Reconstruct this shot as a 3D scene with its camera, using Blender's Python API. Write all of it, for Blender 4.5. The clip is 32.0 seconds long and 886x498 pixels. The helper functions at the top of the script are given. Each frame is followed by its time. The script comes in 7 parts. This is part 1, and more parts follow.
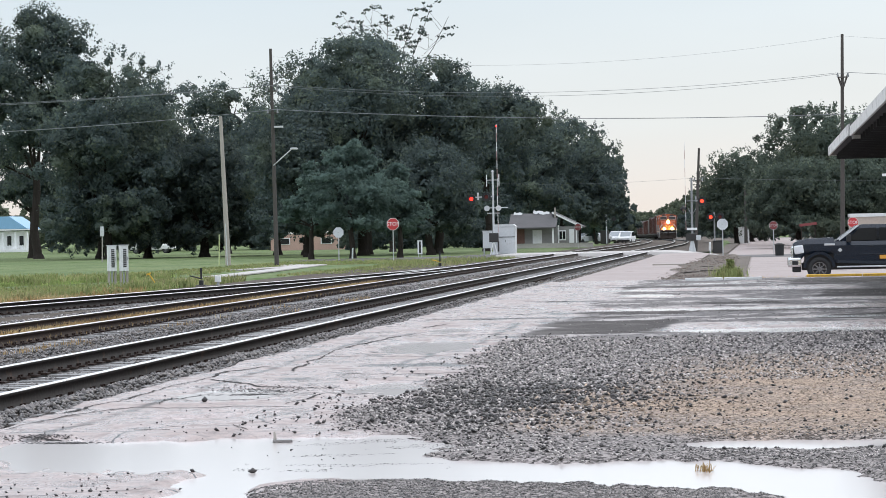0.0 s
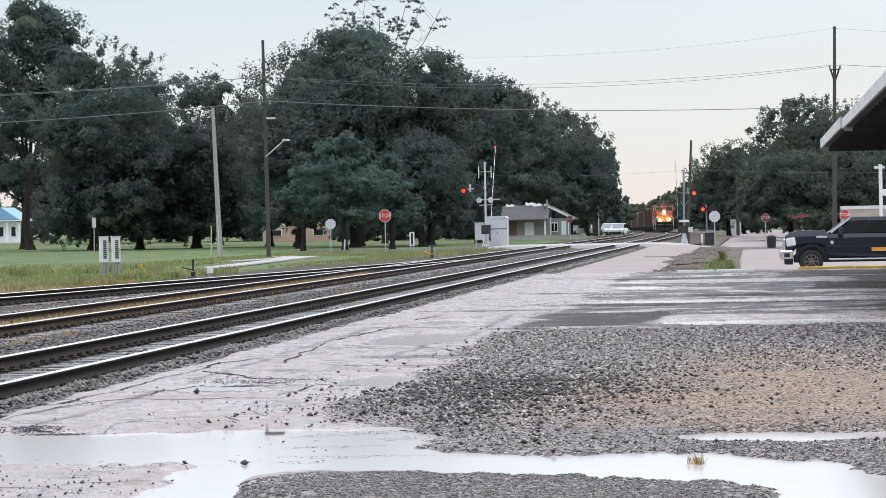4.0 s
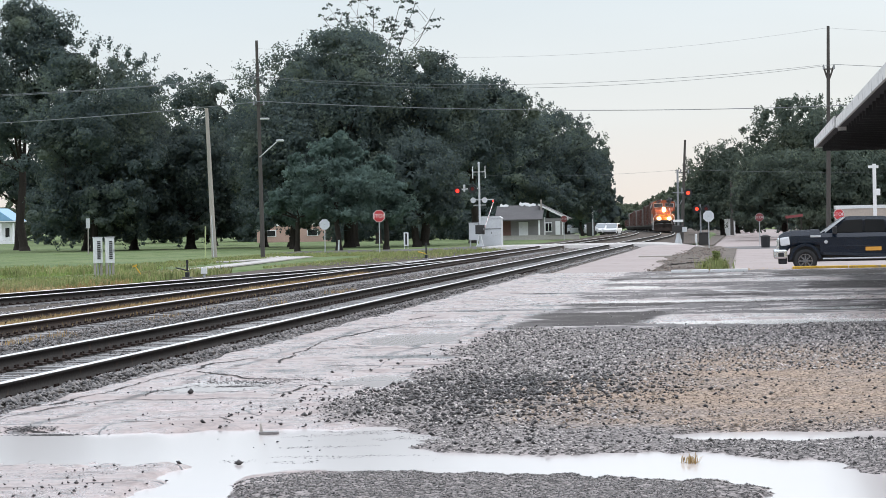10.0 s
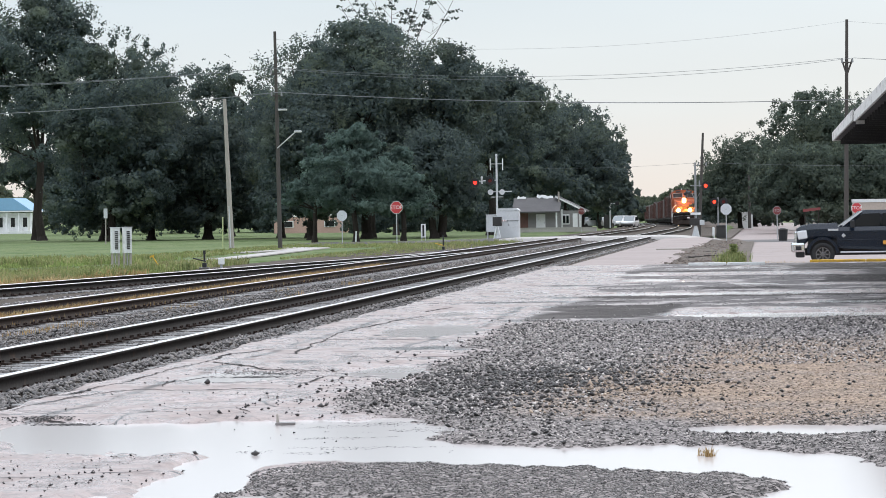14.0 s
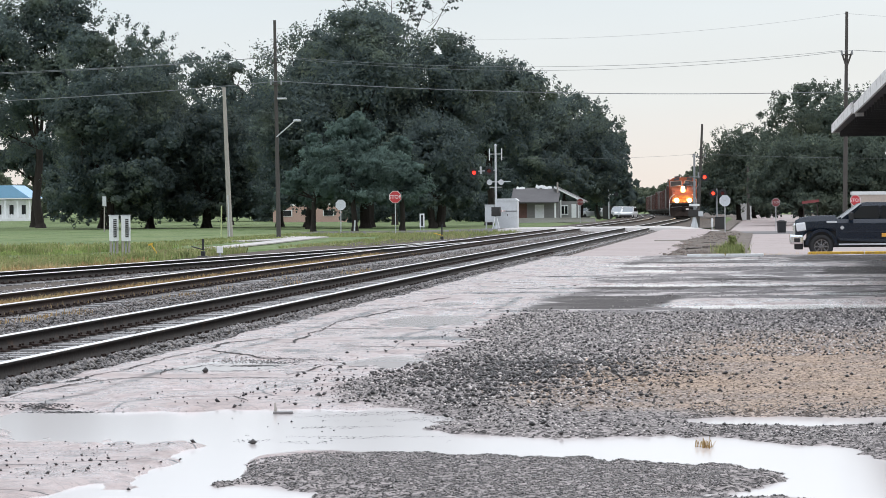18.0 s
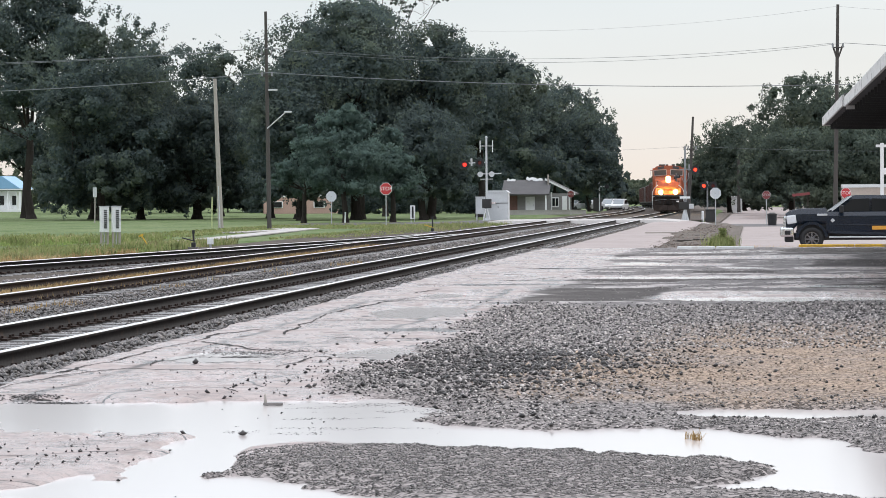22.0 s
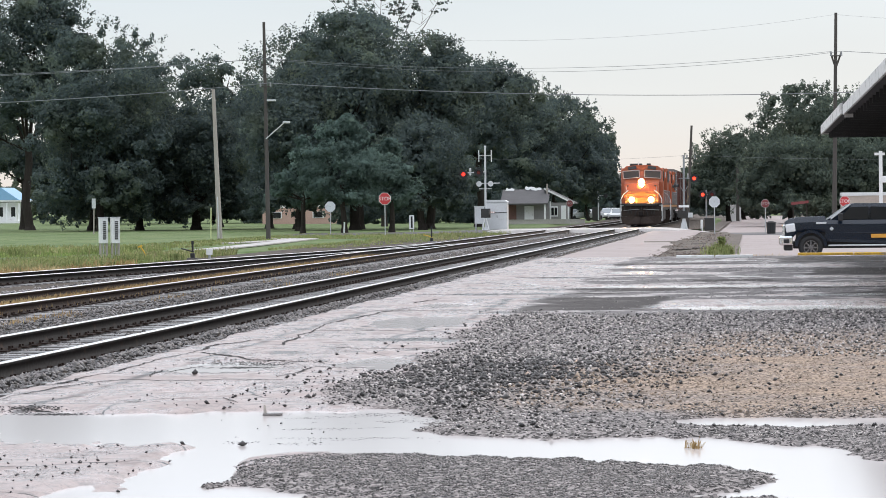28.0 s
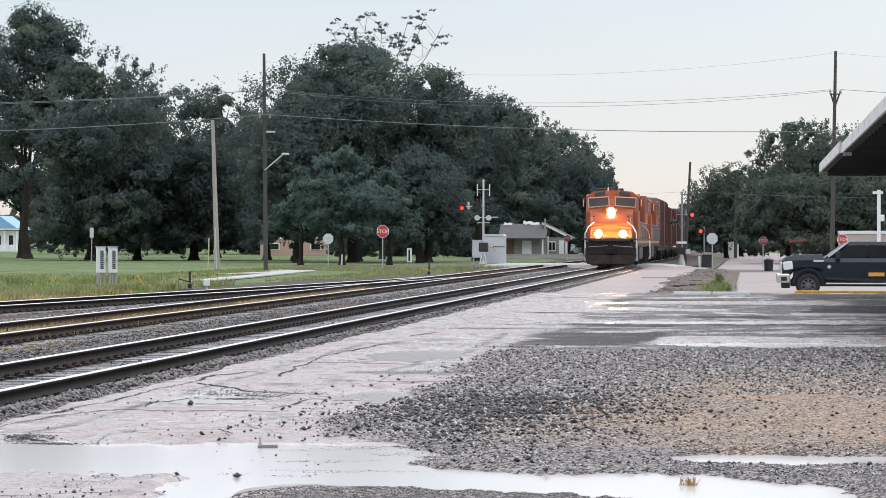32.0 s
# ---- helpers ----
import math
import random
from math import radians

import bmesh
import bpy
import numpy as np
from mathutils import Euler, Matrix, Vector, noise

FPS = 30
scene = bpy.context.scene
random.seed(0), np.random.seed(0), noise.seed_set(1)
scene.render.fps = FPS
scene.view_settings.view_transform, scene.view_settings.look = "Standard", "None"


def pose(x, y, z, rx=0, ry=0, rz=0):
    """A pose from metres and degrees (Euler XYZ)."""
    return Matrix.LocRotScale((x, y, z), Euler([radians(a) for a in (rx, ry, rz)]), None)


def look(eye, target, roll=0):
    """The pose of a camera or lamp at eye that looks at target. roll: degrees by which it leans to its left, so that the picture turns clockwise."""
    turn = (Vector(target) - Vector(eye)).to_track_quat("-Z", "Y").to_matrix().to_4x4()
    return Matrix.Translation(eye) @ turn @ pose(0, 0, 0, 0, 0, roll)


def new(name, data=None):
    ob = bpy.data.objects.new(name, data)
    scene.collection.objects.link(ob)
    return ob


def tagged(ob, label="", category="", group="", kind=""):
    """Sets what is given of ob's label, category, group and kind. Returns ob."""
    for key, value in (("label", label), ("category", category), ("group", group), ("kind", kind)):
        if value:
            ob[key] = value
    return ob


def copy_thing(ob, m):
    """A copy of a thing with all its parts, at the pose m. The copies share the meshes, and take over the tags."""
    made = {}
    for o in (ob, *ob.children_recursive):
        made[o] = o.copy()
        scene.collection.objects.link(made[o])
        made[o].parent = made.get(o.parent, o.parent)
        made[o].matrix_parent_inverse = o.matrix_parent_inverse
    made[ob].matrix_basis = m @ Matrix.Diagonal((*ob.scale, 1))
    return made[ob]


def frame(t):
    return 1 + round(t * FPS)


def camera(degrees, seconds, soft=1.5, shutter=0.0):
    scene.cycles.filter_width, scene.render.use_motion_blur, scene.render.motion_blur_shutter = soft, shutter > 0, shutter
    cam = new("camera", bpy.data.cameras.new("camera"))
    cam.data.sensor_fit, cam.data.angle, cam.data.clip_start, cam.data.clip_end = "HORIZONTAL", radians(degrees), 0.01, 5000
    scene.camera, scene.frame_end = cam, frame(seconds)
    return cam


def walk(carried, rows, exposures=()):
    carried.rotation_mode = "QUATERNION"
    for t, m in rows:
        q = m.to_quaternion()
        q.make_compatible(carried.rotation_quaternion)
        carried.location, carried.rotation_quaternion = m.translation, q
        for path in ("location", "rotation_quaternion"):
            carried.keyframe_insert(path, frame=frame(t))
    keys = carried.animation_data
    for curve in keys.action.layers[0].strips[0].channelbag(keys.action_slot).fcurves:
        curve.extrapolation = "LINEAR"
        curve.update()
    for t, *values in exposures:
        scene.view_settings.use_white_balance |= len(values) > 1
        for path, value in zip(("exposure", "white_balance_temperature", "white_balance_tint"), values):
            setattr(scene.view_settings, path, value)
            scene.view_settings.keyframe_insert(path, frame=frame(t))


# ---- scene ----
# ---------------------------------------------------------------- camera
cam = camera(17.15, 32.0, soft=0.45)


def eye(x, z, turn, tilt, roll):
    """A pose of the hand-held camera: it looks along the track, turned to its left by turn degrees."""
    return pose(x, 0, z, 90 + tilt, 0, turn) @ pose(0, 0, 0, 0, 0, roll)


walk(cam, [
    (0, eye(0.0005, 1.6509, 6.1616, -0.3038, -1.1401)),
    (0.5, eye(-0.0046, 1.6513, 6.1955, -0.3042, -1.1674)),
    (1, eye(-0.0050, 1.6496, 6.2273, -0.3154, -1.1380)),
    (1.5, eye(-0.0005, 1.6533, 6.2286, -0.3456, -1.1200)),
    (2, eye(-0.0065, 1.6536, 6.1839, -0.3851, -1.0753)),
    (2.5, eye(-0.0021, 1.6502, 6.1319, -0.4249, -1.0256)),
    (3, eye(-0.0044, 1.6517, 6.0786, -0.4558, -0.9663)),
    (3.5, eye(-0.0040, 1.6531, 6.0456, -0.4773, -0.9716)),
    (5.5, eye(0.0014, 1.6527, 5.9625, -0.4191, -1.4348)),
    (6, eye(-0.0000, 1.6551, 5.9819, -0.4377, -1.4958)),
    (6.5, eye(-0.0020, 1.6514, 6.0373, -0.4727, -1.5096)),
    (7, eye(0.0043, 1.6518, 6.1193, -0.5197, -1.5440)),
    (7.5, eye(-0.0002, 1.6518, 6.1530, -0.5511, -1.5330)),
    (8, eye(0.0058, 1.6512, 6.1550, -0.5492, -1.5470)),
    (8.5, eye(0.0062, 1.6546, 6.1072, -0.5350, -1.5286)),
    (9, eye(0.0013, 1.6518, 6.0342, -0.5010, -1.4140)),
    (9.5, eye(0.0016, 1.6499, 5.9587, -0.4753, -1.2570)),
    (10, eye(0.0007, 1.6495, 5.8954, -0.4664, -1.1442)),
    (10.5, eye(0.0010, 1.6517, 5.8575, -0.4840, -1.0433)),
    (11, eye(-0.0028, 1.6512, 5.8476, -0.5023, -1.0064)),
    (11.5, eye(0.0005, 1.6474, 5.8967, -0.5229, -0.9905)),
    (12, eye(0.0003, 1.6509, 5.9816, -0.5343, -0.9613)),
    (12.5, eye(0.0002, 1.6494, 6.0677, -0.5382, -0.8938)),
    (13, eye(-0.0024, 1.6481, 6.1469, -0.5501, -0.8907)),
    (13.5, eye(-0.0003, 1.6515, 6.1978, -0.5776, -0.8880)),
    (14, eye(-0.0009, 1.6495, 6.2328, -0.6219, -0.8754)),
    (14.5, eye(0.0009, 1.6529, 6.2693, -0.6778, -0.9275)),
    (16.5, eye(0.0001, 1.6501, 6.3094, -0.7838, -0.8167)),
    (17, eye(-0.0014, 1.6496, 6.2834, -0.7869, -0.7155)),
    (17.5, eye(0.0036, 1.6500, 6.2486, -0.7930, -0.6481)),
    (18, eye(-0.0019, 1.6494, 6.2067, -0.8203, -0.5334)),
    (18.5, eye(-0.0019, 1.6500, 6.1684, -0.8601, -0.4667)),
    (19, eye(0.0040, 1.6514, 6.1500, -0.9131, -0.4808)),
    (19.5, eye(0.0034, 1.6496, 6.1312, -0.9487, -0.4560)),
    (20, eye(0.0003, 1.6498, 6.1087, -0.9696, -0.4058)),
    (20.5, eye(-0.0036, 1.6499, 6.0813, -0.9717, -0.3732)),
    (21, eye(-0.0020, 1.6466, 6.0566, -0.9643, -0.3219)),
    (21.5, eye(-0.0026, 1.6489, 6.0382, -0.9689, -0.3327)),
    (22, eye(-0.0003, 1.6485, 6.0242, -0.9803, -0.3975)),
    (22.5, eye(-0.0026, 1.6491, 6.0141, -1.0150, -0.4582)),
    (23, eye(0.0038, 1.6489, 5.9961, -1.0397, -0.4959)),
    (23.5, eye(-0.0007, 1.6505, 5.9668, -1.0251, -0.5533)),
    (24, eye(0.0007, 1.6509, 5.9513, -0.9734, -0.5807)),
    (24.5, eye(0.0046, 1.6481, 5.9568, -0.8919, -0.6181)),
    (25, eye(0.0013, 1.6501, 5.9835, -0.8137, -0.5958)),
    (25.5, eye(-0.0006, 1.6501, 6.0147, -0.7718, -0.5503)),
    (27.5, eye(0.0005, 1.6505, 6.0159, -0.7703, -0.5785)),
    (28, eye(0.0006, 1.6480, 6.0055, -0.7901, -0.6209)),
    (28.5, eye(0.0017, 1.6476, 6.0177, -0.8069, -0.6093)),
    (29, eye(0.0022, 1.6480, 6.0302, -0.8089, -0.5886)),
    (29.5, eye(0.0030, 1.6465, 6.0414, -0.8125, -0.5364)),
    (30, eye(0.0025, 1.6468, 6.0428, -0.7983, -0.4569)),
    (30.5, eye(0.0003, 1.6464, 6.0460, -0.7450, -0.3213)),
    (31, eye(0.0054, 1.6496, 6.0284, -0.5976, -0.2289)),
    (31.5, eye(-0.0007, 1.6469, 5.9910, -0.3787, -0.0532)),
    (32, eye(0.0023, 1.6501, 5.9549, -0.1386, 0.0682)),
], [(0, 0, 6580, 11), (12, 0, 6600, 11), (18, 0, 6660, 11.5), (21, 0, 6740, 12), (24, 0, 6780, 12), (28, 0, 6700, 12), (32, 0, 6670, 12)])

# ---------------------------------------------------------------- world and light
world = bpy.data.worlds.new("world")
scene.world = world
world.use_nodes = True
wn, wl = world.node_tree.nodes, world.node_tree.links
wn.clear()
w_out = wn.new("ShaderNodeOutputWorld")
w_bg = wn.new("ShaderNodeBackground")
w_sky = wn.new("ShaderNodeTexSky")
w_sky.sky_type = 'NISHITA'
w_sky.sun_disc = False
w_sky.sun_elevation = radians(24)
w_sky.sun_rotation = radians(25)
w_sky.air_density, w_sky.dust_density, w_sky.ozone_density = 1.0, 3.0, 1.0
w_bg.inputs["Strength"].default_value = 0.055
wl.new(w_sky.outputs[0], w_bg.inputs["Color"])
# an even layer of cloud over the sky, paler and warmer towards the horizon
w_co = wn.new("ShaderNodeTexCoord")
w_sep = wn.new("ShaderNodeSeparateXYZ")
wl.new(w_co.outputs["Generated"], w_sep.inputs[0])
w_ramp = wn.new("ShaderNodeValToRGB")
wl.new(w_sep.outputs["Z"], w_ramp.inputs[0])
e = w_ramp.color_ramp.elements
e[0].position, e[0].color = 0.0, (0.97, 0.89, 0.82, 1)
e[1].position, e[1].color = 1.0, (0.79, 0.835, 0.95, 1)
m_ = e.new(0.035)
m_.color = (0.85, 0.915, 0.94, 1)
m_ = e.new(0.09)
m_.color = (0.72, 0.86, 0.965, 1)
w_noise = wn.new("ShaderNodeTexNoise")
w_map = wn.new("ShaderNodeMapping")
w_map.inputs["Scale"].default_value = (3, 3, 14)
wl.new(w_co.outputs["Generated"], w_map.inputs[0])
wl.new(w_map.outputs[0], w_noise.inputs["Vector"])
w_noise.inputs["Scale"].default_value = 1.4
w_noise.inputs["Detail"].default_value = 4
w_str = wn.new("ShaderNodeMapRange")
w_str.inputs["To Min"].default_value, w_str.inputs["To Max"].default_value = 0.92, 1.1
wl.new(w_noise.outputs[0], w_str.inputs[0])
w_cl = wn.new("ShaderNodeBackground")
wl.new(w_ramp.outputs[0], w_cl.inputs["Color"])
# an overcast sky is brighter overhead than at the horizon
w_up = wn.new("ShaderNodeMapRange")
w_up.inputs["From Min"].default_value, w_up.inputs["From Max"].default_value = 0.10, 1.0
w_up.inputs["To Min"].default_value, w_up.inputs["To Max"].default_value = 1.0, 3.0
wl.new(w_sep.outputs["Z"], w_up.inputs[0])
w_mul = wn.new("ShaderNodeMath")
w_mul.operation = 'MULTIPLY'
wl.new(w_str.outputs[0], w_mul.inputs[0])
wl.new(w_up.outputs[0], w_mul.inputs[1])
wl.new(w_mul.outputs[0], w_cl.inputs["Strength"])
w_mix = wn.new("ShaderNodeMixShader")
w_mix.inputs[0].default_value = 0.88
wl.new(w_bg.outputs[0], w_mix.inputs[1])
wl.new(w_cl.outputs[0], w_mix.inputs[2])
wl.new(w_mix.outputs[0], w_out.inputs[0])

sun = new("sun", bpy.data.lights.new("sun", 'SUN'))
sun.data.energy, sun.data.angle, sun.data.color = 0.6, radians(25), (1.0, 0.93, 0.84)
sun.matrix_world = look((30, 60, 40), (0, 0, 0))
scene.view_settings.exposure = 0.0


# ---------------------------------------------------------------- materials
def material(name, col, rough=0.6, metal=0.0, var=0.25, scale=3.0, fine=30.0, bump=0.15, dist=0.02, tint=None, coat=0.0,
             spots=None, island=0.0, obrand=0.0, stretch=(1, 1, 1), rvar=0.15, glow=None, attr=None, spec=0.5):
    """A node material: two scales of noise in colour, roughness and relief. tint: a second colour that the large noise brings in;
    spots: (colour, threshold, scale) of stains; island/obrand: spread of brightness from piece to piece."""
    m = bpy.data.materials.new(name)
    m.use_nodes = True
    n, l = m.node_tree.nodes, m.node_tree.links
    b = n["Principled BSDF"]
    b.inputs["Metallic"].default_value = metal
    b.inputs["Coat Weight"].default_value = coat
    b.inputs["Specular IOR Level"].default_value = spec
    co = n.new("ShaderNodeTexCoord")
    mp = n.new("ShaderNodeMapping")
    mp.inputs["Scale"].default_value = stretch
    l.new(co.outputs["Object"], mp.inputs[0])

    def tex(s, detail=5):
        t = n.new("ShaderNodeTexNoise")
        t.inputs["Scale"].default_value = s
        t.inputs["Detail"].default_value = detail
        t.inputs["Roughness"].default_value = 0.6
        l.new(mp.outputs[0], t.inputs["Vector"])
        return t.outputs[0]

    def rng(src, lo, hi, a=0.25, z=0.75):
        r = n.new("ShaderNodeMapRange")
        r.inputs["From Min"].default_value, r.inputs["From Max"].default_value = a, z
        r.inputs["To Min"].default_value, r.inputs["To Max"].default_value = lo, hi
        l.new(src, r.inputs[0])
        return r.outputs[0]

    def mixc(fac, a, c, mode='MIX'):
        x = n.new("ShaderNodeMix")
        x.data_type, x.blend_type = 'RGBA', mode
        for sock, v in ((x.inputs[0], fac), (x.inputs[6], a), (x.inputs[7], c)):
            if isinstance(v, (int, float)):
                sock.default_value = v
            elif isinstance(v, tuple):
                sock.default_value = (*v[:3], 1)
            else:
                l.new(v, sock)
        return x.outputs[2]

    big, small = tex(scale), tex(fine)
    c = mixc(rng(big, 0, 1), col, tint if tint else tuple(k * (1 - var) for k in col))
    shade = rng(small, 1 - var, 1 + var)
    g = n.new("ShaderNodeCombineColor")
    for k in range(3):
        l.new(shade, g.inputs[k])
    c = mixc(1.0, c, g.outputs[0], 'MULTIPLY')
    if spots:
        c = mixc(rng(tex(spots[2]), 0, 1, spots[1], spots[1] + 0.08), c, spots[0])
    if island or obrand:
        if island:
            src = n.new("ShaderNodeNewGeometry").outputs["Random Per Island"]
        else:
            src = n.new("ShaderNodeObjectInfo").outputs["Random"]
        k_ = island or obrand
        r2 = rng(src, 1 - k_, 1 + k_, 0, 1)
        g2 = n.new("ShaderNodeCombineColor")
        for k in range(3):
            l.new(r2, g2.inputs[k])
        c = mixc(1.0, c, g2.outputs[0], 'MULTIPLY')
    l.new(c, b.inputs["Base Color"])
    l.new(rng(small, max(rough - rvar, 0.02), min(rough + rvar, 1)), b.inputs["Roughness"])
    if bump:
        bp = n.new("ShaderNodeBump")
        bp.inputs["Strength"].default_value = bump
        bp.inputs["Distance"].default_value = dist
        l.new(small, bp.inputs["Height"])
        l.new(bp.outputs[0], b.inputs["Normal"])
    if glow:
        b.inputs["Emission Color"].default_value = (*glow[:3], 1)
        b.inputs["Emission Strength"].default_value = glow[3]
    return m


def leafy(name, dark, light, warm):
    """Foliage: brightness from clump to clump, a little light through the leaf."""
    m = bpy.data.materials.new(name)
    m.use_nodes = True
    n, l = m.node_tree.nodes, m.node_tree.links
    b = n["Principled BSDF"]
    b.inputs["Roughness"].default_value = 0.8
    b.inputs["Specular IOR Level"].default_value = 0.18
    geo = n.new("ShaderNodeNewGeometry")
    ramp = n.new("ShaderNodeValToRGB")
    l.new(geo.outputs["Random Per Island"], ramp.inputs[0])
    e = ramp.color_ramp.elements
    e[0].color, e[1].color = (*dark, 1), (*warm, 1)
    e[1].position = 1.0
    x = e.new(0.85)
    x.color = (*light, 1)
    co = n.new("ShaderNodeTexCoord")
    t = n.new("ShaderNodeTexNoise")
    t.inputs["Scale"].default_value = 0.45
    t.inputs["Detail"].default_value = 3
    l.new(co.outputs["Object"], t.inputs["Vector"])
    r = n.new("ShaderNodeMapRange")
    r.inputs["From Min"].default_value, r.inputs["From Max"].default_value = 0.3, 0.7
    r.inputs["To Min"].default_value, r.inputs["To Max"].default_value = 0.68, 1.38
    l.new(t.outputs[0], r.inputs[0])
    t2 = n.new("ShaderNodeTexNoise")
    t2.inputs["Scale"].default_value = 0.22
    t2.inputs["Detail"].default_value = 4
    l.new(co.outputs["Object"], t2.inputs["Vector"])
    r2 = n.new("ShaderNodeMapRange")
    r2.inputs["From Min"].default_value, r2.inputs["From Max"].default_value = 0.50, 0.70
    r2.inputs["To Min"].default_value, r2.inputs["To Max"].default_value = 0.0, 0.75
    l.new(t2.outputs[0], r2.inputs[0])
    olive = n.new("ShaderNodeMix")
    olive.data_type = 'RGBA'
    l.new(r2.outputs[0], olive.inputs[0])
    l.new(ramp.outputs[0], olive.inputs[6])
    olive.inputs[7].default_value = (*warm, 1)
    hs = n.new("ShaderNodeHueSaturation")
    l.new(olive.outputs[2], hs.inputs["Color"])
    l.new(r.outputs[0], hs.inputs["Value"])
    l.new(hs.outputs[0], b.inputs["Base Color"])
    tr = n.new("ShaderNodeBsdfTranslucent")
    l.new(hs.outputs[0], tr.inputs["Color"])
    mx = n.new("ShaderNodeMixShader")
    mx.inputs[0].default_value = 0.46
    l.new(b.outputs[0], mx.inputs[1])
    l.new(tr.outputs[0], mx.inputs[2])
    l.new(mx.outputs[0], n["Material Output"].inputs[0])
    return m


def glass(name, col=(0.03, 0.035, 0.04), rough=0.05):
    m = bpy.data.materials.new(name)
    m.use_nodes = True
    b = m.node_tree.nodes["Principled BSDF"]
    b.inputs["Base Color"].default_value = (*col, 1)
    b.inputs["Roughness"].default_value = rough
    b.inputs["Specular IOR Level"].default_value = 0.4
    return m


M = {}
M["lawn"] = material("lawn_grass", (0.094, 0.140, 0.060), 0.95, spec=0.08, var=0.40, scale=0.16, fine=5, bump=0.6, dist=0.05, tint=(0.170, 0.200, 0.095),
                     spots=((0.070, 0.115, 0.030), 0.56, 0.5), stretch=(1, 0.35, 1))
# bed colour kept dark to paint the shade in gaps between the stones
M["ballast"] = material("gap_shade_ballast_bed", (0.060, 0.054, 0.050), 0.9, spec=0.15, var=0.6, scale=0.6, fine=18, bump=0.8, dist=0.03, tint=(0.11, 0.085, 0.065))
M["stone"] = material("crushed_stone", (0.190, 0.170, 0.162), 0.42, spec=0.5, var=0.25, scale=2, fine=40, bump=0.2, dist=0.004, island=0.88)
M["ballast_stone"] = material("dark_wet_ballast", (0.112, 0.099, 0.093), 0.42, spec=0.5, var=0.25, scale=2, fine=40, bump=0.2, dist=0.004, island=0.92)
M["stone_dark"] = material("dark_crushed_stone", (0.050, 0.044, 0.042), 0.45, spec=0.4, var=0.25, scale=2, fine=40, bump=0.2, dist=0.004, island=0.7)
M["stone_fine"] = material("fine_gravel", (0.43, 0.385, 0.362), 0.45, spec=0.45, var=0.25, scale=2, fine=60, bump=0.2, dist=0.003, island=0.65)
M["stone_tan"] = material("tan_gravel", (0.33, 0.25, 0.19), 0.6, spec=0.25, var=0.25, scale=2, fine=60, bump=0.2, dist=0.003, island=0.6)
M["dirt"] = material("wet_dirt", (0.155, 0.128, 0.110), 0.85, spec=0.2, var=0.35, scale=0.5, fine=9, bump=0.6, dist=0.05, tint=(0.10, 0.085, 0.07))
M["rail"] = material("rail_steel", (0.022, 0.018, 0.017), 0.75, spec=0.15, var=0.3, scale=1, fine=25, bump=0.25, dist=0.004, spots=((0.05, 0.03, 0.022), 0.6, 3))
M["rail_rust"] = material("rusty_rail_steel", (0.040, 0.026, 0.021), 0.75, spec=0.15, var=0.3, scale=1, fine=25, bump=0.25, dist=0.004)
M["rail_top"] = material("polished_rail_head", (0.78, 0.77, 0.76), 0.34, metal=0.6, var=0.08, scale=1, fine=20, bump=0.05, dist=0.002)
M["tie"] = material("weathered_tie_wood", (0.20, 0.183, 0.175), 0.35, spec=0.45, var=0.35, scale=2, fine=30, bump=0.5, dist=0.01, stretch=(0.3, 4, 4), obrand=0.35)
M["concrete"] = material("pale_concrete", (0.46, 0.43, 0.41), 0.6, spec=0.3, var=0.2, scale=0.8, fine=14, bump=0.25, dist=0.01, tint=(0.36, 0.33, 0.31))
M["road"] = material("wet_street", (0.33, 0.265, 0.245), 0.55, spec=0.25, var=0.18, scale=0.3, fine=5, bump=0.2, dist=0.01, tint=(0.25, 0.20, 0.185), spots=((0.16, 0.13, 0.12), 0.60, 0.9))
M["asphalt"] = material("wet_asphalt", (0.075, 0.070, 0.070), 0.6, spec=0.2, var=0.3, scale=0.4, fine=9, bump=0.3, dist=0.01, tint=(0.11, 0.10, 0.10))
M["wood_pole"] = material("creosoted_pole", (0.075, 0.066, 0.059), 0.8, var=0.3, scale=1, fine=12, bump=0.4, dist=0.01, stretch=(4, 4, 0.3))
M["pale_pole"] = material("bleached_pole", (0.40, 0.36, 0.32), 0.8, var=0.2, scale=1, fine=12, bump=0.4, dist=0.01, stretch=(4, 4, 0.3))
M["steel"] = material("galvanised_steel", (0.52, 0.53, 0.54), 0.45, metal=0.6, var=0.15, scale=3, fine=30, bump=0.08, dist=0.003)
M["silver"] = material("silver_paint", (0.58, 0.59, 0.60), 0.5, metal=0.1, var=0.14, scale=1.5, fine=20, bump=0.08, dist=0.004, spots=((0.38, 0.36, 0.33), 0.62, 3))
M["wire"] = material("weathered_cable", (0.20, 0.21, 0.22), 0.7, var=0.1, bump=0)
M["black"] = material("black_paint", (0.018, 0.018, 0.02), 0.5, var=0.3, fine=20, bump=0.05)
M["rubber"] = material("tyre_rubber", (0.022, 0.022, 0.023), 0.75, var=0.3, fine=40, bump=0.3, dist=0.004)
M["red_sign"] = material("red_sign_sheeting", (0.55, 0.045, 0.05), 0.45, var=0.12, scale=4, fine=20, bump=0.02)
M["white"] = material("white_paint", (0.78, 0.78, 0.77), 0.5, var=0.08, scale=2, fine=15, bump=0.04, spots=((0.6, 0.58, 0.54), 0.62, 2.5))
M["alu"] = material("bare_aluminium", (0.62, 0.64, 0.66), 0.5, metal=0.35, var=0.1, scale=4, fine=20, bump=0.02)
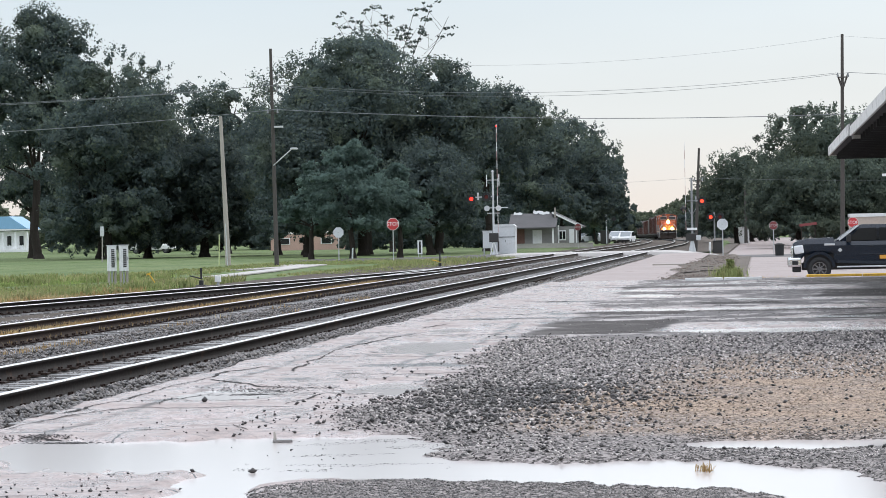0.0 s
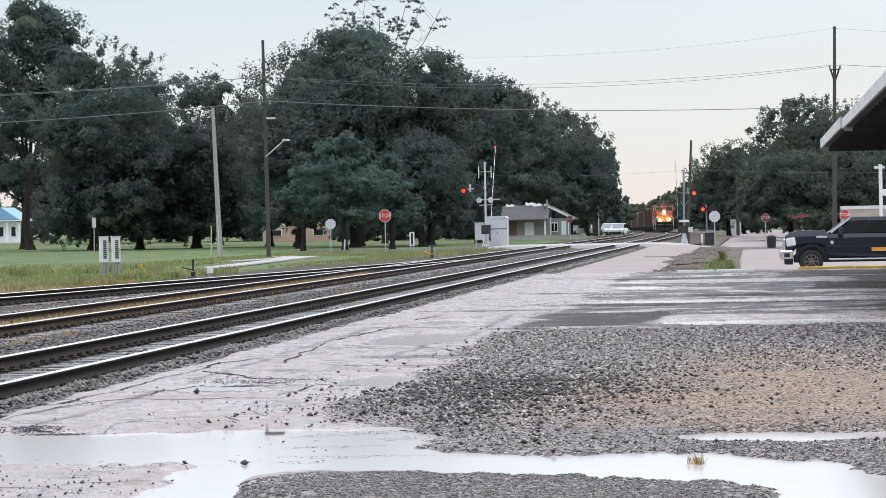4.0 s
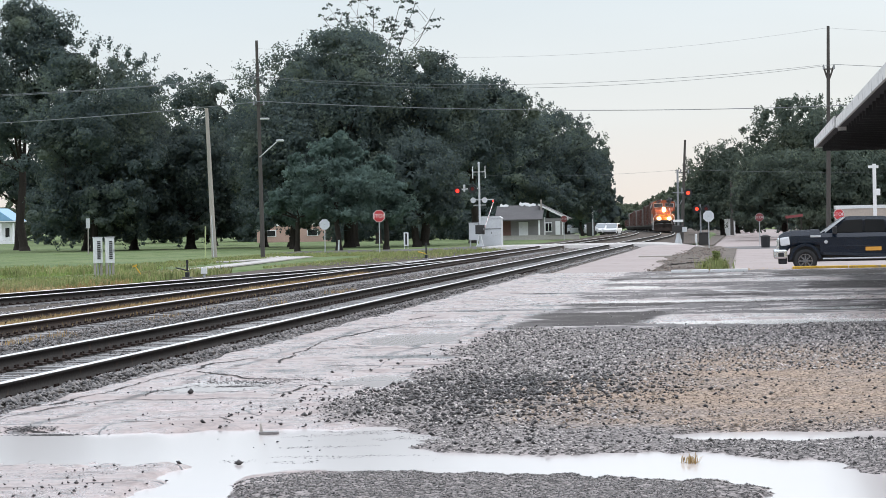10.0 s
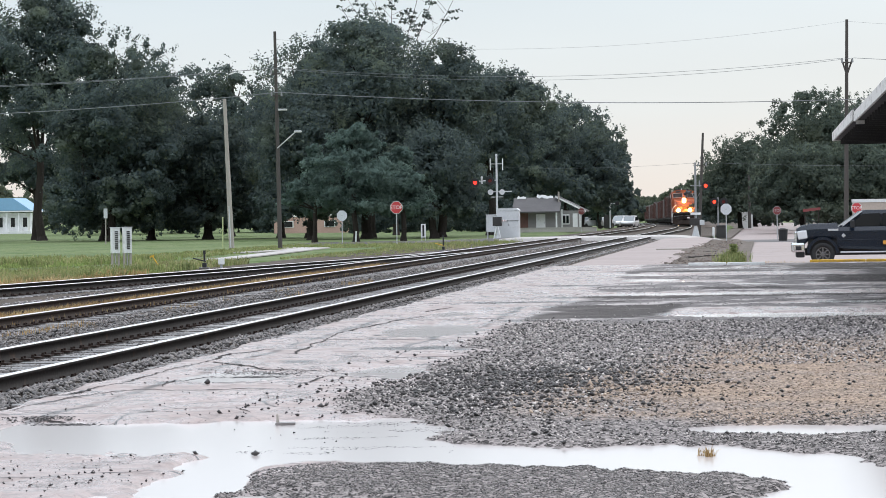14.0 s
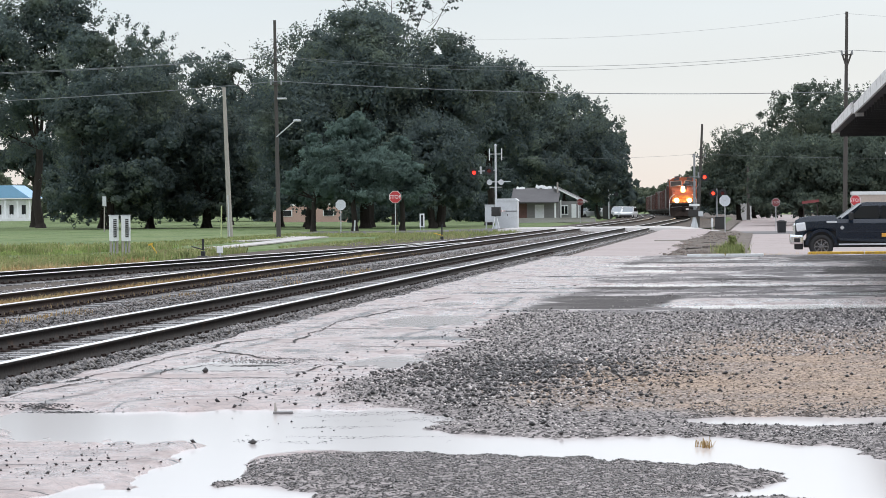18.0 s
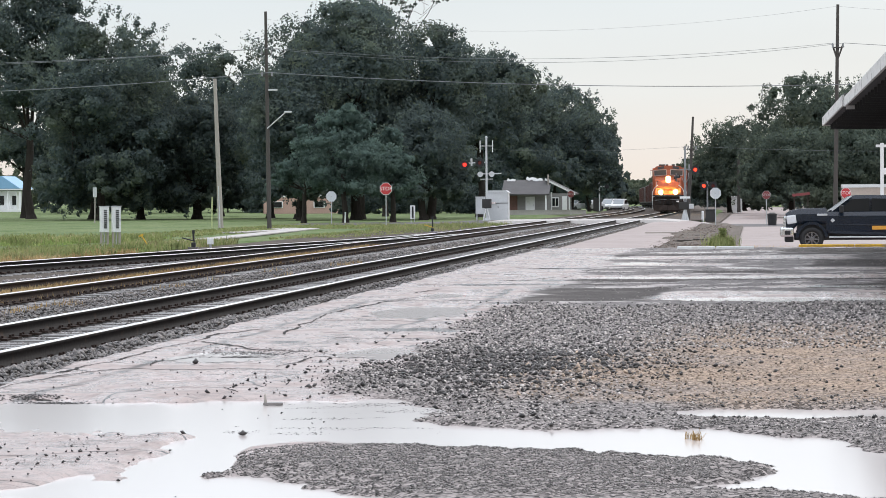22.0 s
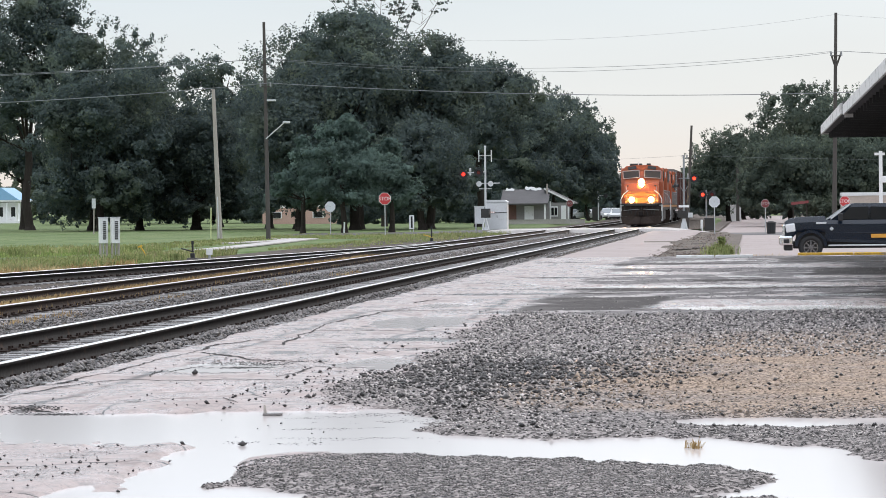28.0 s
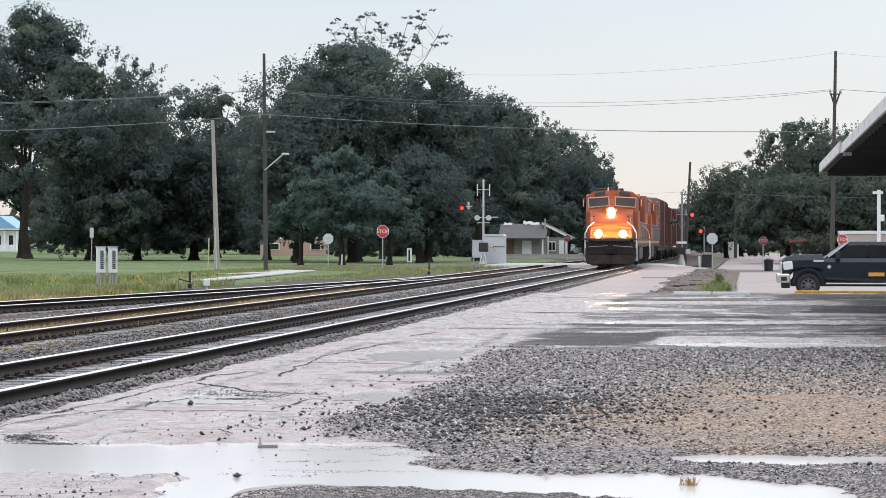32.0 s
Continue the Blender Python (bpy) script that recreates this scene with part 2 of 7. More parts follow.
M["yellow"] = material("yellow_kerb_paint", (0.68, 0.40, 0.04), 0.6, var=0.2, scale=2, fine=12, bump=0.15, spots=((0.35, 0.27, 0.16), 0.62, 3))
M["lamp_red"] = material("lit_red_lens", (0.7, 0.03, 0.02), 0.3, var=0.05, bump=0, glow=(1.0, 0.03, 0.02, 2.6))
M["lamp_amber"] = material("lit_orange_lens", (0.7, 0.06, 0.03), 0.3, var=0.05, bump=0, glow=(1.0, 0.05, 0.022, 2.6))
M["mast_grey"] = material("weathered_mast_paint", (0.27, 0.275, 0.28), 0.55, var=0.18, scale=1.5, fine=15, bump=0.1, dist=0.004)
M["lamp_off"] = material("unlit_red_lens", (0.16, 0.012, 0.012), 0.2, var=0.05, bump=0)
M["headlight"] = material("lit_headlight", (1, 0.9, 0.7), 0.3, var=0.02, bump=0, glow=(1.0, 0.62, 0.28, 150.0))
M["orange"] = material("orange_engine_paint", (0.38, 0.085, 0.028), 0.45, var=0.15, scale=0.8, fine=10, bump=0.05, coat=0.2, spots=((0.30, 0.09, 0.03), 0.64, 1.5))
M["engine_yellow"] = material("yellow_engine_stripe", (0.40, 0.155, 0.035), 0.4, var=0.12, scale=1, fine=10, bump=0.04)
M["engine_grey"] = material("dark_grey_underframe", (0.038, 0.035, 0.033), 0.6, var=0.3, scale=1, fine=12, bump=0.2, dist=0.01)
M["oxide"] = material("red_oxide_car_paint", (0.115, 0.036, 0.027), 0.55, var=0.3, scale=0.5, fine=7, bump=0.12, dist=0.01, spots=((0.09, 0.045, 0.03), 0.56, 1.2), obrand=0.3)
M["car_grey"] = material("grey_car_paint", (0.22, 0.20, 0.19), 0.55, var=0.22, scale=0.5, fine=7, bump=0.12, dist=0.01, spots=((0.16, 0.10, 0.07), 0.57, 1.2))
M["glass"] = glass("dark_window_glass", (0.012, 0.014, 0.016), 0.12)
# windscreen glass with the reflected sky painted in as a pale base colour
M["pale_glass"] = glass("sky_sheen_glass", (0.30, 0.33, 0.34), 0.08)
M["bark"] = material("tree_bark", (0.050, 0.042, 0.037), 0.95, spec=0.1, var=0.35, scale=1, fine=8, bump=0.7, dist=0.05, stretch=(3, 3, 0.5))
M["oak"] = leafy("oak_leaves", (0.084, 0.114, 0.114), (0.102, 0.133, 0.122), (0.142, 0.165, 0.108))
# the oak colour again, darkened to paint in the shade of low and rear foliage
M["oak2"] = leafy("shade_darkened_oak_leaves", (0.078, 0.105, 0.105), (0.094, 0.122, 0.112), (0.122, 0.142, 0.100))
M["cypress"] = leafy("grey_green_needles", (0.100, 0.150, 0.134), (0.118, 0.168, 0.145), (0.135, 0.182, 0.145))
M["oak_right"] = leafy("mossy_oak_leaves", (0.080, 0.105, 0.088), (0.102, 0.128, 0.098), (0.138, 0.156, 0.105))
# paler leaves for far trees and woods: the haze is put into the colour
M["far_leaves"] = leafy("haze_paled_leaves", (0.10, 0.125, 0.09), (0.14, 0.165, 0.11), (0.18, 0.19, 0.13))
M["weed"] = leafy("weed_blades", (0.16, 0.23, 0.07), (0.27, 0.34, 0.11), (0.38, 0.37, 0.17))
M["dry"] = leafy("dry_grass_blades", (0.30, 0.19, 0.085), (0.44, 0.30, 0.14), (0.55, 0.44, 0.24))


# ---------------------------------------------------------------- building helpers
def link_mesh(name, bm, mat, smooth=False):
    me = bpy.data.meshes.new(name)
    bm.normal_update()
    bm.to_mesh(me)
    bm.free()
    if smooth:
        me.shade_smooth()
    for k in (mat if isinstance(mat, (list, tuple)) else [mat]):
        me.materials.append(k)
    return me


def part(name, bm, mat, parent, label="", smooth=False):
    ob = new(name, link_mesh(name, bm, mat, smooth))
    ob.parent = parent
    if label:
        ob["label"] = label
    return ob


def thing(name, x, y, z, label, category, group="", rz=0.0, kind=""):
    ob = new(name)
    ob.empty_display_size = 0.2
    ob.matrix_basis = pose(x, y, z, 0, 0, rz)
    return tagged(ob, label, category, group, kind)


def solid(name, bm, mat, label, category="", group="", kind="", at=(0, 0, 0), rz=0.0, smooth=False):
    ob = new(name, link_mesh(name, bm, mat, smooth))
    ob.matrix_basis = pose(*at, 0, 0, rz)
    return tagged(ob, label, category, group, kind)


def box(bm, sx, sy, sz, at=(0, 0, 0), bevel=0.0, rot=(0, 0, 0)):
    """A box by its full sizes and its centre."""
    r = bmesh.ops.create_cube(bm, size=1.0, matrix=pose(*at, *rot) @ Matrix.Diagonal((sx, sy, sz, 1)))
    if bevel:
        edges = list({e for v in r["verts"] for e in v.link_edges})
        bmesh.ops.bevel(bm, geom=edges, offset=bevel, segments=2, affect='EDGES', profile=0.6)
    return bm


def tube(bm, a, b, r, r2=None, seg=10):
    """A round bar from a to b."""
    a, b = Vector(a), Vector(b)
    d = b - a
    m = Matrix.Translation((a + b) / 2) @ d.to_track_quat('Z', 'Y').to_matrix().to_4x4()
    bmesh.ops.create_cone(bm, cap_ends=True, segments=seg, radius1=r, radius2=r if r2 is None else r2, depth=d.length, matrix=m)
    return bm


def prism(bm, outline, depth, m):
    """An outline in x, y, extruded by depth along z and posed by m."""
    lo = [bm.verts.new(m @ Vector((x, y, 0))) for x, y in outline]
    hi = [bm.verts.new(m @ Vector((x, y, depth))) for x, y in outline]
    bm.faces.new(lo[::-1])
    bm.faces.new(hi)
    k = len(outline)
    for i in range(k):
        bm.faces.new((lo[i], lo[(i + 1) % k], hi[(i + 1) % k], hi[i]))
    return bm


def ring(bm, r_out, r_in, depth, m, seg=20):
    pts = [(math.cos(2 * math.pi * i / seg), math.sin(2 * math.pi * i / seg)) for i in range(seg)]
    rows = [[bm.verts.new(m @ Vector((x * r, y * r, z))) for x, y in pts] for r, z in ((r_out, 0), (r_out, depth), (r_in, depth), (r_in, 0))]
    for a, b in zip(rows, rows[1:] + rows[:1]):
        for i in range(seg):
            j = (i + 1) % seg
            bm.faces.new((a[i], a[j], b[j], b[i]))
    return bm


def B():
    return bmesh.new()


def mesh_np(name, verts, faces, mat, smooth=False):
    """A mesh from numpy arrays: verts (n,3), faces (m,3 or 4)."""
    me = bpy.data.meshes.new(name)
    n, m, k = len(verts), len(faces), faces.shape[1]
    me.vertices.add(n)
    me.vertices.foreach_set("co", np.asarray(verts, np.float32).ravel())
    me.loops.add(m * k)
    me.loops.foreach_set("vertex_index", np.asarray(faces, np.int32).ravel())
    me.polygons.add(m)
    me.polygons.foreach_set("loop_start", np.arange(0, m * k, k, dtype=np.int32))
    me.polygons.foreach_set("loop_total", np.full(m, k, np.int32))
    me.update(calc_edges=True)
    if smooth:
        me.shade_smooth()
    me.materials.append(mat)
    return me


def vnoise(x, y, seed=0):
    """Smooth value noise on arrays, 0 to 1."""
    xi, yi = np.floor(x).astype(np.int64), np.floor(y).astype(np.int64)
    fx, fy = x - xi, y - yi
    fx, fy = fx * fx * (3 - 2 * fx), fy * fy * (3 - 2 * fy)

    def h(a, b):
        v = (a * 374761393 + b * 668265263 + seed * 974634777) & 0x7fffffff
        v = ((v ^ (v >> 13)) * 1274126177) & 0x7fffffff
        return ((v ^ (v >> 16)) & 0xffff) / 65535.0
    return (h(xi, yi) * (1 - fx) + h(xi + 1, yi) * fx) * (1 - fy) + (h(xi, yi + 1) * (1 - fx) + h(xi + 1, yi + 1) * fx) * fy


def fnoise(x, y, seed=0, octaves=4):
    s, a, t = 0, 1.0, 0
    for k in range(octaves):
        s = s + a * vnoise(x * 2 ** k, y * 2 ** k, seed + k)
        t += a
        a *= 0.55
    return s / t


def sheet(name, xs, ys, zf, mat):
    """A height field over the grid xs by ys."""
    gx, gy = np.meshgrid(xs, ys)
    v = np.stack([gx, gy, zf(gx, gy)], -1).reshape(-1, 3)
    nx, ny = len(xs), len(ys)
    i = np.arange(nx * ny).reshape(ny, nx)
    f = np.stack([i[:-1, :-1], i[:-1, 1:], i[1:, 1:], i[1:, :-1]], -1).reshape(-1, 4)
    return mesh_np(name, v, f, mat, True)


OCT = np.array([(1, 0, 0), (-1, 0, 0), (0, 1, 0), (0, -1, 0), (0, 0, 1), (0, 0, -1)], float)
OCF = np.array([(0, 2, 4), (2, 1, 4), (1, 3, 4), (3, 0, 4), (2, 0, 5), (1, 2, 5), (3, 1, 5), (0, 3, 5)])


def stones(name, pts, size, mat, rng, flat=0.7):
    """Many broken stones, one ragged octahedron each, sunk a little at pts."""
    n = len(pts)
    v = OCT[None] * rng.uniform(0.6, 1.25, (n, 6, 1)) + rng.normal(0, 0.16, (n, 6, 3))
    a = rng.uniform(0, 2 * np.pi, n)
    c, s = np.cos(a), np.sin(a)
    x, y = v[..., 0] * c[:, None] - v[..., 1] * s[:, None], v[..., 0] * s[:, None] + v[..., 1] * c[:, None]
    v = np.stack([x, y, v[..., 2] * flat + x * rng.uniform(-0.4, 0.4, (n, 1))], -1) * np.asarray(size)[:, None, None]
    v += np.asarray(pts)[:, None, :]
    f = (OCF[None] + 6 * np.arange(n)[:, None, None]).reshape(-1, 3)
    return mesh_np(name, v.reshape(-1, 3), f, mat)


def blades(name, pts, height, width, mat, rng, lean=0.5):
    """Grass: one bent, tapering blade (three triangles) at each of pts."""
    n = len(pts)
    a = rng.uniform(0, 2 * np.pi, n)
    d = np.stack([np.cos(a), np.sin(a), np.zeros(n)], -1)
    side = np.stack([-d[:, 1], d[:, 0], np.zeros(n)], -1) * np.asarray(width)[:, None] * 0.5
    h = np.asarray(height)[:, None]
    bend = rng.uniform(0.1, lean, (n, 1))
    p = np.asarray(pts)
    mid = p + d * h * bend * 0.35 + np.array([0, 0, 0.6]) * h
    tip = p + d * h * bend + np.array([0, 0, 1.0]) * h * (1 - 0.3 * bend)
    v = np.stack([p - side, p + side, mid + side * 0.7, mid - side * 0.7, tip], 1)
    f = np.array([(0, 1, 2), (0, 2, 3), (3, 2, 4)])[None] + 5 * np.arange(n)[:, None, None]
    return mesh_np(name, v.reshape(-1, 3), f.reshape(-1, 3), mat)


# ---------------------------------------------------------------- plan of the tracks
def bend(y):
    """How far the main line leaves its straight to the left, beyond the crossing."""
    s = np.maximum(np.asarray(y, float) - 270.0, 0)
    return -0.0612 * s * s / (s + 231.0)


def track_1(y):
    return -8.03 + bend(y)


def track_2(y):
    return -12.5 + bend(y)


def track_3(y):
    """The siding, which joins the second track."""
    d = np.maximum(126.0 - np.asarray(y, float), 0)
    return -12.5 - 0.1 * d * d / (d + 12.0) + bend(y)


def sink(y):
    """The line falls gently away beyond the crossing."""
    return 0.0022 * np.maximum(np.asarray(y, float) - 350.0, 0)


GAUGE = 1.56
RAIL_Z = 0.04


def step(a, b, v):
    t = np.clip((v - a) / (b - a), 0, 1)
    return t * t * (3 - 2 * t)


# ---------------------------------------------------------------- ground
def ground_z(x, y):
    z = -0.05 + 0.08 * (fnoise(x * 0.15, y * 0.06, 3) - 0.5)
    under = step(-21, -19.5, x) * (1 - step(-6.5, -5.5, x)) * (1 - step(700, 760, y) * 0)
    z = z - 0.12 * under
    paved = step(-7, -6.3, x) * (1 - step(94, 96, y))
    z = z * (1 - paved) - 0.16 * paved
    lot = step(-4.5, -1.5, x) * step(92, 96, y)
    z = z * (1 - lot) - 0.40 * lot
    near = 1 - step(9, 24, np.abs(x - track_1(y)))
    return z - sink(np.minimum(y, 1100)) * near


xs = np.concatenate([np.linspace(-1400, -90, 30), np.linspace(-85, -25, 40), np.linspace(-24, 16, 90), np.linspace(20, 90, 20), np.linspace(110, 1400, 24)])
ys = np.concatenate([np.linspace(-300, 0, 8), np.linspace(4, 240, 180), np.linspace(245, 480, 60), np.linspace(490, 1000, 52), np.linspace(1050, 4200, 30)])
ground = new("ground", sheet("ground", xs, ys, ground_z, M["lawn"]))
tagged(ground, "mown green lawn and rough verge beside the tracks", "ground", kind="structure")

# ---------------------------------------------------------------- the pavement, with its hollows and gravel
HOLLOWS = [  # x, y, half width, half length, depth in metres
    (-5.7, 22.6, 1.45, 1.30, 0.06), (-4.45, 21.95, 1.2, 2.0, 0.06), (-3.45, 21.8, 0.95, 2.35, 0.06), (-2.75, 22.2, 0.55, 1.7, 0.036),
    (-2.25, 20.3, 1.0, 0.95, 0.055), (-1.3, 19.9, 1.15, 1.05, 0.055), (-0.5, 19.75, 0.8, 1.45, 0.055), (0.15, 19.3, 0.7, 1.1, 0.055),
    (0.80, 17.6, 0.95, 1.75, 0.06), (2.0, 17.6, 1.3, 1.8, 0.06), (0.28, 22.35, 1.30, 0.72, 0.05), (-0.25, 16.6, 0.32, 0.30, 0.04),
    (-3.2, 16.1, 1.3, 1.6, 0.06), (-3.5, 18.0, 0.40, 1.4, 0.055), (-3.6, 19.5, 0.40, 0.9, 0.05),
    (-5.55, 30.4, 0.65, 1.5, 0.036), (-5.2, 26.3, 0.45, 0.28, 0.042), (-3.95, 30.9, 0.60, 1.9, 0.034), (-4.8, 42.6, 1.1, 2.9, 0.038), (-2.2, 56.7, 1.25, 0.65, 0.05), (-2.75, 60.0, 0.9, 0.9, 0.05),
    (0.8, 47.2, 2.5, 1.5, 0.05), (-1.0, 60.0, 3.4, 1.5, 0.05), (-2.8, 73.0, 0.9, 2.2, 0.05),
    (-1.2, 87.5, 2.8, 1.6, 0.05), (3.0, 85.0, 1.6, 1.3, 0.045),
    (-0.2, 68.0, 0.7, 1.6, 0.045), (-3.5, 79.1, 1.1, 2.2, 0.055), (-5.2, 49.5, 0.6, 1.6, 0.038), (-4.9, 62.0, 0.8, 1.2, 0.038)]


STRIPS = [  # stretches of older concrete: x from, x to, y from, y to
    (-1.5, 9, 46.6, 50.7), (-3.8, 9, 58.6, 61.5), (-3.9, 2.6, 76.5, 81.0), (-5.0, -0.5, 69.5, 71.5), (0.2, 2.4, 52.4, 53.6), (0.8, 9, 65.6, 67.4)]
SOAKED = [  # dark wet hollows and joints
    (-3.9, 9, 57.2, 58.2), (-5.6, -2.4, 54.5, 55.3), (-1.0, 0.6, 62.8, 65.0), (1.2, 3.4, 52.0, 54.6), (2.0, 9, 45.6, 46.4), (1.6, 9, 68, 76), (-3.75, -1.5, 46.0, 52.6),
    (-4.3, -0.8, 81.6, 83.2), (-4.9, -3.6, 66.5, 67.6), (0.6, 5, 83.0, 85.0), (-4.3, -3.2, 44.8, 45.5), (-5.1, -3.5, 35.6, 36.6), (-5.6, -5.1, 32.8, 33.3), (0.9, 9, 86, 92.5), (2.2, 9, 54, 57)]


JOINTS = [  # open joints running along the slab: points x, y
    [(-6.1, 20), (-5.95, 26), (-6.0, 33), (-6.1, 46)], [(-4.6, 36.5), (-4.35, 38.5), (-4.6, 41.5), (-4.2, 43.5), (-4.3, 52)]]


def soaked(x, y):
    wob = fnoise(x * 0.9, y * 0.45, 13) - 0.5
    d = 0 * x
    for x0, x1, y0, y1 in SOAKED:
        d = np.maximum(d, step(x0 - 0.15, x0 + 0.15, x + 1.5 * wob) * step(y0 - 0.08, y0 + 0.08, y + 1.0 * wob) * (1 - step(y1 - 0.08, y1 + 0.08, y + 1.4 * wob)) * (1 - step(x1 - 0.15, x1 + 0.15, x + wob)))
    for pts in JOINTS:
        px, py = np.array([p[0] for p in pts]), np.array([p[1] for p in pts])
        off = np.abs(x - np.interp(y, py, px) - 0.22 * (fnoise(y * 1.1, 0 * y, 15) - 0.5))
        d = np.maximum(d, (1 - step(0.03, 0.085, off)) * (y > py[0]) * (y < py[-1]) * (0.5 + 0.5 * step(0.35, 0.55, fnoise(y * 0.8, x, 16))))
    return d


def zones(x, y):
    """Shares of the surface: concrete, tan gravel, bare asphalt, loose gravel."""
    wob = (fnoise(x * 0.9, y * 0.45, 11) - 0.5)
    slab = 1 - step(-3.85, -3.45, x + 1.3 * wob)
    slab = slab * step(23.5, 26.0, y + 3 * wob) + (1 - step(-3.5, -2.6, x + 2 * wob)) * (1 - step(23.5, 26.0, y + 3 * wob))
    tan = step(-1.9, 0.1, x + 0.45 + 2.2 * wob - 0.03 * (y - 23)) * step(22.8, 23.8, y + 2 * wob) * (1 - step(33, 40, y + 6 * wob))
    strips = 0 * x
    for x0, x1, y0, y1 in STRIPS:
        strips = np.maximum(strips, step(x0 - 0.12, x0 + 0.12, x + 1.5 * wob) * step(y0 - 0.1, y0 + 0.1, y + 1.2 * wob) * (1 - step(y1 - 0.1, y1 + 0.1, y + 1.6 * wob)) * (1 - step(x1 - 0.3, x1 + 0.3, x)))
    slab = np.maximum(slab, strips)
    asph = step(43.5, 46, y + 4 * wob) * (1 - slab)
    loose = (1 - slab) * (1 - asph)
    edge = step(-6.86, -6.66, x + 0.35 * wob)
    return slab * edge, tan, asph, loose


def pave_z(x, y):
    slab, tan, asph, loose = zones(x, y)
    rough = fnoise(x * 2.2, y * 0.9, 21) - 0.5
    grain = fnoise(x * 9, y * 7, 31, 3) - 0.5
    z = 0.030 + 0.026 * rough + grain * (0.013 + 0.012 * loose + 0.008 * asph)
    for cx, cy, rx, ry, d in HOLLOWS:
        r = np.sqrt(((x - cx) / rx) ** 2 + ((y - cy) / ry) ** 2) + 0.50 * (fnoise(x * 1.7, y * 0.9, 41) - 0.5) + 0.42 * (fnoise(x * 6, y * 3, 43) - 0.5)
        z = z - d * (1 - step(0.62, 1.12, r))
    pile = np.exp(-((x + 2.2) / 1.25) ** 2 - ((y - 28.0) / 3.2) ** 2)
    z = z + 0.07 * pile * (0.7 + 0.6 * rough)
    isle = np.exp(-(np.abs(x + 1.8) / 1.5) ** 4 - (np.abs(y - 17.6) / 1.55) ** 4)
    z = z + 0.030 * isle
    z = z + 0.02 * tan
    z = z - 0.08 * (1 - step(-6.84, -6.68, x + 0.22 * rough))
    return z


pm = bpy.data.materials.new("worn_wet_pavement")
pm.use_nodes = True
n, l = pm.node_tree.nodes, pm.node_tree.links
pb = n["Principled BSDF"]


def nd(kind, **vals):
    x = n.new(kind)
    for k, v in vals.items():
        x.inputs[k.replace("_", " ")].default_value = v
    return x


def mixed(fac, a, c, mode='MIX'):
    x = n.new("ShaderNodeMix")
    x.data_type, x.blend_type = 'RGBA', mode
    for sock, v in ((x.inputs[0], fac), (x.inputs[6], a), (x.inputs[7], c)):
        if isinstance(v, (int, float)):
            sock.default_value = v
        elif isinstance(v, tuple):
            sock.default_value = (*v[:3], 1)
        else:
            l.new(v, sock)
    return x.outputs[2]


def ranged(src, lo, hi, a, z):
    r = n.new("ShaderNodeMapRange")
    for k, v in (("From Min", a), ("From Max", z), ("To Min", lo), ("To Max", hi)):
        r.inputs[k].default_value = v
    l.new(src, r.inputs[0])
    return r.outputs[0]


at_ = n.new("ShaderNodeAttribute")
at_.attribute_name = "zone"
sp = n.new("ShaderNodeSeparateColor")
l.new(at_.outputs["Color"], sp.inputs[0])
co_ = n.new("ShaderNodeTexCoord")
nb, nf, ng = nd("ShaderNodeTexNoise", Scale=0.8, Detail=6.0), nd("ShaderNodeTexNoise", Scale=9.0, Detail=5.0), nd("ShaderNodeTexNoise", Scale=55.0, Detail=3.0)
for t_ in (nb, nf, ng):
    l.new(co_.outputs["Object"], t_.inputs["Vector"])
vor = nd("ShaderNodeTexVoronoi", Scale=38.0)
l.new(co_.outputs["Object"], vor.inputs["Vector"])
warp = mixed(0.22, co_.outputs["Object"], nb.outputs["Color"])
crk = n.new("ShaderNodeTexVoronoi")
crk.feature = 'DISTANCE_TO_EDGE'
crk.inputs["Scale"].default_value = 0.55
l.new(warp, crk.inputs["Vector"])
crk2 = n.new("ShaderNodeTexVoronoi")
crk2.feature = 'DISTANCE_TO_EDGE'
crk2.inputs["Scale"].default_value = 1.7
l.new(warp, crk2.inputs["Vector"])
cr_a = ranged(crk.outputs["Distance"], 0.9, 0, 0.003, 0.006)
cr_b = ranged(crk2.outputs["Distance"], 0.28, 0, 0.003, 0.009)
cmx = n.new("ShaderNodeMath")
cmx.operation = 'MAXIMUM'
l.new(cr_a, cmx.inputs[0])
l.new(cr_b, cmx.inputs[1])
crack = cmx.outputs[0]
gravel = mixed(ranged(vor.outputs["Color"], 0, 1, 0.2, 0.8), (0.030, 0.027, 0.026), (0.32, 0.285, 0.270))
slab_c = mixed(ranged(nb.outputs[0], 0, 1, 0.3, 0.7), (0.48, 0.387, 0.362), (0.34, 0.270, 0.248))
slab_c = mixed(ranged(nf.outputs[0], 0, 0.7, 0.48, 0.66), slab_c, (0.22, 0.195, 0.185))
slab_c = mixed(ranged(ng.outputs[0], 0, 0.5, 0.55, 0.7), slab_c, (0.10, 0.09, 0.085))
stain_map = n.new("ShaderNodeMapping")
stain_map.inputs["Scale"].default_value = (1.0, 0.42, 1.0)
l.new(co_.outputs["Object"], stain_map.inputs[0])
ns = nd("ShaderNodeTexNoise", Scale=2.6, Detail=7.0, Roughness=0.68)
l.new(stain_map.outputs[0], ns.inputs["Vector"])
slab_c = mixed(ranged(ns.outputs[0], 0, 0.55, 0.50, 0.68), slab_c, (0.185, 0.150, 0.138))
slab_c = mixed(crack, slab_c, (0.035, 0.03, 0.028))
asph_c = mixed(ranged(nf.outputs[0], 0, 1, 0.3, 0.7), (0.09, 0.085, 0.084), (0.25, 0.23, 0.22))
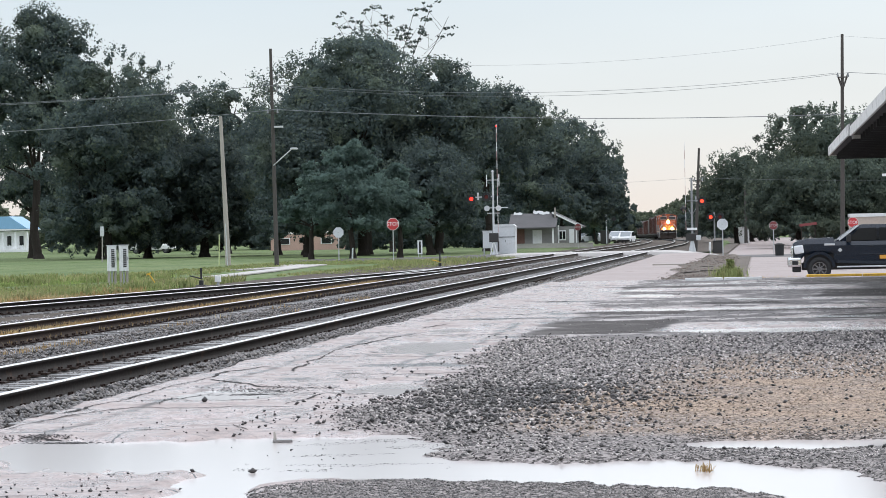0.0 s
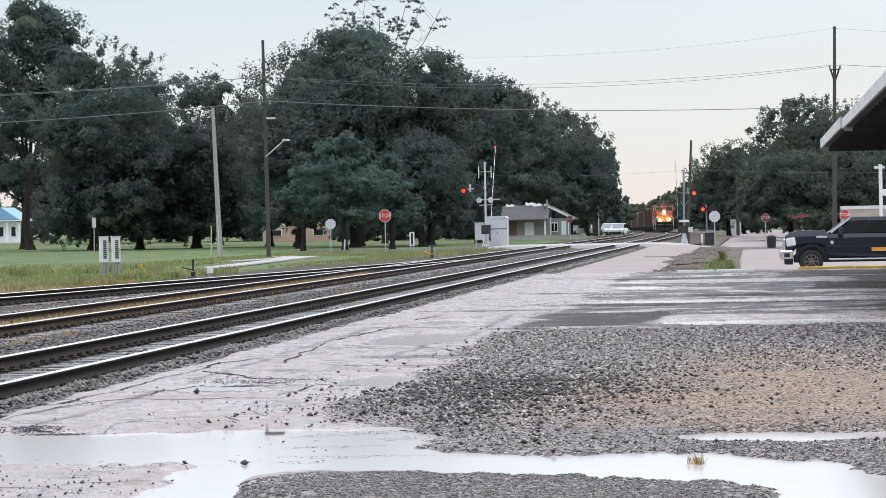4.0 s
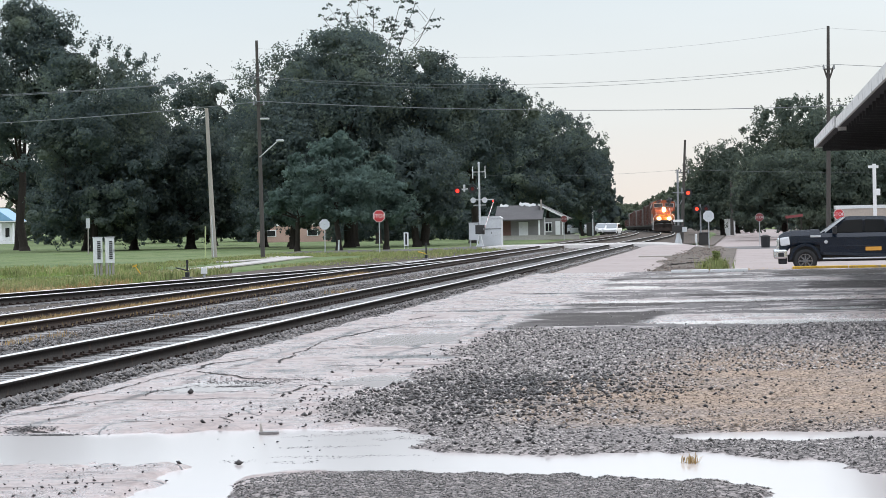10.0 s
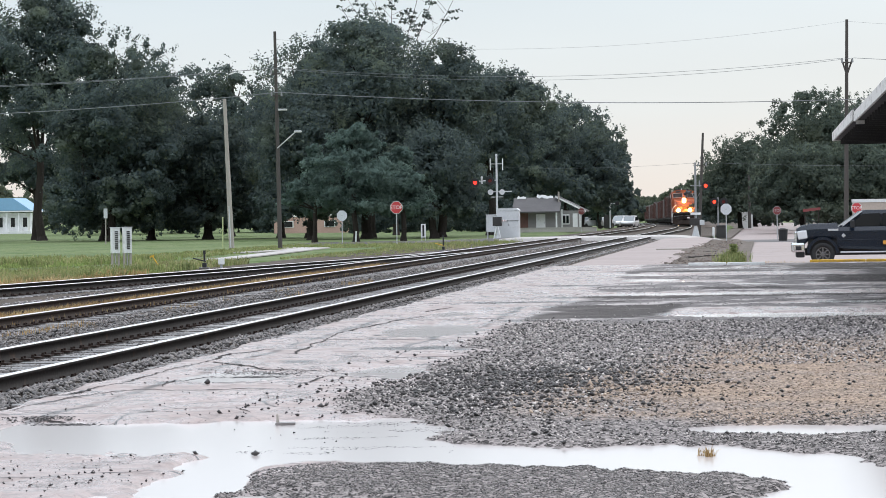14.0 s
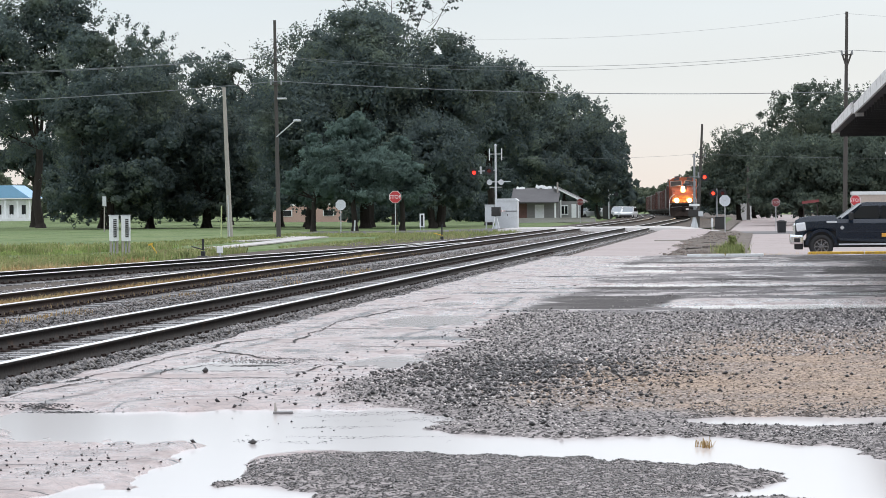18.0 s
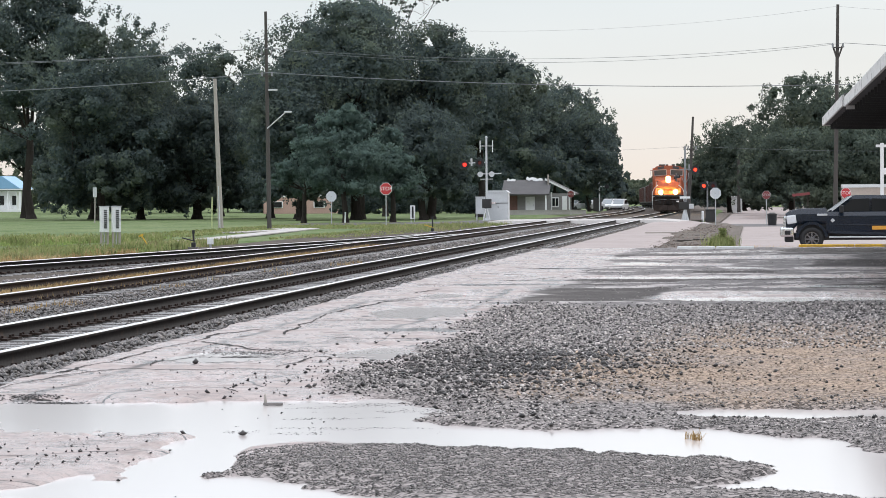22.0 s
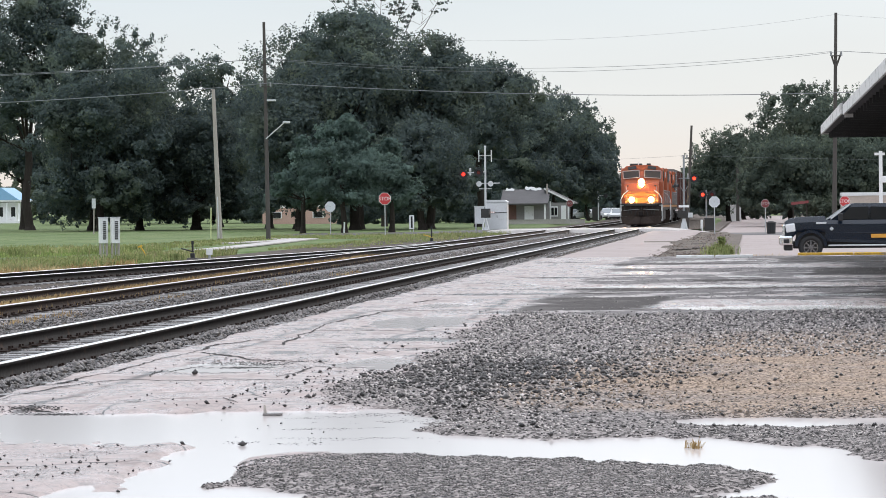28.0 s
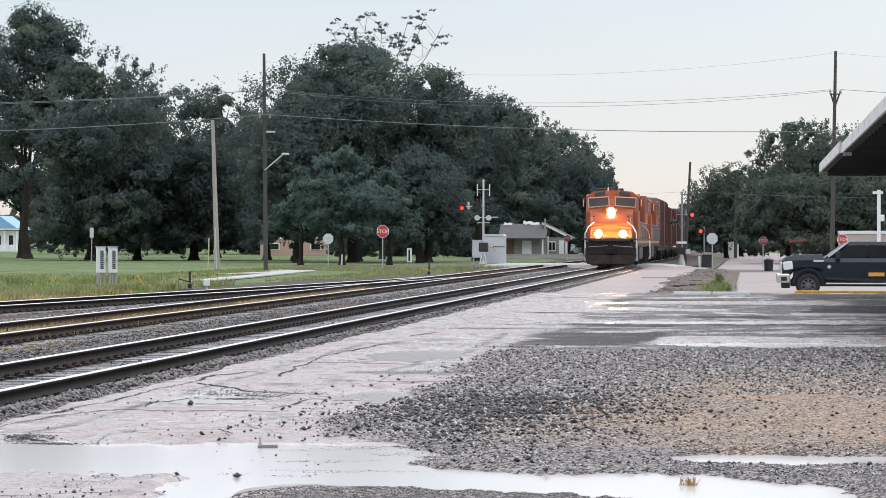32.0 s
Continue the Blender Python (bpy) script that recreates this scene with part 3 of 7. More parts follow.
asph_c = mixed(ranged(nb.outputs[0], 0, 1, 0.52, 0.60), asph_c, (0.42, 0.385, 0.37))
c_ = mixed(sp.outputs[0], gravel, slab_c)
c_ = mixed(sp.outputs[2], c_, asph_c)
tan_c = mixed(ranged(vor.outputs["Color"], 0, 1, 0.2, 0.8), (0.110, 0.080, 0.060), (0.42, 0.315, 0.235))
tf = n.new("ShaderNodeMath")
tf.operation = 'MULTIPLY'
l.new(sp.outputs[1], tf.inputs[0])
l.new(ranged(nb.outputs[0], 0.45, 1, 0.3, 0.6), tf.inputs[1])
c_ = mixed(tf.outputs[0], c_, tan_c)
c_ = mixed(ranged(at_.outputs["Alpha"], 0, 0.85, 0, 1), c_, (0.055, 0.048, 0.045))
l.new(c_, pb.inputs["Base Color"])
rmx = n.new("ShaderNodeMix")
l.new(sp.outputs[0], rmx.inputs[0])
rmx.inputs[2].default_value = 0.8
wet = n.new("ShaderNodeMath")
wet.operation = 'MAXIMUM'
l.new(ranged(nb.outputs[0], 0.12, 0.60, 0.47, 0.62), wet.inputs[0])
l.new(ranged(ns.outputs[0], 0.12, 0.66, 0.48, 0.62), wet.inputs[1])
l.new(wet.outputs[0], rmx.inputs[3])
l.new(rmx.outputs[0], pb.inputs["Roughness"])
l.new(ranged(sp.outputs[0], 0.12, 0.42, 0, 1), pb.inputs["Specular IOR Level"])
bp_ = n.new("ShaderNodeBump")
bp_.inputs["Strength"].default_value = 0.6
bp_.inputs["Distance"].default_value = 0.012
l.new(ng.outputs[0], bp_.inputs["Height"])
l.new(bp_.outputs[0], pb.inputs["Normal"])

xs = np.concatenate([np.linspace(-6.95, 2.4, 190), np.linspace(2.6, 9.0, 40)])
ys = np.concatenate([np.arange(-60, 9, 1.5), np.arange(9, 14.5, 0.25), np.arange(14.5, 30, 0.06), np.arange(30, 60, 0.13), np.arange(60, 94.3, 0.27)])
me = sheet("pavement", xs, ys, pave_z, pm)
gx, gy = np.meshgrid(xs, ys)
za, zt, zs, zl = zones(gx, gy)
col = np.stack([za, zt, zs, soaked(gx, gy)], -1).astype(np.float32)
me.color_attributes.new("zone", 'FLOAT_COLOR', 'POINT').data.foreach_set("color", col.ravel())
tagged(new("pavement", me), "wet cracked concrete and gravel depot pavement with puddles", "pavement", kind="structure")

wm = bpy.data.materials.new("puddle_water")
wm.use_nodes = True
wb = wm.node_tree.nodes["Principled BSDF"]
# whitish base colour makes up part of the sky's reflection in the water
wb.inputs["Base Color"].default_value = (0.70, 0.64, 0.61, 1)
wb.inputs["Roughness"].default_value = 0.12
wb.inputs["IOR"].default_value = 1.6
wb.inputs["Specular IOR Level"].default_value = 0.7
t_ = wm.node_tree.nodes.new("ShaderNodeTexNoise")
t_.inputs["Scale"].default_value = 3.0
b_ = wm.node_tree.nodes.new("ShaderNodeBump")
b_.inputs["Strength"].default_value = 0.05
b_.inputs["Distance"].default_value = 0.01
wm.node_tree.links.new(t_.outputs[0], b_.inputs["Height"])
wm.node_tree.links.new(b_.outputs[0], wb.inputs["Normal"])
bm = B()
bmesh.ops.create_grid(bm, x_segments=2, y_segments=2, size=0.5, matrix=Matrix.Translation((1.2, 51.5, 0.0)) @ Matrix.Diagonal((14.6, 84, 1, 1)))
solid("water", bm, wm, "still rain puddles lying in hollows of the pavement", "puddle", kind="structure")

# strip of old platform that runs on along the track to the crossing
def strip_z(x, y):
    return 0.02 + 0.05 * step(150, 190, y) + 0.03 * (fnoise(x * 1.5, y * 0.4, 5) - 0.5) - 0.06 * step(-3.9, -3.4, x + 0.6 * (fnoise(x, y * 0.3, 9) - 0.5))


tagged(new("pavement_strip", sheet("pavement_strip", np.linspace(-6.3, -3.2, 22), np.arange(94.0, 192.5, 0.8), strip_z, M["road"])),
       "pale wet concrete strip running along the track", "pavement", kind="structure")


# dirt and rubble between the strip and the street
def rubble_z(x, y):
    hump = np.exp(-((x + 2.9) / 0.9) ** 2 - ((y - 132) / 14) ** 2)
    return -0.06 + 0.30 * hump * np.maximum(fnoise(x * 2.0, y * 0.35, 7) - 0.25, 0) + 0.16 * (fnoise(x * 2.5, y * 0.5, 8) - 0.5) - 0.15 * step(-1.8, -0.9, x)


tagged(new("rough_ground", sheet("rough_ground", np.linspace(-3.9, -0.6, 36), np.arange(94.2, 189, 0.5), rubble_z, M["dirt"])),
       "muddy rubble-strewn strip of bare ground", "ground", kind="structure")

# the street beyond the lot
tagged(new("street", sheet("street", np.linspace(-1.6, 40, 24), np.linspace(94.6, 189, 60), lambda x, y: -0.27 + 0.02 * (fnoise(x * 0.5, y * 0.1, 2) - 0.5), M["road"])),
       "wet pinkish concrete parking lot behind the platform", "road", kind="structure")
tagged(new("street_far", sheet("street_far", np.linspace(-2.4, 6.0, 12), np.linspace(204, 520, 60), lambda x, y: -0.24 + 0.02 * (fnoise(x * 0.5, y * 0.1, 2) - 0.5), M["road"])),
       "pale wet street leading away under the trees", "road", kind="structure")


def cross_z(x, y):
    return -0.4 * (1 - step(189.2, 189.3, y)) + 0.185 - 0.42 * step(-6.4, -1.6, x) - 0.16 * step(16, 24, -x)


tagged(new("road_crossing", sheet("road_crossing", np.linspace(-17, -2.2, 60), np.concatenate([[189.2], np.linspace(189.31, 203.8, 12)]), cross_z, M["concrete"])),
       "wet concrete slabs over the level crossing", "road", kind="structure")

for nm, x0, x1, lb in (("road_left", -31, -17.02, "wet asphalt road leading to the level crossing"), ("road_right", -2.18, 60, "wet dark asphalt road beyond the level crossing")):
    tagged(new(nm, sheet(nm, np.linspace(x0, x1, 40), np.linspace(189.2, 203.8, 12), lambda x, y: cross_z(x, y) - 0.004, M["asphalt"])), lb, "road", kind="structure")

tagged(new("roadside", sheet("roadside", np.linspace(-14.0, -2.3, 20), np.arange(204.2, 352, 2.0), lambda x, y: -0.14 + 0.10 * (fnoise(x * 2, y * 0.3, 6) - 0.5), M["dirt"])),
       "bare gravelly roadside between line and street", "ground", kind="structure")
tagged(new("roadside", sheet("roadside", np.linspace(5.9, 30, 14), np.arange(204.2, 640, 4.0), lambda x, y: -0.22 + 0.10 * (fnoise(x * 0.5, y * 0.1, 6) - 0.5), M["dirt"])),
       "shaded bare ground beside the street", "ground", kind="structure")

# path on the lawn
bm = B()
prism(bm, [(-23.3, 114), (-22.2, 114), (-23.0, 135), (-24.6, 166), (-27.2, 170), (-27.6, 167), (-26.0, 160), (-27.0, 148), (-26.2, 147), (-25.2, 154), (-24.2, 136)], 0.05, Matrix.Translation((0, 0, -0.03)))
solid("path", bm, M["concrete"], "pale concrete path crossing the lawn", "path", kind="structure")


# ---------------------------------------------------------------- ballast
def bed_z(x, y):
    z = -0.005 + 0.05 * (fnoise(x * 3, y * 2, 51) - 0.5)
    z = z - 0.06 * step(6.95, 6.75, -x) - 0.12 * step(19.0, 21.0, -x)
    mid = np.exp(-((x + 10.3) / 0.7) ** 2)
    side = step(0.92, 1.0, np.abs(x + 8.03)) * (1 - step(1.22, 1.5, np.abs(x + 8.03)))
    return z - 0.04 * mid + 0.045 * side


tagged(new("ballast", sheet("ballast", np.linspace(-20.6, -6.1, 120), np.concatenate([np.arange(-60, 12, 1.5), np.arange(12, 60, 0.14), np.arange(60, 189, 0.5)]), bed_z, M["ballast"])),
       "grey crushed-stone ballast under the tracks", "ballast", kind="structure")
ysf = np.arange(204, 900, 4.0)
gx, gy = np.meshgrid(np.linspace(-8.5, 4.5, 14), ysf)
v = np.stack([gx + track_1(gy) , gy, 0.02 - sink(gy) + 0.05 * (fnoise(gx * 3, gy, 52) - 0.5)], -1).reshape(-1, 3)
i = np.arange(gx.size).reshape(gx.shape)
f = np.stack([i[:-1, :-1], i[:-1, 1:], i[1:, 1:], i[1:, :-1]], -1).reshape(-1, 4)
tagged(new("ballast_far", mesh_np("ballast_far", v, f, M["ballast"], True)), "ballast of the line beyond the crossing", "ballast", kind="structure")

gu, gy = np.meshgrid(np.linspace(0, 1, 12), np.arange(350, 1000, 4.0))
gx = (track_1(gy) + 3.0) * (1 - gu) - 2.3 * gu
v = np.stack([gx, gy, np.maximum(-0.14 - sink(gy) * (1 - gu), -0.9) + 0.08 * (fnoise(gx, gy * 0.3, 53) - 0.5)], -1).reshape(-1, 3)
i = np.arange(gx.size).reshape(gx.shape)
f = np.stack([i[:-1, :-1], i[:-1, 1:], i[1:, 1:], i[1:, :-1]], -1).reshape(-1, 4)
tagged(new("roadside_far", mesh_np("roadside_far", v, f, M["dirt"], True)), "bare gravelly ground inside the bend of the line", "ground", kind="structure")

rng = np.random.default_rng(4)


def scatter(k, x0, x1, y0, y1, power=1.0):
    """Points over a stretch of the plan, denser where it is near."""
    u = rng.uniform(0, 1, k) ** power
    return rng.uniform(x0, x1, k), y0 + (y1 - y0) * u


x, y = scatter(44000, -10.9, -6.70, 22, 90, 2.0)
near = rng.uniform(0, 1, len(x)) < 0.13
x = np.where(near, rng.uniform(-7.15, -6.72, len(x)), x)
keep = np.ones(len(x), bool)
for rail_x in (-8.03 - GAUGE / 2, -8.03 + GAUGE / 2):
    keep &= np.abs(x - rail_x) > 0.10
on_tie = (np.abs(x + 8.03) < 0.72) & (np.abs(((y - 20.0) / 0.5) % 1 - 0.5) > 0.26)
keep &= ~(on_tie & (rng.uniform(0, 1, len(x)) < 0.93))
x, y = x[keep], y[keep]
z = bed_z(x, y) + 0.008 + 0.022 * (np.abs(x + 8.03) > 0.9)
tagged(new("ballast_stones", stones("ballast_stones", np.stack([x, y, z], -1), np.where(rng.uniform(0, 1, len(x)) < 0.75, rng.uniform(0.016, 0.034, len(x)), rng.uniform(0.034, 0.048, len(x))), M["ballast_stone"], rng)),
       "loose dark wet ballast stones along the main track", "stones", kind="stuff")
x, y = scatter(17000, -15.5, -10.9, 38, 130, 1.6)
tagged(new("ballast_stones", stones("ballast_stones", np.stack([x, y, bed_z(x, y) + 0.005], -1), rng.uniform(0.022, 0.05, len(x)), M["stone"], rng)),
       "loose brown-grey ballast stones along the second track", "stones", kind="stuff")

x, y = scatter(9000, -15.6, -6.3, 84, 188, 1.2)
keep = (np.abs(np.abs(x + 8.03) - GAUGE / 2) > 0.12) & (np.abs(np.abs(x + 12.5) - GAUGE / 2) > 0.12)
x, y = x[keep], y[keep]
tagged(new("ballast_stones", stones("ballast_stones", np.stack([x, y, bed_z(x, y) + 0.01], -1), rng.uniform(0.022, 0.055, len(x)), M["stone"], rng)),
       "loose grey ballast stones towards the crossing", "stones", kind="stuff")

# gravel on the pavement
x, y = scatter(64000, -4.4, 4.5, 20.6, 47, 1.5)
slab, tan, asph, loose = zones(x, y)
pile = np.exp(-((x + 2.2) / 1.35) ** 2 - ((y - 28.0) / 3.6) ** 2)
keep = (rng.uniform(0, 1, len(x)) < np.clip(0.10 + 0.35 * loose * (1 - 0.6 * tan) + 0.95 * pile, 0, 1)) & (pave_z(x, y) > 0.004) & ((loose > 0.25) | (pile > 0.25) | (rng.uniform(0, 1, len(x)) < 0.02))
x, y, pile, tan = x[keep], y[keep], pile[keep], tan[keep]
dark = rng.uniform(0, 1, len(x)) < 0.42 + 0.5 * pile - 0.30 * tan
size = rng.uniform(0.006, 0.015, len(x)) * (1 + 1.7 * pile * rng.uniform(0.1, 1, len(x))) * np.where(rng.uniform(0, 1, len(x)) < 0.03, 1.7, 1)
p = np.stack([x, y, pave_z(x, y) + size * 0.25], -1)
tagged(new("loose_gravel", stones("loose_gravel", p[dark], size[dark], M["stone_dark"], rng)), "heap of dark wet gravel spilled on the pavement", "gravel", kind="stuff")
sandy = ~dark & (rng.uniform(0, 1, len(x)) < 1.2 * tan)
pale = ~dark & ~sandy
tagged(new("loose_gravel", stones("loose_gravel", p[pale], size[pale], M["stone_fine"], rng)), "pale loose gravel spread on the pavement", "gravel", kind="stuff")
tagged(new("loose_gravel", stones("loose_gravel", p[sandy], size[sandy], M["stone_tan"], rng)), "tan sandy gravel spread on the pavement", "gravel", kind="stuff")
x, y = scatter(34000, -3.6, 0.6, 15.2, 19.9, 1.0)
isle = np.exp(-(np.abs(x + 1.8) / 1.5) ** 4 - (np.abs(y - 17.6) / 1.55) ** 4)
keep = (isle > 0.3) & (pave_z(x, y) > 0.003)
x, y = x[keep], y[keep]
tagged(new("fine_gravel", stones("fine_gravel", np.stack([x, y, pave_z(x, y)], -1), rng.uniform(0.005, 0.012, len(x)), M["ballast_stone"], rng)),
       "patch of fine dark gravel standing out of the puddle", "gravel", kind="stuff")
x, y = scatter(26000, -0.6, 4.6, 15.2, 23.6, 1.0)
keep = (pave_z(x, y) > 0.003) & (zones(x, y)[0] < 0.4)
x, y = x[keep], y[keep]
tagged(new("fine_gravel", stones("fine_gravel", np.stack([x, y, pave_z(x, y)], -1), rng.uniform(0.005, 0.013, len(x)), M["ballast_stone"], rng)),
       "fine dark wet gravel between the puddles", "gravel", kind="stuff")
x, y = scatter(4200, -6.2, -3.0, 16.0, 33, 1.0)
keep = rng.uniform(0, 1, len(x)) < np.clip(0.05 + 1.2 * np.exp(-((x + 4.6) / 0.7) ** 2 - ((y - 18.5) / 0.9) ** 2) + np.exp(-((x + 3.6) / 0.6) ** 2 - ((y - 27) / 3) ** 2), 0, 1)
keep &= (pave_z(x, y) > 0.0) | (rng.uniform(0, 1, len(x)) < 0.06)
x, y = x[keep], y[keep]
tagged(new("scattered_stones", stones("scattered_stones", np.stack([x, y, np.maximum(pave_z(x, y), 0) + 0.006], -1), rng.uniform(0.003, 0.015, len(x)), M["stone_dark"], rng)),
       "single dark stones lying on wet concrete", "stones", kind="stuff")
# gravel washed into the shallow end of the puddle, in streaks
x, y = scatter(9000, -3.75, -2.2, 20.3, 24.2, 1.0)
keep = (fnoise(x * 1.6, y * 3.2, 87) > 0.56 + 0.10 * step(-2.9, -3.7, x)) & (rng.uniform(0, 1, len(x)) < 0.75)
x, y = x[keep], y[keep]
tagged(new("washed_gravel", stones("washed_gravel", np.stack([x, y, np.maximum(pave_z(x, y), -0.002)], -1), rng.uniform(0.005, 0.013, len(x)), M["stone_dark"], rng, 0.4)),
       "dark gravel washed out in streaks under shallow water", "gravel", kind="stuff")
# coarser chippings farther off
x, y = scatter(15000, -4.2, 5.0, 31.0, 47.0, 1.0)
slab, tan, asph, loose = zones(x, y)
keep = (rng.uniform(0, 1, len(x)) < 0.9 * loose + 0.03) & (pave_z(x, y) > 0.004)
x, y = x[keep], y[keep]
for nm, sel, lb in (("stone_fine", rng.uniform(0, 1, len(x)) < 0.55, "pale coarse chippings spread on the lot"), ("stone_dark", None, "dark coarse chippings spread on the lot")):
    sel = last if sel is None else sel
    last = ~sel
    size = rng.uniform(0.010, 0.026, sel.sum())
    tagged(new("chippings", stones("chippings", np.stack([x[sel], y[sel], pave_z(x[sel], y[sel]) + size * 0.3], -1), size, M[nm], rng)), lb, "gravel", kind="stuff")
x, y = scatter(14000, -3.8, 5.5, 46, 93, 1.0)
slab, tan, asph, loose = zones(x, y)
keep = (rng.uniform(0, 1, len(x)) < 0.8 * asph * (fnoise(x * 0.7, y * 0.3, 83) > 0.42) + 0.02) & (pave_z(x, y) > 0.004)
x, y = x[keep], y[keep]
tagged(new("chippings", stones("chippings", np.stack([x, y, pave_z(x, y) + 0.004], -1), rng.uniform(0.008, 0.019, len(x)), M["stone"], rng)), "grey chippings worn out of the old asphalt", "gravel", kind="stuff")
# single larger stones strewn over heap, tan ground and slab
x, y = scatter(4400, -4.6, 3.6, 21.5, 44, 1.5)
pile = np.exp(-((x + 2.2) / 1.5) ** 2 - ((y - 28.0) / 3.8) ** 2)
keep = (rng.uniform(0, 1, len(x)) < 0.10 + 0.8 * pile) & (pave_z(x, y) > 0.004)
x, y = x[keep], y[keep]
size = rng.uniform(0.014, 0.030, len(x)) * (1 + 0.5 * np.exp(-((x + 2.2) / 1.5) ** 2 - ((y - 28.0) / 3.8) ** 2))
tagged(new("coarse_stones", stones("coarse_stones", np.stack([x, y, pave_z(x, y) + size * 0.4], -1), size, M["stone_dark"], rng)),
       "coarse dark stones strewn over the gravel", "stones", kind="stuff")
x, y = scatter(900, -3.2, 0.4, 22.5, 34, 1.0)
pile = np.exp(-((x + 2.2) / 1.2) ** 2 - ((y - 28.0) / 3.2) ** 2)
keep = rng.uniform(0, 1, len(x)) < pile
x, y = x[keep], y[keep]
size = rng.uniform(0.014, 0.030, len(x))
tagged(new("coarse_stones", stones("coarse_stones", np.stack([x, y, pave_z(x, y) + size * 0.5], -1), size, M["stone_dark"], rng)),
       "coarse dark stones on the gravel heap", "stones", kind="stuff")
M["rubble"] = material("earthy_rubble", (0.16, 0.125, 0.105), 0.8, spec=0.2, var=0.3, scale=2, fine=30, bump=0.2, dist=0.01, island=0.6)
x, y = scatter(2600, -3.6, -1.2, 97, 180, 1.2)
tagged(new("rubble", stones("rubble", np.stack([x, y, rubble_z(x, y)], -1), rng.uniform(0.012, 0.060, len(x)), M["rubble"], rng)),
       "broken rubble lying on the muddy strip", "rubble", kind="stuff")


# ---------------------------------------------------------------- cracks in the slab
M["crack"] = material("mud_filled_crack", (0.030, 0.025, 0.023), 0.75, spec=0.2, var=0.35, scale=4, fine=30, bump=0.4, dist=0.01)


def crack(line, width, seed):
    """A ragged open crack, filled with mud, along a line of points in plan."""
    rg = np.random.default_rng(seed)
    px, py = np.array([p[0] for p in line], float), np.array([p[1] for p in line], float)
    run = np.concatenate([[0], np.cumsum(np.hypot(np.diff(px), np.diff(py)))])
    k = max(12, int(run[-1] / 0.07))
    u = np.linspace(0, run[-1], k)
    cx, cy = np.interp(u, run, px), np.interp(u, run, py)
    tx, ty = np.gradient(cx), np.gradient(cy)
    ln = np.hypot(tx, ty)
    nx, ny = -ty / ln, tx / ln
    wander = (fnoise(u * 1.1, 0 * u, seed, 5) - 0.5) * 0.20 * np.minimum(1, np.minimum(u, run[-1] - u) * 2)
    cx, cy = cx + nx * wander, cy + ny * wander
    w = 0.46 * width * np.clip(0.15 + 1.7 * (fnoise(u * 0.9, 0 * u, seed + 5, 3) - 0.22), 0.12, 1.4) * np.minimum(1, 0.1 + np.minimum(u, run[-1] - u) * 3) * rg.uniform(0.7, 1.3, k)
    sides = [(cx + nx * w / 2, cy + ny * w / 2), (cx, cy), (cx - nx * w / 2, cy - ny * w / 2)]
    v = np.stack([np.stack([a, b, pave_z(a, b) + z], -1) for (a, b), z in zip(sides, (0.007, 0.004, 0.007))], 1).reshape(-1, 3)
    i = 3 * np.arange(k - 1)
    f = np.concatenate([np.stack([i, i + 1, i + 4, i + 3], -1), np.stack([i + 1, i + 2, i + 5, i + 4], -1)])
    tagged(new("pavement_crack", mesh_np("pavement_crack", v, f, M["crack"])), "dark muddy crack across the wet slab", "crack", kind="structure")


for k_, (line, width) in enumerate((
        ([(-6.8, 26.4), (-6.46, 27.6), (-6.47, 31.5), (-6.38, 35.0), (-6.1, 36.3)], 0.09), ([(-5.6, 34.9), (-5.8, 37.5), (-6.0, 41.0), (-5.85, 45.0), (-5.5, 48.0)], 0.09),
        ([(-6.5, 24.9), (-6.4, 26.6), (-6.0, 27.8), (-5.7, 27.7), (-4.45, 27.6)], 0.08), ([(-5.85, 28.2), (-6.0, 29.6), (-5.85, 30.8), (-5.1, 31.2)], 0.05),
        ([(-6.3, 33.2), (-5.6, 31.9), (-5.0, 31.3)], 0.16), ([(-5.5, 28.9), (-5.05, 29.0)], 0.20), ([(-5.3, 24.5), (-5.0, 24.5)], 0.09), ([(-4.6, 28.1), (-4.45, 29.9), (-4.0, 30.3)], 0.045),
        ([(-4.85, 34.0), (-4.2, 33.7), (-3.5, 34.0)], 0.20), ([(-4.55, 25.0), (-4.3, 24.3)], 0.05), ([(-6.7, 71.8), (-6.2, 71.7)], 0.45), ([(-5.45, 67.6), (-4.2, 67.3)], 0.40),
        ([(-5.0, 57.6), (-4.25, 57.5)], 0.35), ([(-5.8, 50.1), (-5.55, 52.3)], 0.10), ([(-6.1, 46.7), (-5.1, 46.2), (-4.0, 46.4)], 0.14), ([(-4.3, 58.4), (-3.7, 61.0)], 0.12),
        ([(-6.0, 23.9), (-5.6, 23.6)], 0.22), ([(-5.7, 21.8), (-5.0, 21.6)], 0.10), ([(-6.2, 63.0), (-4.6, 62.8)], 0.16), ([(-6.3, 55.0), (-5.2, 54.4), (-4.4, 54.6)], 0.12),
        ([(-6.4, 86.0), (-3.8, 85.4)], 0.30), ([(-5.9, 39.0), (-4.2, 38.6)], 0.06))):
    crack(line, width, 300 + 7 * k_)

# ---------------------------------------------------------------- tracks
PROFILE = [(-0.070, 0), (0.070, 0), (0.070, 0.012), (0.012, 0.030), (0.012, 0.115), (0.036, 0.125), (0.036, 0.155), (0.030, 0.160),
           (-0.030, 0.160), (-0.036, 0.155), (-0.036, 0.125), (-0.012, 0.115), (-0.012, 0.030), (-0.070, 0.012)]
TOP = [(-0.0367, 0.151), (0.0367, 0.151), (0.0370, 0.155), (0.029, 0.1635), (-0.029, 0.1635), (-0.0370, 0.155)]


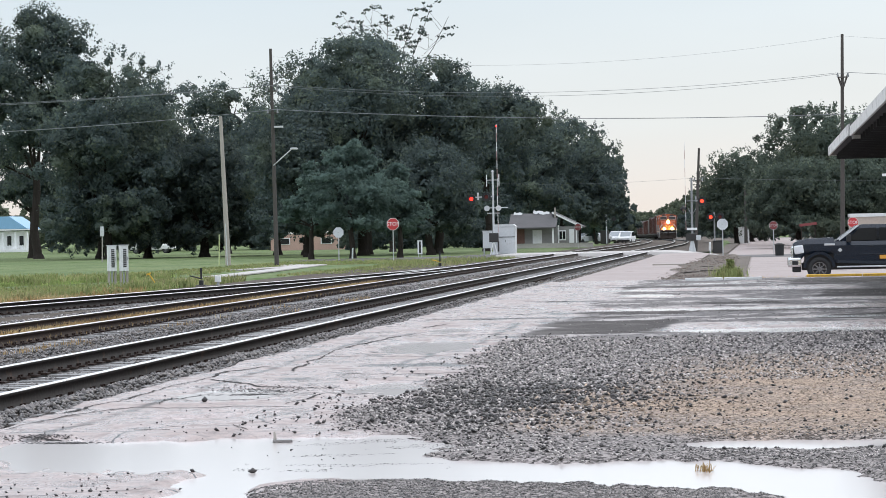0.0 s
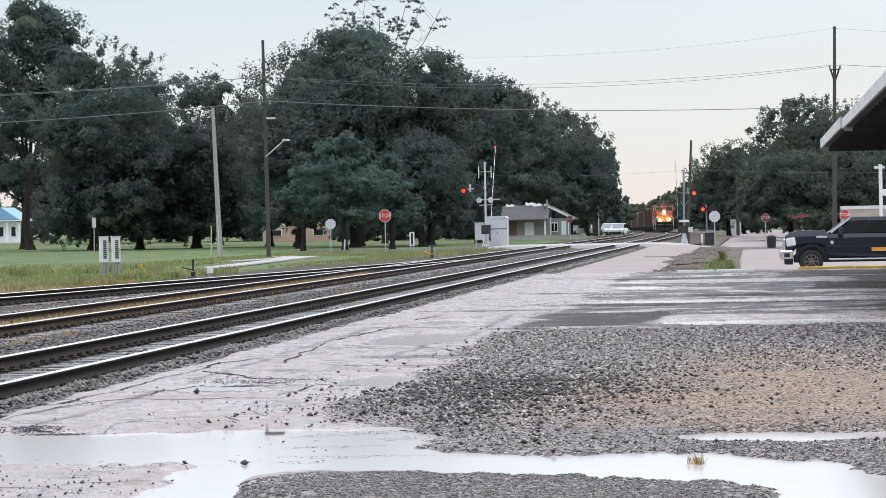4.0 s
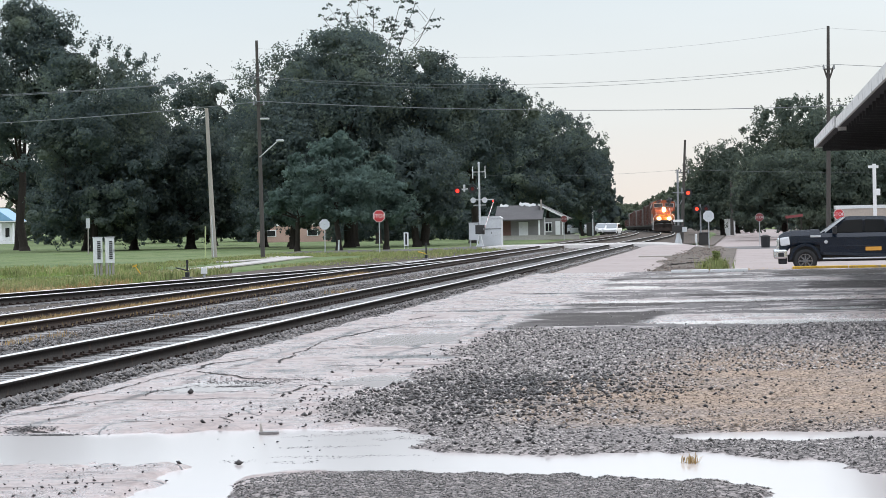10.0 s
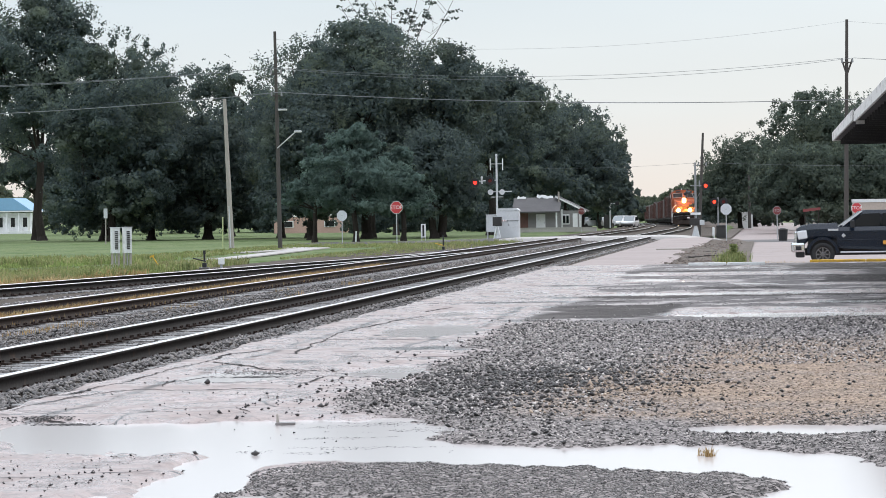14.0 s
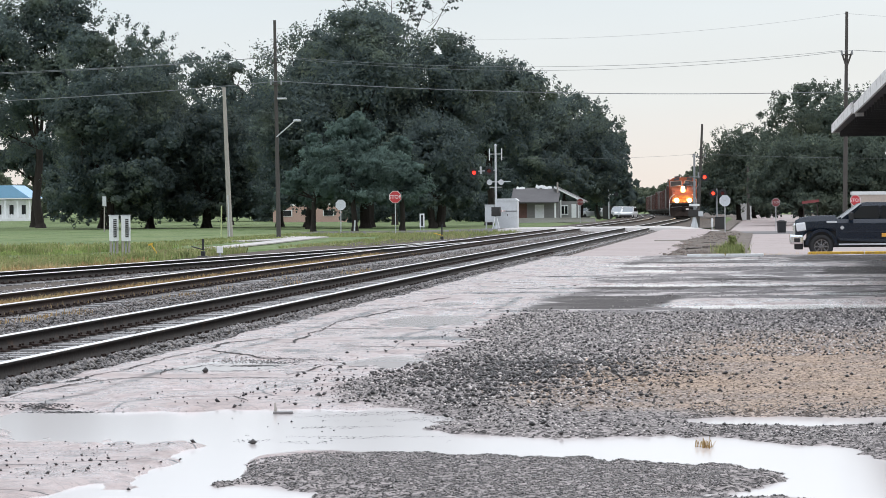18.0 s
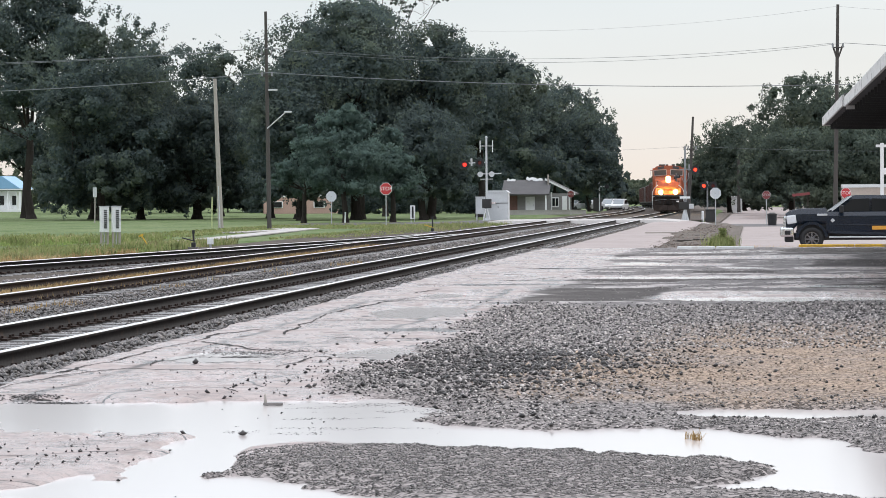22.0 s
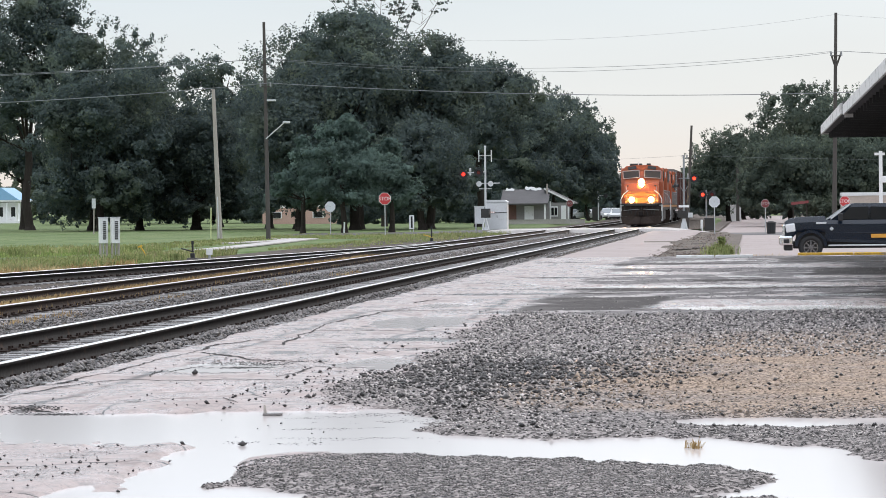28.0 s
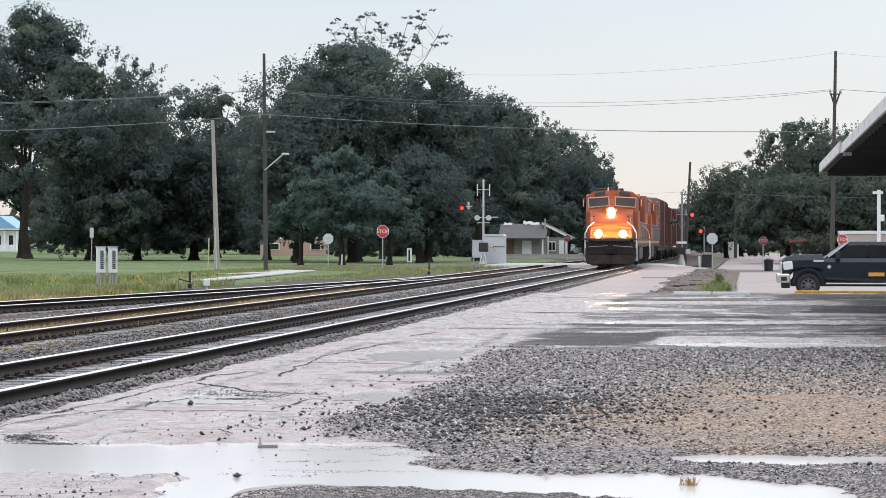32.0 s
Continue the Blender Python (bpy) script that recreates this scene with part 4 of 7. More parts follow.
def sweep(profile, centre, ys, off):
    k, m = len(profile), len(ys)
    pr = np.array(profile)
    cx = centre(ys) + off
    v = np.stack([cx[:, None] + pr[None, :, 0], np.repeat(ys[:, None], k, 1), RAIL_Z - sink(ys)[:, None] + np.repeat(pr[None, :, 1], m, 0)], -1).reshape(-1, 3)
    f = [(a * k + i, a * k + (i + 1) % k, (a + 1) * k + (i + 1) % k, (a + 1) * k + i) for a in range(m - 1) for i in range(k)]
    return v, np.array(f)


def track(name, centre, y0, y1, rail_mat, tie0, ties, label):
    t = tagged(new(name), label, "railway track", "tracks through the town", "structure")
    ys = np.concatenate([np.arange(y0, min(y1, 300), 3.0), np.arange(300, y1, 8.0)]) if y1 > 300 else np.arange(y0, y1 + 1, 3.0)
    for off in (-GAUGE / 2, GAUGE / 2):
        r = new("rail", mesh_np("rail", *sweep(PROFILE, centre, ys, off), rail_mat))
        r.parent = t
        h = new("running_surface", mesh_np("running_surface", *sweep(TOP, centre, ys, off), M["rail_top"]))
        h.parent = r
        h["label"] = "bright polished top of the rail"
    bm = B()
    box(bm, 2.6, 0.23, 0.16, bevel=0.012)
    tie_me = link_mesh("tie", bm, M["tie"])
    bm = B()
    for off in (-GAUGE / 2, GAUGE / 2):
        for sx in (-1, 1):
            box(bm, 0.12, 0.19, 0.022, (off + sx * 0.125, 0, 0))
            box(bm, 0.03, 0.035, 0.05, (off + sx * 0.085, 0.06, 0.012))
            box(bm, 0.03, 0.035, 0.05, (off + sx * 0.085, -0.06, 0.012))
    plate_me = link_mesh("tie_plate", bm, M["rail_rust"])
    r2 = random.Random(7)
    for k in range(ties):
        y = tie0 + 0.5 * k
        o = new("tie", tie_me)
        o.matrix_basis = pose(float(centre(y)) + r2.uniform(-0.04, 0.04), y + r2.uniform(-0.03, 0.03), -0.060 + r2.uniform(-0.012, 0.010), 0, 0, r2.uniform(-1.5, 1.5))
        o.parent = t
        if k < 190:
            o = new("tie_plate", plate_me)
            o.matrix_basis = pose(float(centre(y)), y, RAIL_Z + 0.002)
            o.parent = t
    return t


track("track_main", track_1, -60, 900, M["rail"], 6.0, 336, "main line with bright rails on wooden ties")
track("track_second", track_2, -60, 900, M["rail_rust"], 44.0, 260, "second line with rusty rails and dry weeds between")
track("track_siding", track_3, 50, 126, M["rail"], 60.0, 130, "siding curving in to join the second line")
# scraps lying on the wet slab and in the puddles
t = thing("wood_scrap", -3.84, 23.3, 0.012, "dark wet scrap of wood floating in the puddle", "wood scrap", rz=8)
part("board", box(B(), 0.16, 0.10, 0.018, (0, 0, 0), 0.004), M["tie"], t)
part("splinter", tube(B(), (-0.06, 0, 0), (-0.065, 0, 0.075), 0.014, 0.008, 6), M["pale_pole"], t)
for k, (x, y, s) in enumerate(((-5.5, 28.7, 0.045), (-3.56, 20.3, 0.03), (-3.95, 20.1, 0.022), (-3.1, 29.6, 0.05), (-3.35, 28.9, 0.04), (-3.7, 27.8, 0.035), (-4.4, 26.3, 0.02), (-2.9, 31.0, 0.045))):
    tagged(new("stone", stones("stone", np.array([(x, y, max(float(pave_z(x, y)), 0) + s * 0.4)]), np.array([s]), M["stone_dark"], rng)), "single dark stone lying on the wet slab", "stone", "single stones")
for x, y, sx, sy in ((-5.55, 31.4, 0.45, 0.35), (-5.0, 31.0, 0.5, 0.25), (-6.0, 23.9, 0.28, 0.16), (-5.65, 23.5, 0.3, 0.10), (-5.3, 30.4, 0.3, 0.14)):
    k = 260
    px, py = rng.normal(x, sx * 0.6, k), rng.normal(y, sy * 0.6, k)
    tagged(new("leaf_litter", stones("leaf_litter", np.stack([px, py, np.maximum(pave_z(px, py), 0) + 0.002], -1), rng.uniform(0.005, 0.017, k), M["stone_dark"], rng, 0.3)), "dark wet dirt and leaf litter washed together", "leaf litter", kind="stuff")
# boards lying about beside the line
for x, y, ln, rz, mat, lb in ((-4.1, 133.0, 1.5, 4, "pale_pole", "bleached plank lying on the concrete strip"), (-2.35, 128.0, 0.7, -12, "bark_dark", "dark broken board on the muddy strip"),
                              (-1.9, 116.0, 0.9, 8, "bark_dark", "dark broken board on the muddy strip"), (-2.6, 112.0, 0.5, 30, "bark_dark", "dark broken board on the muddy strip")):
    if mat == "bark_dark" and mat not in M:
        M[mat] = material("rotten_board", (0.055, 0.045, 0.038), 0.8, var=0.3, scale=2, fine=20, bump=0.3, dist=0.006, stretch=(0.4, 4, 4))
    zb = float(strip_z(np.float64(x), np.float64(y))) if mat == "pale_pole" else float(rubble_z(np.float64(x), np.float64(y)))
    t = thing("plank", x, y, zb + 0.02, lb, "plank", "loose boards", rz)
    part("board", box(B(), ln, 0.55 if mat == "pale_pole" else 0.28, 0.06, (0, 0, 0), 0.008), M[mat], t)
    part("nail", tube(B(), (ln * 0.42, 0, 0.03), (ln * 0.42, 0, 0.045), 0.008, seg=6), M["rail_rust"], t)


# ---------------------------------------------------------------- signs
M["gate_red"] = material("bleached_red_sheeting", (0.46, 0.30, 0.29), 0.6, var=0.15, bump=0.02)
# duller, darker red and white, used on the farther signs and cab window frames
M["dull_red"] = material("dull_red_sheeting", (0.22, 0.05, 0.05), 0.6, var=0.15, bump=0.02)
M["dull_white"] = material("dull_white_sheeting", (0.42, 0.38, 0.37), 0.6, var=0.1, bump=0.02)


def octagon(r):
    return [(r * math.cos(radians(22.5 + 45 * i)), r * math.sin(radians(22.5 + 45 * i))) for i in range(8)]


FACE = pose(0, 0, 0, 90, 0, 0)   # x stays, outline y turns up, depth runs towards the viewer


def word(name, text, size, mat, parent, at, rx=90, rz=0):
    cu = bpy.data.curves.new(name, 'FONT')
    cu.body, cu.size, cu.align_x, cu.align_y, cu.extrude = text, size, 'CENTER', 'CENTER', 0.002
    tmp = bpy.data.objects.new(name, cu)
    me = bpy.data.meshes.new_from_object(tmp)
    bpy.data.objects.remove(tmp)
    me.materials.clear()
    me.materials.append(mat)
    ob = new(name, me)
    ob.matrix_basis = pose(*at, rx, 0, rz)
    ob.parent = parent
    return ob


def stop_sign(x, y, zc, r, label, back=False, rz=0.0, z0=0.0, pole_mat="steel", face="red_sign"):
    t = thing("stop_sign", x, y, z0, label, "road sign", "road signs", rz)
    c = zc - z0
    part("post", tube(B(), (0, 0.03, 0), (0, 0.03, c + r * 0.8), 0.032, seg=8), M[pole_mat], t)
    if back:
        part("sign_plate", prism(B(), octagon(r), 0.012, pose(0, 0, c, 90, 0, 0)), M["alu"], t, "bare aluminium back of the sign")
        part("clamp", box(B(), 0.10, 0.03, 0.05, (0, -0.02, c)), M["steel"], t)
    else:
        part("border", prism(B(), octagon(r), 0.010, pose(0, 0, c, 90, 0, 0)), M["white" if face == "red_sign" else "dull_white"], t, "pale border of the sign")
        p = part("sign_plate", prism(B(), octagon(r * 0.93), 0.010, pose(0, -0.0105, c, 90, 0, 0)), M[face], t, "red reflective face")
        word("lettering", "STOP", r * 0.80, M["white" if face == "red_sign" else "dull_white"], p, (0, -0.023, c))
    return t


stop_sign(-22.99, 183.8, 2.30, 0.41, "red stop sign on a steel post in the verge")
stop_sign(-28.02, 194.6, 1.85, 0.37, "bare back of a road sign on a steel post", back=True)
stop_sign(-17.13, 278, 1.99, 0.34, "dull red stop sign before the small house", face="dull_red")
stop_sign(-2.26, 180, 1.87, 0.36, "pale back of a road sign by the crossing", back=True, z0=-0.2)
stop_sign(0.94, 205, 1.75, 0.31, "small red stop sign beside the street", z0=-0.25, face="dull_red")
stop_sign(5.94, 190, 1.83, 0.36, "red stop sign behind the parked truck", z0=-0.25)

# narrow marker panel
t = thing("striped_notice", -23.64, 204, 0, "white panel with a dark stripe on short legs", "sign")
part("panel", box(B(), 0.34, 0.03, 0.95, (0, 0, 0.72), 0.006), M["white"], t)
part("stripe", box(B(), 0.13, 0.012, 0.80, (0, -0.022, 0.72)), M["black"], t, "dark stripe down the panel")
for sx in (-1, 1):
    part("leg", box(B(), 0.04, 0.04, 0.5, (sx * 0.12, 0.025, 0.25)), M["steel"], t)

# marker posts in the grass
for x, y, h, r, mt, lb in ((-32.69, 176, 1.85, 0.045, "yellow_post", "pale yellow marker post leaning in the lawn"), (-28.7, 206, 0.75, 0.06, "white", "short white post in the lawn"),
                           (-49.9, 220, 2.2, 0.05, "pale_pole", "thin wooden post in the lawn")):
    if mt == "yellow_post" and "yellow_post" not in M:
        M["yellow_post"] = material("pale_yellow_plastic", (0.50, 0.55, 0.28), 0.5, var=0.1, bump=0.02)
    t = thing("marker_post", x, y, -0.03, lb, "post", "posts in the lawn")
    part("shaft", tube(B(), (0, 0, 0), (0.04, 0, h), r, r * 0.85, 10), M[mt], t)
    part("cap", tube(B(), (0.04, 0, h), (0.04, 0, h + 0.03), r * 1.1, r * 0.7, 10), M[mt], t)
    if h > 2:
        part("sign_plate", box(B(), 0.30, 0.03, 0.75, (0.04, -0.07, h + 0.15), 0.006), M["silver"], t, "narrow grey sign plate")
t = thing("small_sign", -33.2, 125.0, 0, "small white notice on a post in the weeds", "sign")
part("plate", box(B(), 0.30, 0.025, 0.42, (0, 0, 1.25), 0.006), M["white"], t)
part("post", box(B(), 0.05, 0.04, 1.2, (0, 0.035, 0.6)), M["pale_pole"], t)

# ---------------------------------------------------------------- two electric meter cabinets
for k, x in enumerate((-21.90, -21.50)):
    t = thing("meter_cabinet", x, 98 + 0.05 * k, -0.05, "white metal cabinet with dark louvre on timber legs", "cabinet", "cabinets beside the tracks", 22)
    part("body", box(B(), 0.29, 0.24, 0.86, (0, 0, 1.07), 0.012), M["white"], t)
    part("roof", box(B(), 0.33, 0.28, 0.03, (0, 0, 1.515), 0.006), M["silver"], t)
    lv = part("louvre", box(B(), 0.11, 0.012, 0.62, (0.02, -0.127, 1.08)), M["engine_grey"], t, "dark slotted panel")
    for j in range(9):
        part("slat", box(B(), 0.10, 0.014, 0.014, (0.02, -0.138, 0.82 + j * 0.065), rot=(30, 0, 0)), M["silver"], lv)
    part("handle", tube(B(), (0.11, -0.135, 1.0), (0.11, -0.135, 1.12), 0.01, seg=6), M["steel"], t)
    for sx in (-1, 1):
        for sy in (-1, 1):
            part("leg", box(B(), 0.05, 0.05, 0.66, (sx * 0.11, sy * 0.08, 0.33)), M["pale_pole"], t)
    part("conduit", tube(B(), (0.0, 0, 0), (0.0, 0, 0.66), 0.03, seg=8), M["steel"], t)


# ---------------------------------------------------------------- switch stands
def switch_stand(x, y, h, label, lever="black"):
    t = thing("switch_stand", x, y, -0.05, label, "switch stand", "switch stands")
    part("base", box(B(), 0.34, 0.3, 0.10, (0, 0, 0.05), 0.01), M["tie"], t)
    part("housing", box(B(), 0.14, 0.16, 0.16, (0, 0, 0.18), 0.02), M["black"], t)
    part("spindle", tube(B(), (0, 0, 0.3), (0, 0, h), 0.035, seg=8), M["black"], t)
    part("lever", tube(B(), (0.05, 0, 0.3), (-0.40, 0.0, 0.42), 0.022, seg=8), M[lever], t)
    part("target", box(B(), 0.09, 0.02, 0.12, (0, 0, h), 0.004), M["black"], t)


switch_stand(-19.1, 99.4, 0.62, "black switch stand beside the siding")
switch_stand(-15.6, 143.0, 0.78, "black switch stand with a yellow lever", "yellow")
t = thing("junction_box", -18.85, 101.2, -0.05, "small pale junction box beside the siding", "electrical box")
part("body", box(B(), 0.20, 0.18, 0.22, (0, 0, 0.27), 0.015), M["white"], t)
part("foot", tube(B(), (0, 0, 0), (0, 0, 0.16), 0.05, seg=8), M["steel"], t)
t = thing("warning_marker", -20.6, 98.5, -0.05, "bent yellow rod sticking out of the weeds", "marker")
part("rod", tube(B(), (0.22, 0, 0), (-0.12, 0, 0.50), 0.022, seg=8), M["yellow"], t)
part("tip", box(B(), 0.16, 0.03, 0.06, (-0.14, 0, 0.52), rot=(0, -20, 0)), M["yellow"], t)


# ---------------------------------------------------------------- crossing signals
def lamp_head(t, at, lit, ry=0.0, turn=0.0, lens="lamp_red"):
    """One round light with its black background, hood and lens, looking towards -y turned by turn."""
    m = pose(*at, 0, 0, turn)
    h = part("light_head", prism(B(), [(0.30 * math.cos(i * math.pi / 12), 0.30 * math.sin(i * math.pi / 12)) for i in range(24)], 0.03, m @ pose(0, 0, 0, 90, 0, 0)), M["black"], t, "round black background of the light")
    part("lens", prism(B(), [(0.125 * math.cos(i * math.pi / 10), 0.125 * math.sin(i * math.pi / 10)) for i in range(20)], 0.03, m @ pose(0, -0.031, 0, 90, 0, 0)), M[lens if lit else "lamp_off"], h, "lit red lens" if lit else "unlit red lens")
    bm = B()
    for i in range(9):
        a0, a1 = math.pi * (i - 0.5) / 8, math.pi * (i + 0.5) / 8
        a, b = (0.17 * math.cos(a0), 0.17 * math.sin(a0)), (0.17 * math.cos(a1), 0.17 * math.sin(a1))
        v = [bm.verts.new(m @ Vector((p[0] * s, y, p[1] * s))) for p in (a, b) for y, s in ((-0.03, 1), (-0.26, 1), (-0.26, 1.06), (-0.03, 1.06))]
        for f in ((0, 1, 5, 4), (1, 2, 6, 5), (2, 3, 7, 6), (3, 0, 4, 7)):
            bm.faces.new([v[k] for k in f])
    bmesh.ops.remove_doubles(bm, verts=bm.verts, dist=0.02)
    part("hood", bm, M["black"], h)
    part("housing", tube(B(), m @ Vector((0, 0.0, 0)), m @ Vector((0, 0.16, 0)), 0.14, 0.09, 12), M["black"], h)


# left mast, with a radio-like frame on its top
mast = thing("crossing_signal", -17.83, 197.2, 0.0, "silver crossing signal mast with red flashing lights", "crossing signal", "crossing signals")
part("pole", tube(B(), (0, 0, 0.1), (0, 0, 5.75), 0.075, 0.065, 14), M["silver"], mast)
part("cap", tube(B(), (0, 0, 5.75), (0, 0, 5.85), 0.09, 0.05, 14), M["silver"], mast)
part("base", tube(B(), (0, 0, 0), (0, 0, 0.35), 0.22, 0.12, 12), M["silver"], mast)
for sx in (-0.42, 0.42):
    part("crossbuck", tube(B(), (sx, 0, 4.75), (sx, 0, 5.55), 0.03, seg=8), M["white"], mast, "edge-on white crossing board")
part("top_bar", box(B(), 0.9, 0.05, 0.05, (0, -0.09, 5.18)), M["silver"], mast)
part("light_arm", tube(B(), (0.0, -0.1, 4.08), (-1.45, -0.1, 4.02), 0.035, seg=8), M["silver"], mast)
lamp_head(mast, (-1.44, -0.28, 3.93), True)
lamp_head(mast, (-0.42, -0.28, 4.05), False)
part("bracket", box(B(), 0.12, 0.16, 0.5, (-1.0, -0.1, 4.10), 0.02), M["silver"], mast)
part("side_arm", tube(B(), (-0.5, 0.05, 3.30), (1.0, 0.05, 3.32), 0.03, seg=8), M["silver"], mast)
for sx in (-0.42, 0.36):
    part("back_light", tube(B(), (sx, -0.05, 3.28), (sx, 0.28, 3.28), 0.19, 0.10, 14), M["silver"], mast, "back of a light turned to the road")
part("lower_bar", box(B(), 0.85, 0.05, 0.05, (0, 0.05, 2.95)), M["silver"], mast)
part("gate_mechanism", box(B(), 0.62, 0.42, 0.62, (0.0, 0.1, 1.30), 0.03), M["engine_grey"], mast, "dark grey gate motor box")
for sx in (-1, 1):
    part("brace", tube(B(), (sx * 0.05, -0.1, 0.95), (sx * 0.24, -0.12, 0.1), 0.035, seg=8), M["white"], mast)

# its gate arm, which comes down over the road
gate = new("gate_arm")
gate.parent = mast
gate.matrix_basis = pose(0.30, 0.1, 1.35)
gate["label"] = "long pale gate arm with bleached red stripes"
GATE_L = 7.6
for i in range(12):
    a, b = 0.3 + i * (GATE_L - 0.3) / 12, 0.3 + (i + 1) * (GATE_L - 0.3) / 12
    w = 0.12 - 0.005 * i
    part("stripe", box(B(), 0.03, b - a, w, (0, (a + b) / 2, 0)), M["white" if i % 2 else "gate_red"], gate)
part("counterweight", box(B(), 0.10, 0.7, 0.30, (0, -0.65, 0), 0.02), M["engine_grey"], gate)
part("tip_light", tube(B(), (0, GATE_L - 0.15, 0.06), (0, GATE_L - 0.15, 0.16), 0.045, seg=8), M["lamp_red"], gate, "red tip lamp")

# relay cabinets behind it
t = thing("relay_cabinet", -17.46, 201.0, 0.0, "large silver relay cabinet with a low hipped roof", "signal cabinet", "signal cabinets")
part("body", box(B(), 1.52, 1.3, 1.95, (0, 0.65, 1.05), 0.02), M["silver"], t)
bm = B()
prism(bm, [(-0.82, 0), (0.82, 0), (0.62, 0.16), (-0.62, 0.16)], 1.4, pose(0, 1.36, 2.03, 90, 0, 0))
part("roof", bm, M["silver"], t)
d = part("door", box(B(), 0.72, 0.02, 1.7, (0.34, -0.012, 1.02), 0.004), M["silver"], t)
part("handle", box(B(), 0.03, 0.05, 0.16, (0.08, -0.04, 1.05)), M["engine_grey"], d)
part("hinge", box(B(), 0.03, 0.03, 0.12, (0.70, -0.03, 1.6)), M["steel"], d)
part("plinth", box(B(), 1.4, 1.2, 0.10, (0, 0.65, 0.05)), M["concrete"], t)
part("rain_rail", box(B(), 1.5, 0.04, 0.05, (0, -0.02, 1.32)), M["engine_grey"], t)
t = thing("relay_cabinet", -18.55, 200.4, 0.0, "narrow silver signal cabinet on legs", "signal cabinet", "signal cabinets")
part("body", box(B(), 0.62, 0.5, 1.15, (0, 0, 1.15), 0.015), M["silver"], t)
part("roof", box(B(), 0.68, 0.56, 0.05, (0, 0, 1.75), 0.01), M["silver"], t)
for sx in (-1, 1):
    part("leg", box(B(), 0.07, 0.4, 0.6, (sx * 0.24, 0, 0.3)), M["steel"], t)

# right mast
mast2 = thing("crossing_signal", -4.72, 206.5, 0.0, "grey crossing signal mast beside the street", "crossing signal", "crossing signals")
part("pole", tube(B(), (0, 0, 0.1), (0.02, 0, 5.2), 0.085, 0.07, 14), M["mast_grey"], mast2)
part("base", tube(B(), (0, 0, 0), (0, 0, 0.75), 0.28, 0.11, 12), M["silver"], mast2)
part("light_arm", tube(B(), (-0.35, -0.08, 3.58), (1.0, -0.08, 3.58), 0.03, seg=8), M["mast_grey"], mast2)
lamp_head(mast2, (0.74, -0.30, 3.56), True, lens="lamp_amber")
lamp_head(mast2, (-0.62, 0.05, 3.02), False, turn=80)
part("bracket", box(B(), 0.10, 0.14, 0.42, (0.3, -0.06, 3.72), 0.02), M["mast_grey"], mast2)
for k, (sx, ang) in enumerate(((-0.3, 30), (0.38, -30))):
    part("strut", tube(B(), (0, 0.05, 2.55), (sx * 0.8, 0.05, 3.05), 0.022, seg=8), M["mast_grey"], mast2)
part("number_plate", box(B(), 0.72, 0.03, 0.16, (0.0, -0.12, 1.62), 0.004), M["white"], mast2, "small white plate")
part("gate_mechanism", box(B(), 0.75, 0.45, 0.5, (-0.05, 0.1, 1.05), 0.03), M["engine_grey"], mast2)
part("counterweight", box(B(), 0.32, 0.6, 0.34, (0.45, -0.3, 1.0), 0.02), M["silver"], mast2)
gate2 = new("gate_arm")
gate2.parent = mast2
gate2.matrix_basis = pose(-0.42, 0.1, 1.35)
gate2["label"] = "long red and white gate arm"
for i in range(10):
    a, b = 0.2 + i * 0.62, 0.2 + (i + 1) * 0.62
    part("stripe", box(B(), 0.03, b - a, 0.11 - 0.005 * i, (0, -(a + b) / 2, 0)), M["white" if i % 2 else "gate_red"], gate2)
# a second pair of lights farther on
mast3 = thing("crossing_signal", -3.3, 216, -0.1, "dark crossing signal with an orange light", "crossing signal", "crossing signals")
part("pole", tube(B(), (0, 0, 0), (0, 0, 2.9), 0.06, seg=10), M["mast_grey"], mast3)
part("base", tube(B(), (0, 0, 0), (0, 0, 0.5), 0.22, 0.1, 10), M["engine_grey"], mast3)
part("light_arm", tube(B(), (-0.5, -0.06, 2.56), (0.6, -0.06, 2.56), 0.025, seg=8), M["mast_grey"], mast3)
lamp_head(mast3, (-0.25, -0.25, 2.56), True, lens="lamp_amber")
lamp_head(mast3, (0.42, -0.25, 2.56), False)
t = thing("utility_box", -3.0, 212, -0.15, "dark green metal box at the foot of the signal", "electrical box")
part("body", box(B(), 0.75, 0.5, 0.85, (0, 0, 0.42), 0.03), M["engine_grey"], t)
part("lid", box(B(), 0.80, 0.55, 0.06, (0, 0, 0.87), 0.015), M["black"], t)
t = thing("bollard", -3.55, 210, -0.15, "white bollard at the roadside", "bollard")
part("shaft", tube(B(), (0, 0, 0), (0, 0, 0.75), 0.08, seg=12), M["white"], t)
part("cap", tube(B(), (0, 0, 0.75), (0, 0, 0.80), 0.085, 0.05, 12), M["white"], t)

# distant mast at the next crossing
t = thing("crossing_signal", -18.67, 360, 0, "grey signal mast at the next crossing", "crossing signal", "crossing signals")
part("pole", tube(B(), (0, 0, 0), (0, 0, 4.8), 0.08, seg=10), M["silver"], t)
for sx in (-0.5, 0.5):
    part("crossbuck", tube(B(), (sx, 0, 3.7), (sx, 0, 4.6), 0.05, seg=6), M["silver"], t)
part("top_bar", box(B(), 1.1, 0.06, 0.06, (0, 0, 4.1)), M["silver"], t)
part("light_arm", box(B(), 2.2, 0.06, 0.06, (0, 0, 3.0)), M["silver"], t)
for sx in (-0.9, 0.9):
    part("light_head", tube(B(), (sx, -0.1, 3.0), (sx, 0.1, 3.0), 0.26, seg=14), M["black"], t)
part("cabinet", box(B(), 1.0, 0.7, 1.6, (-0.3, 0.8, 0.8), 0.03), M["engine_grey"], t)


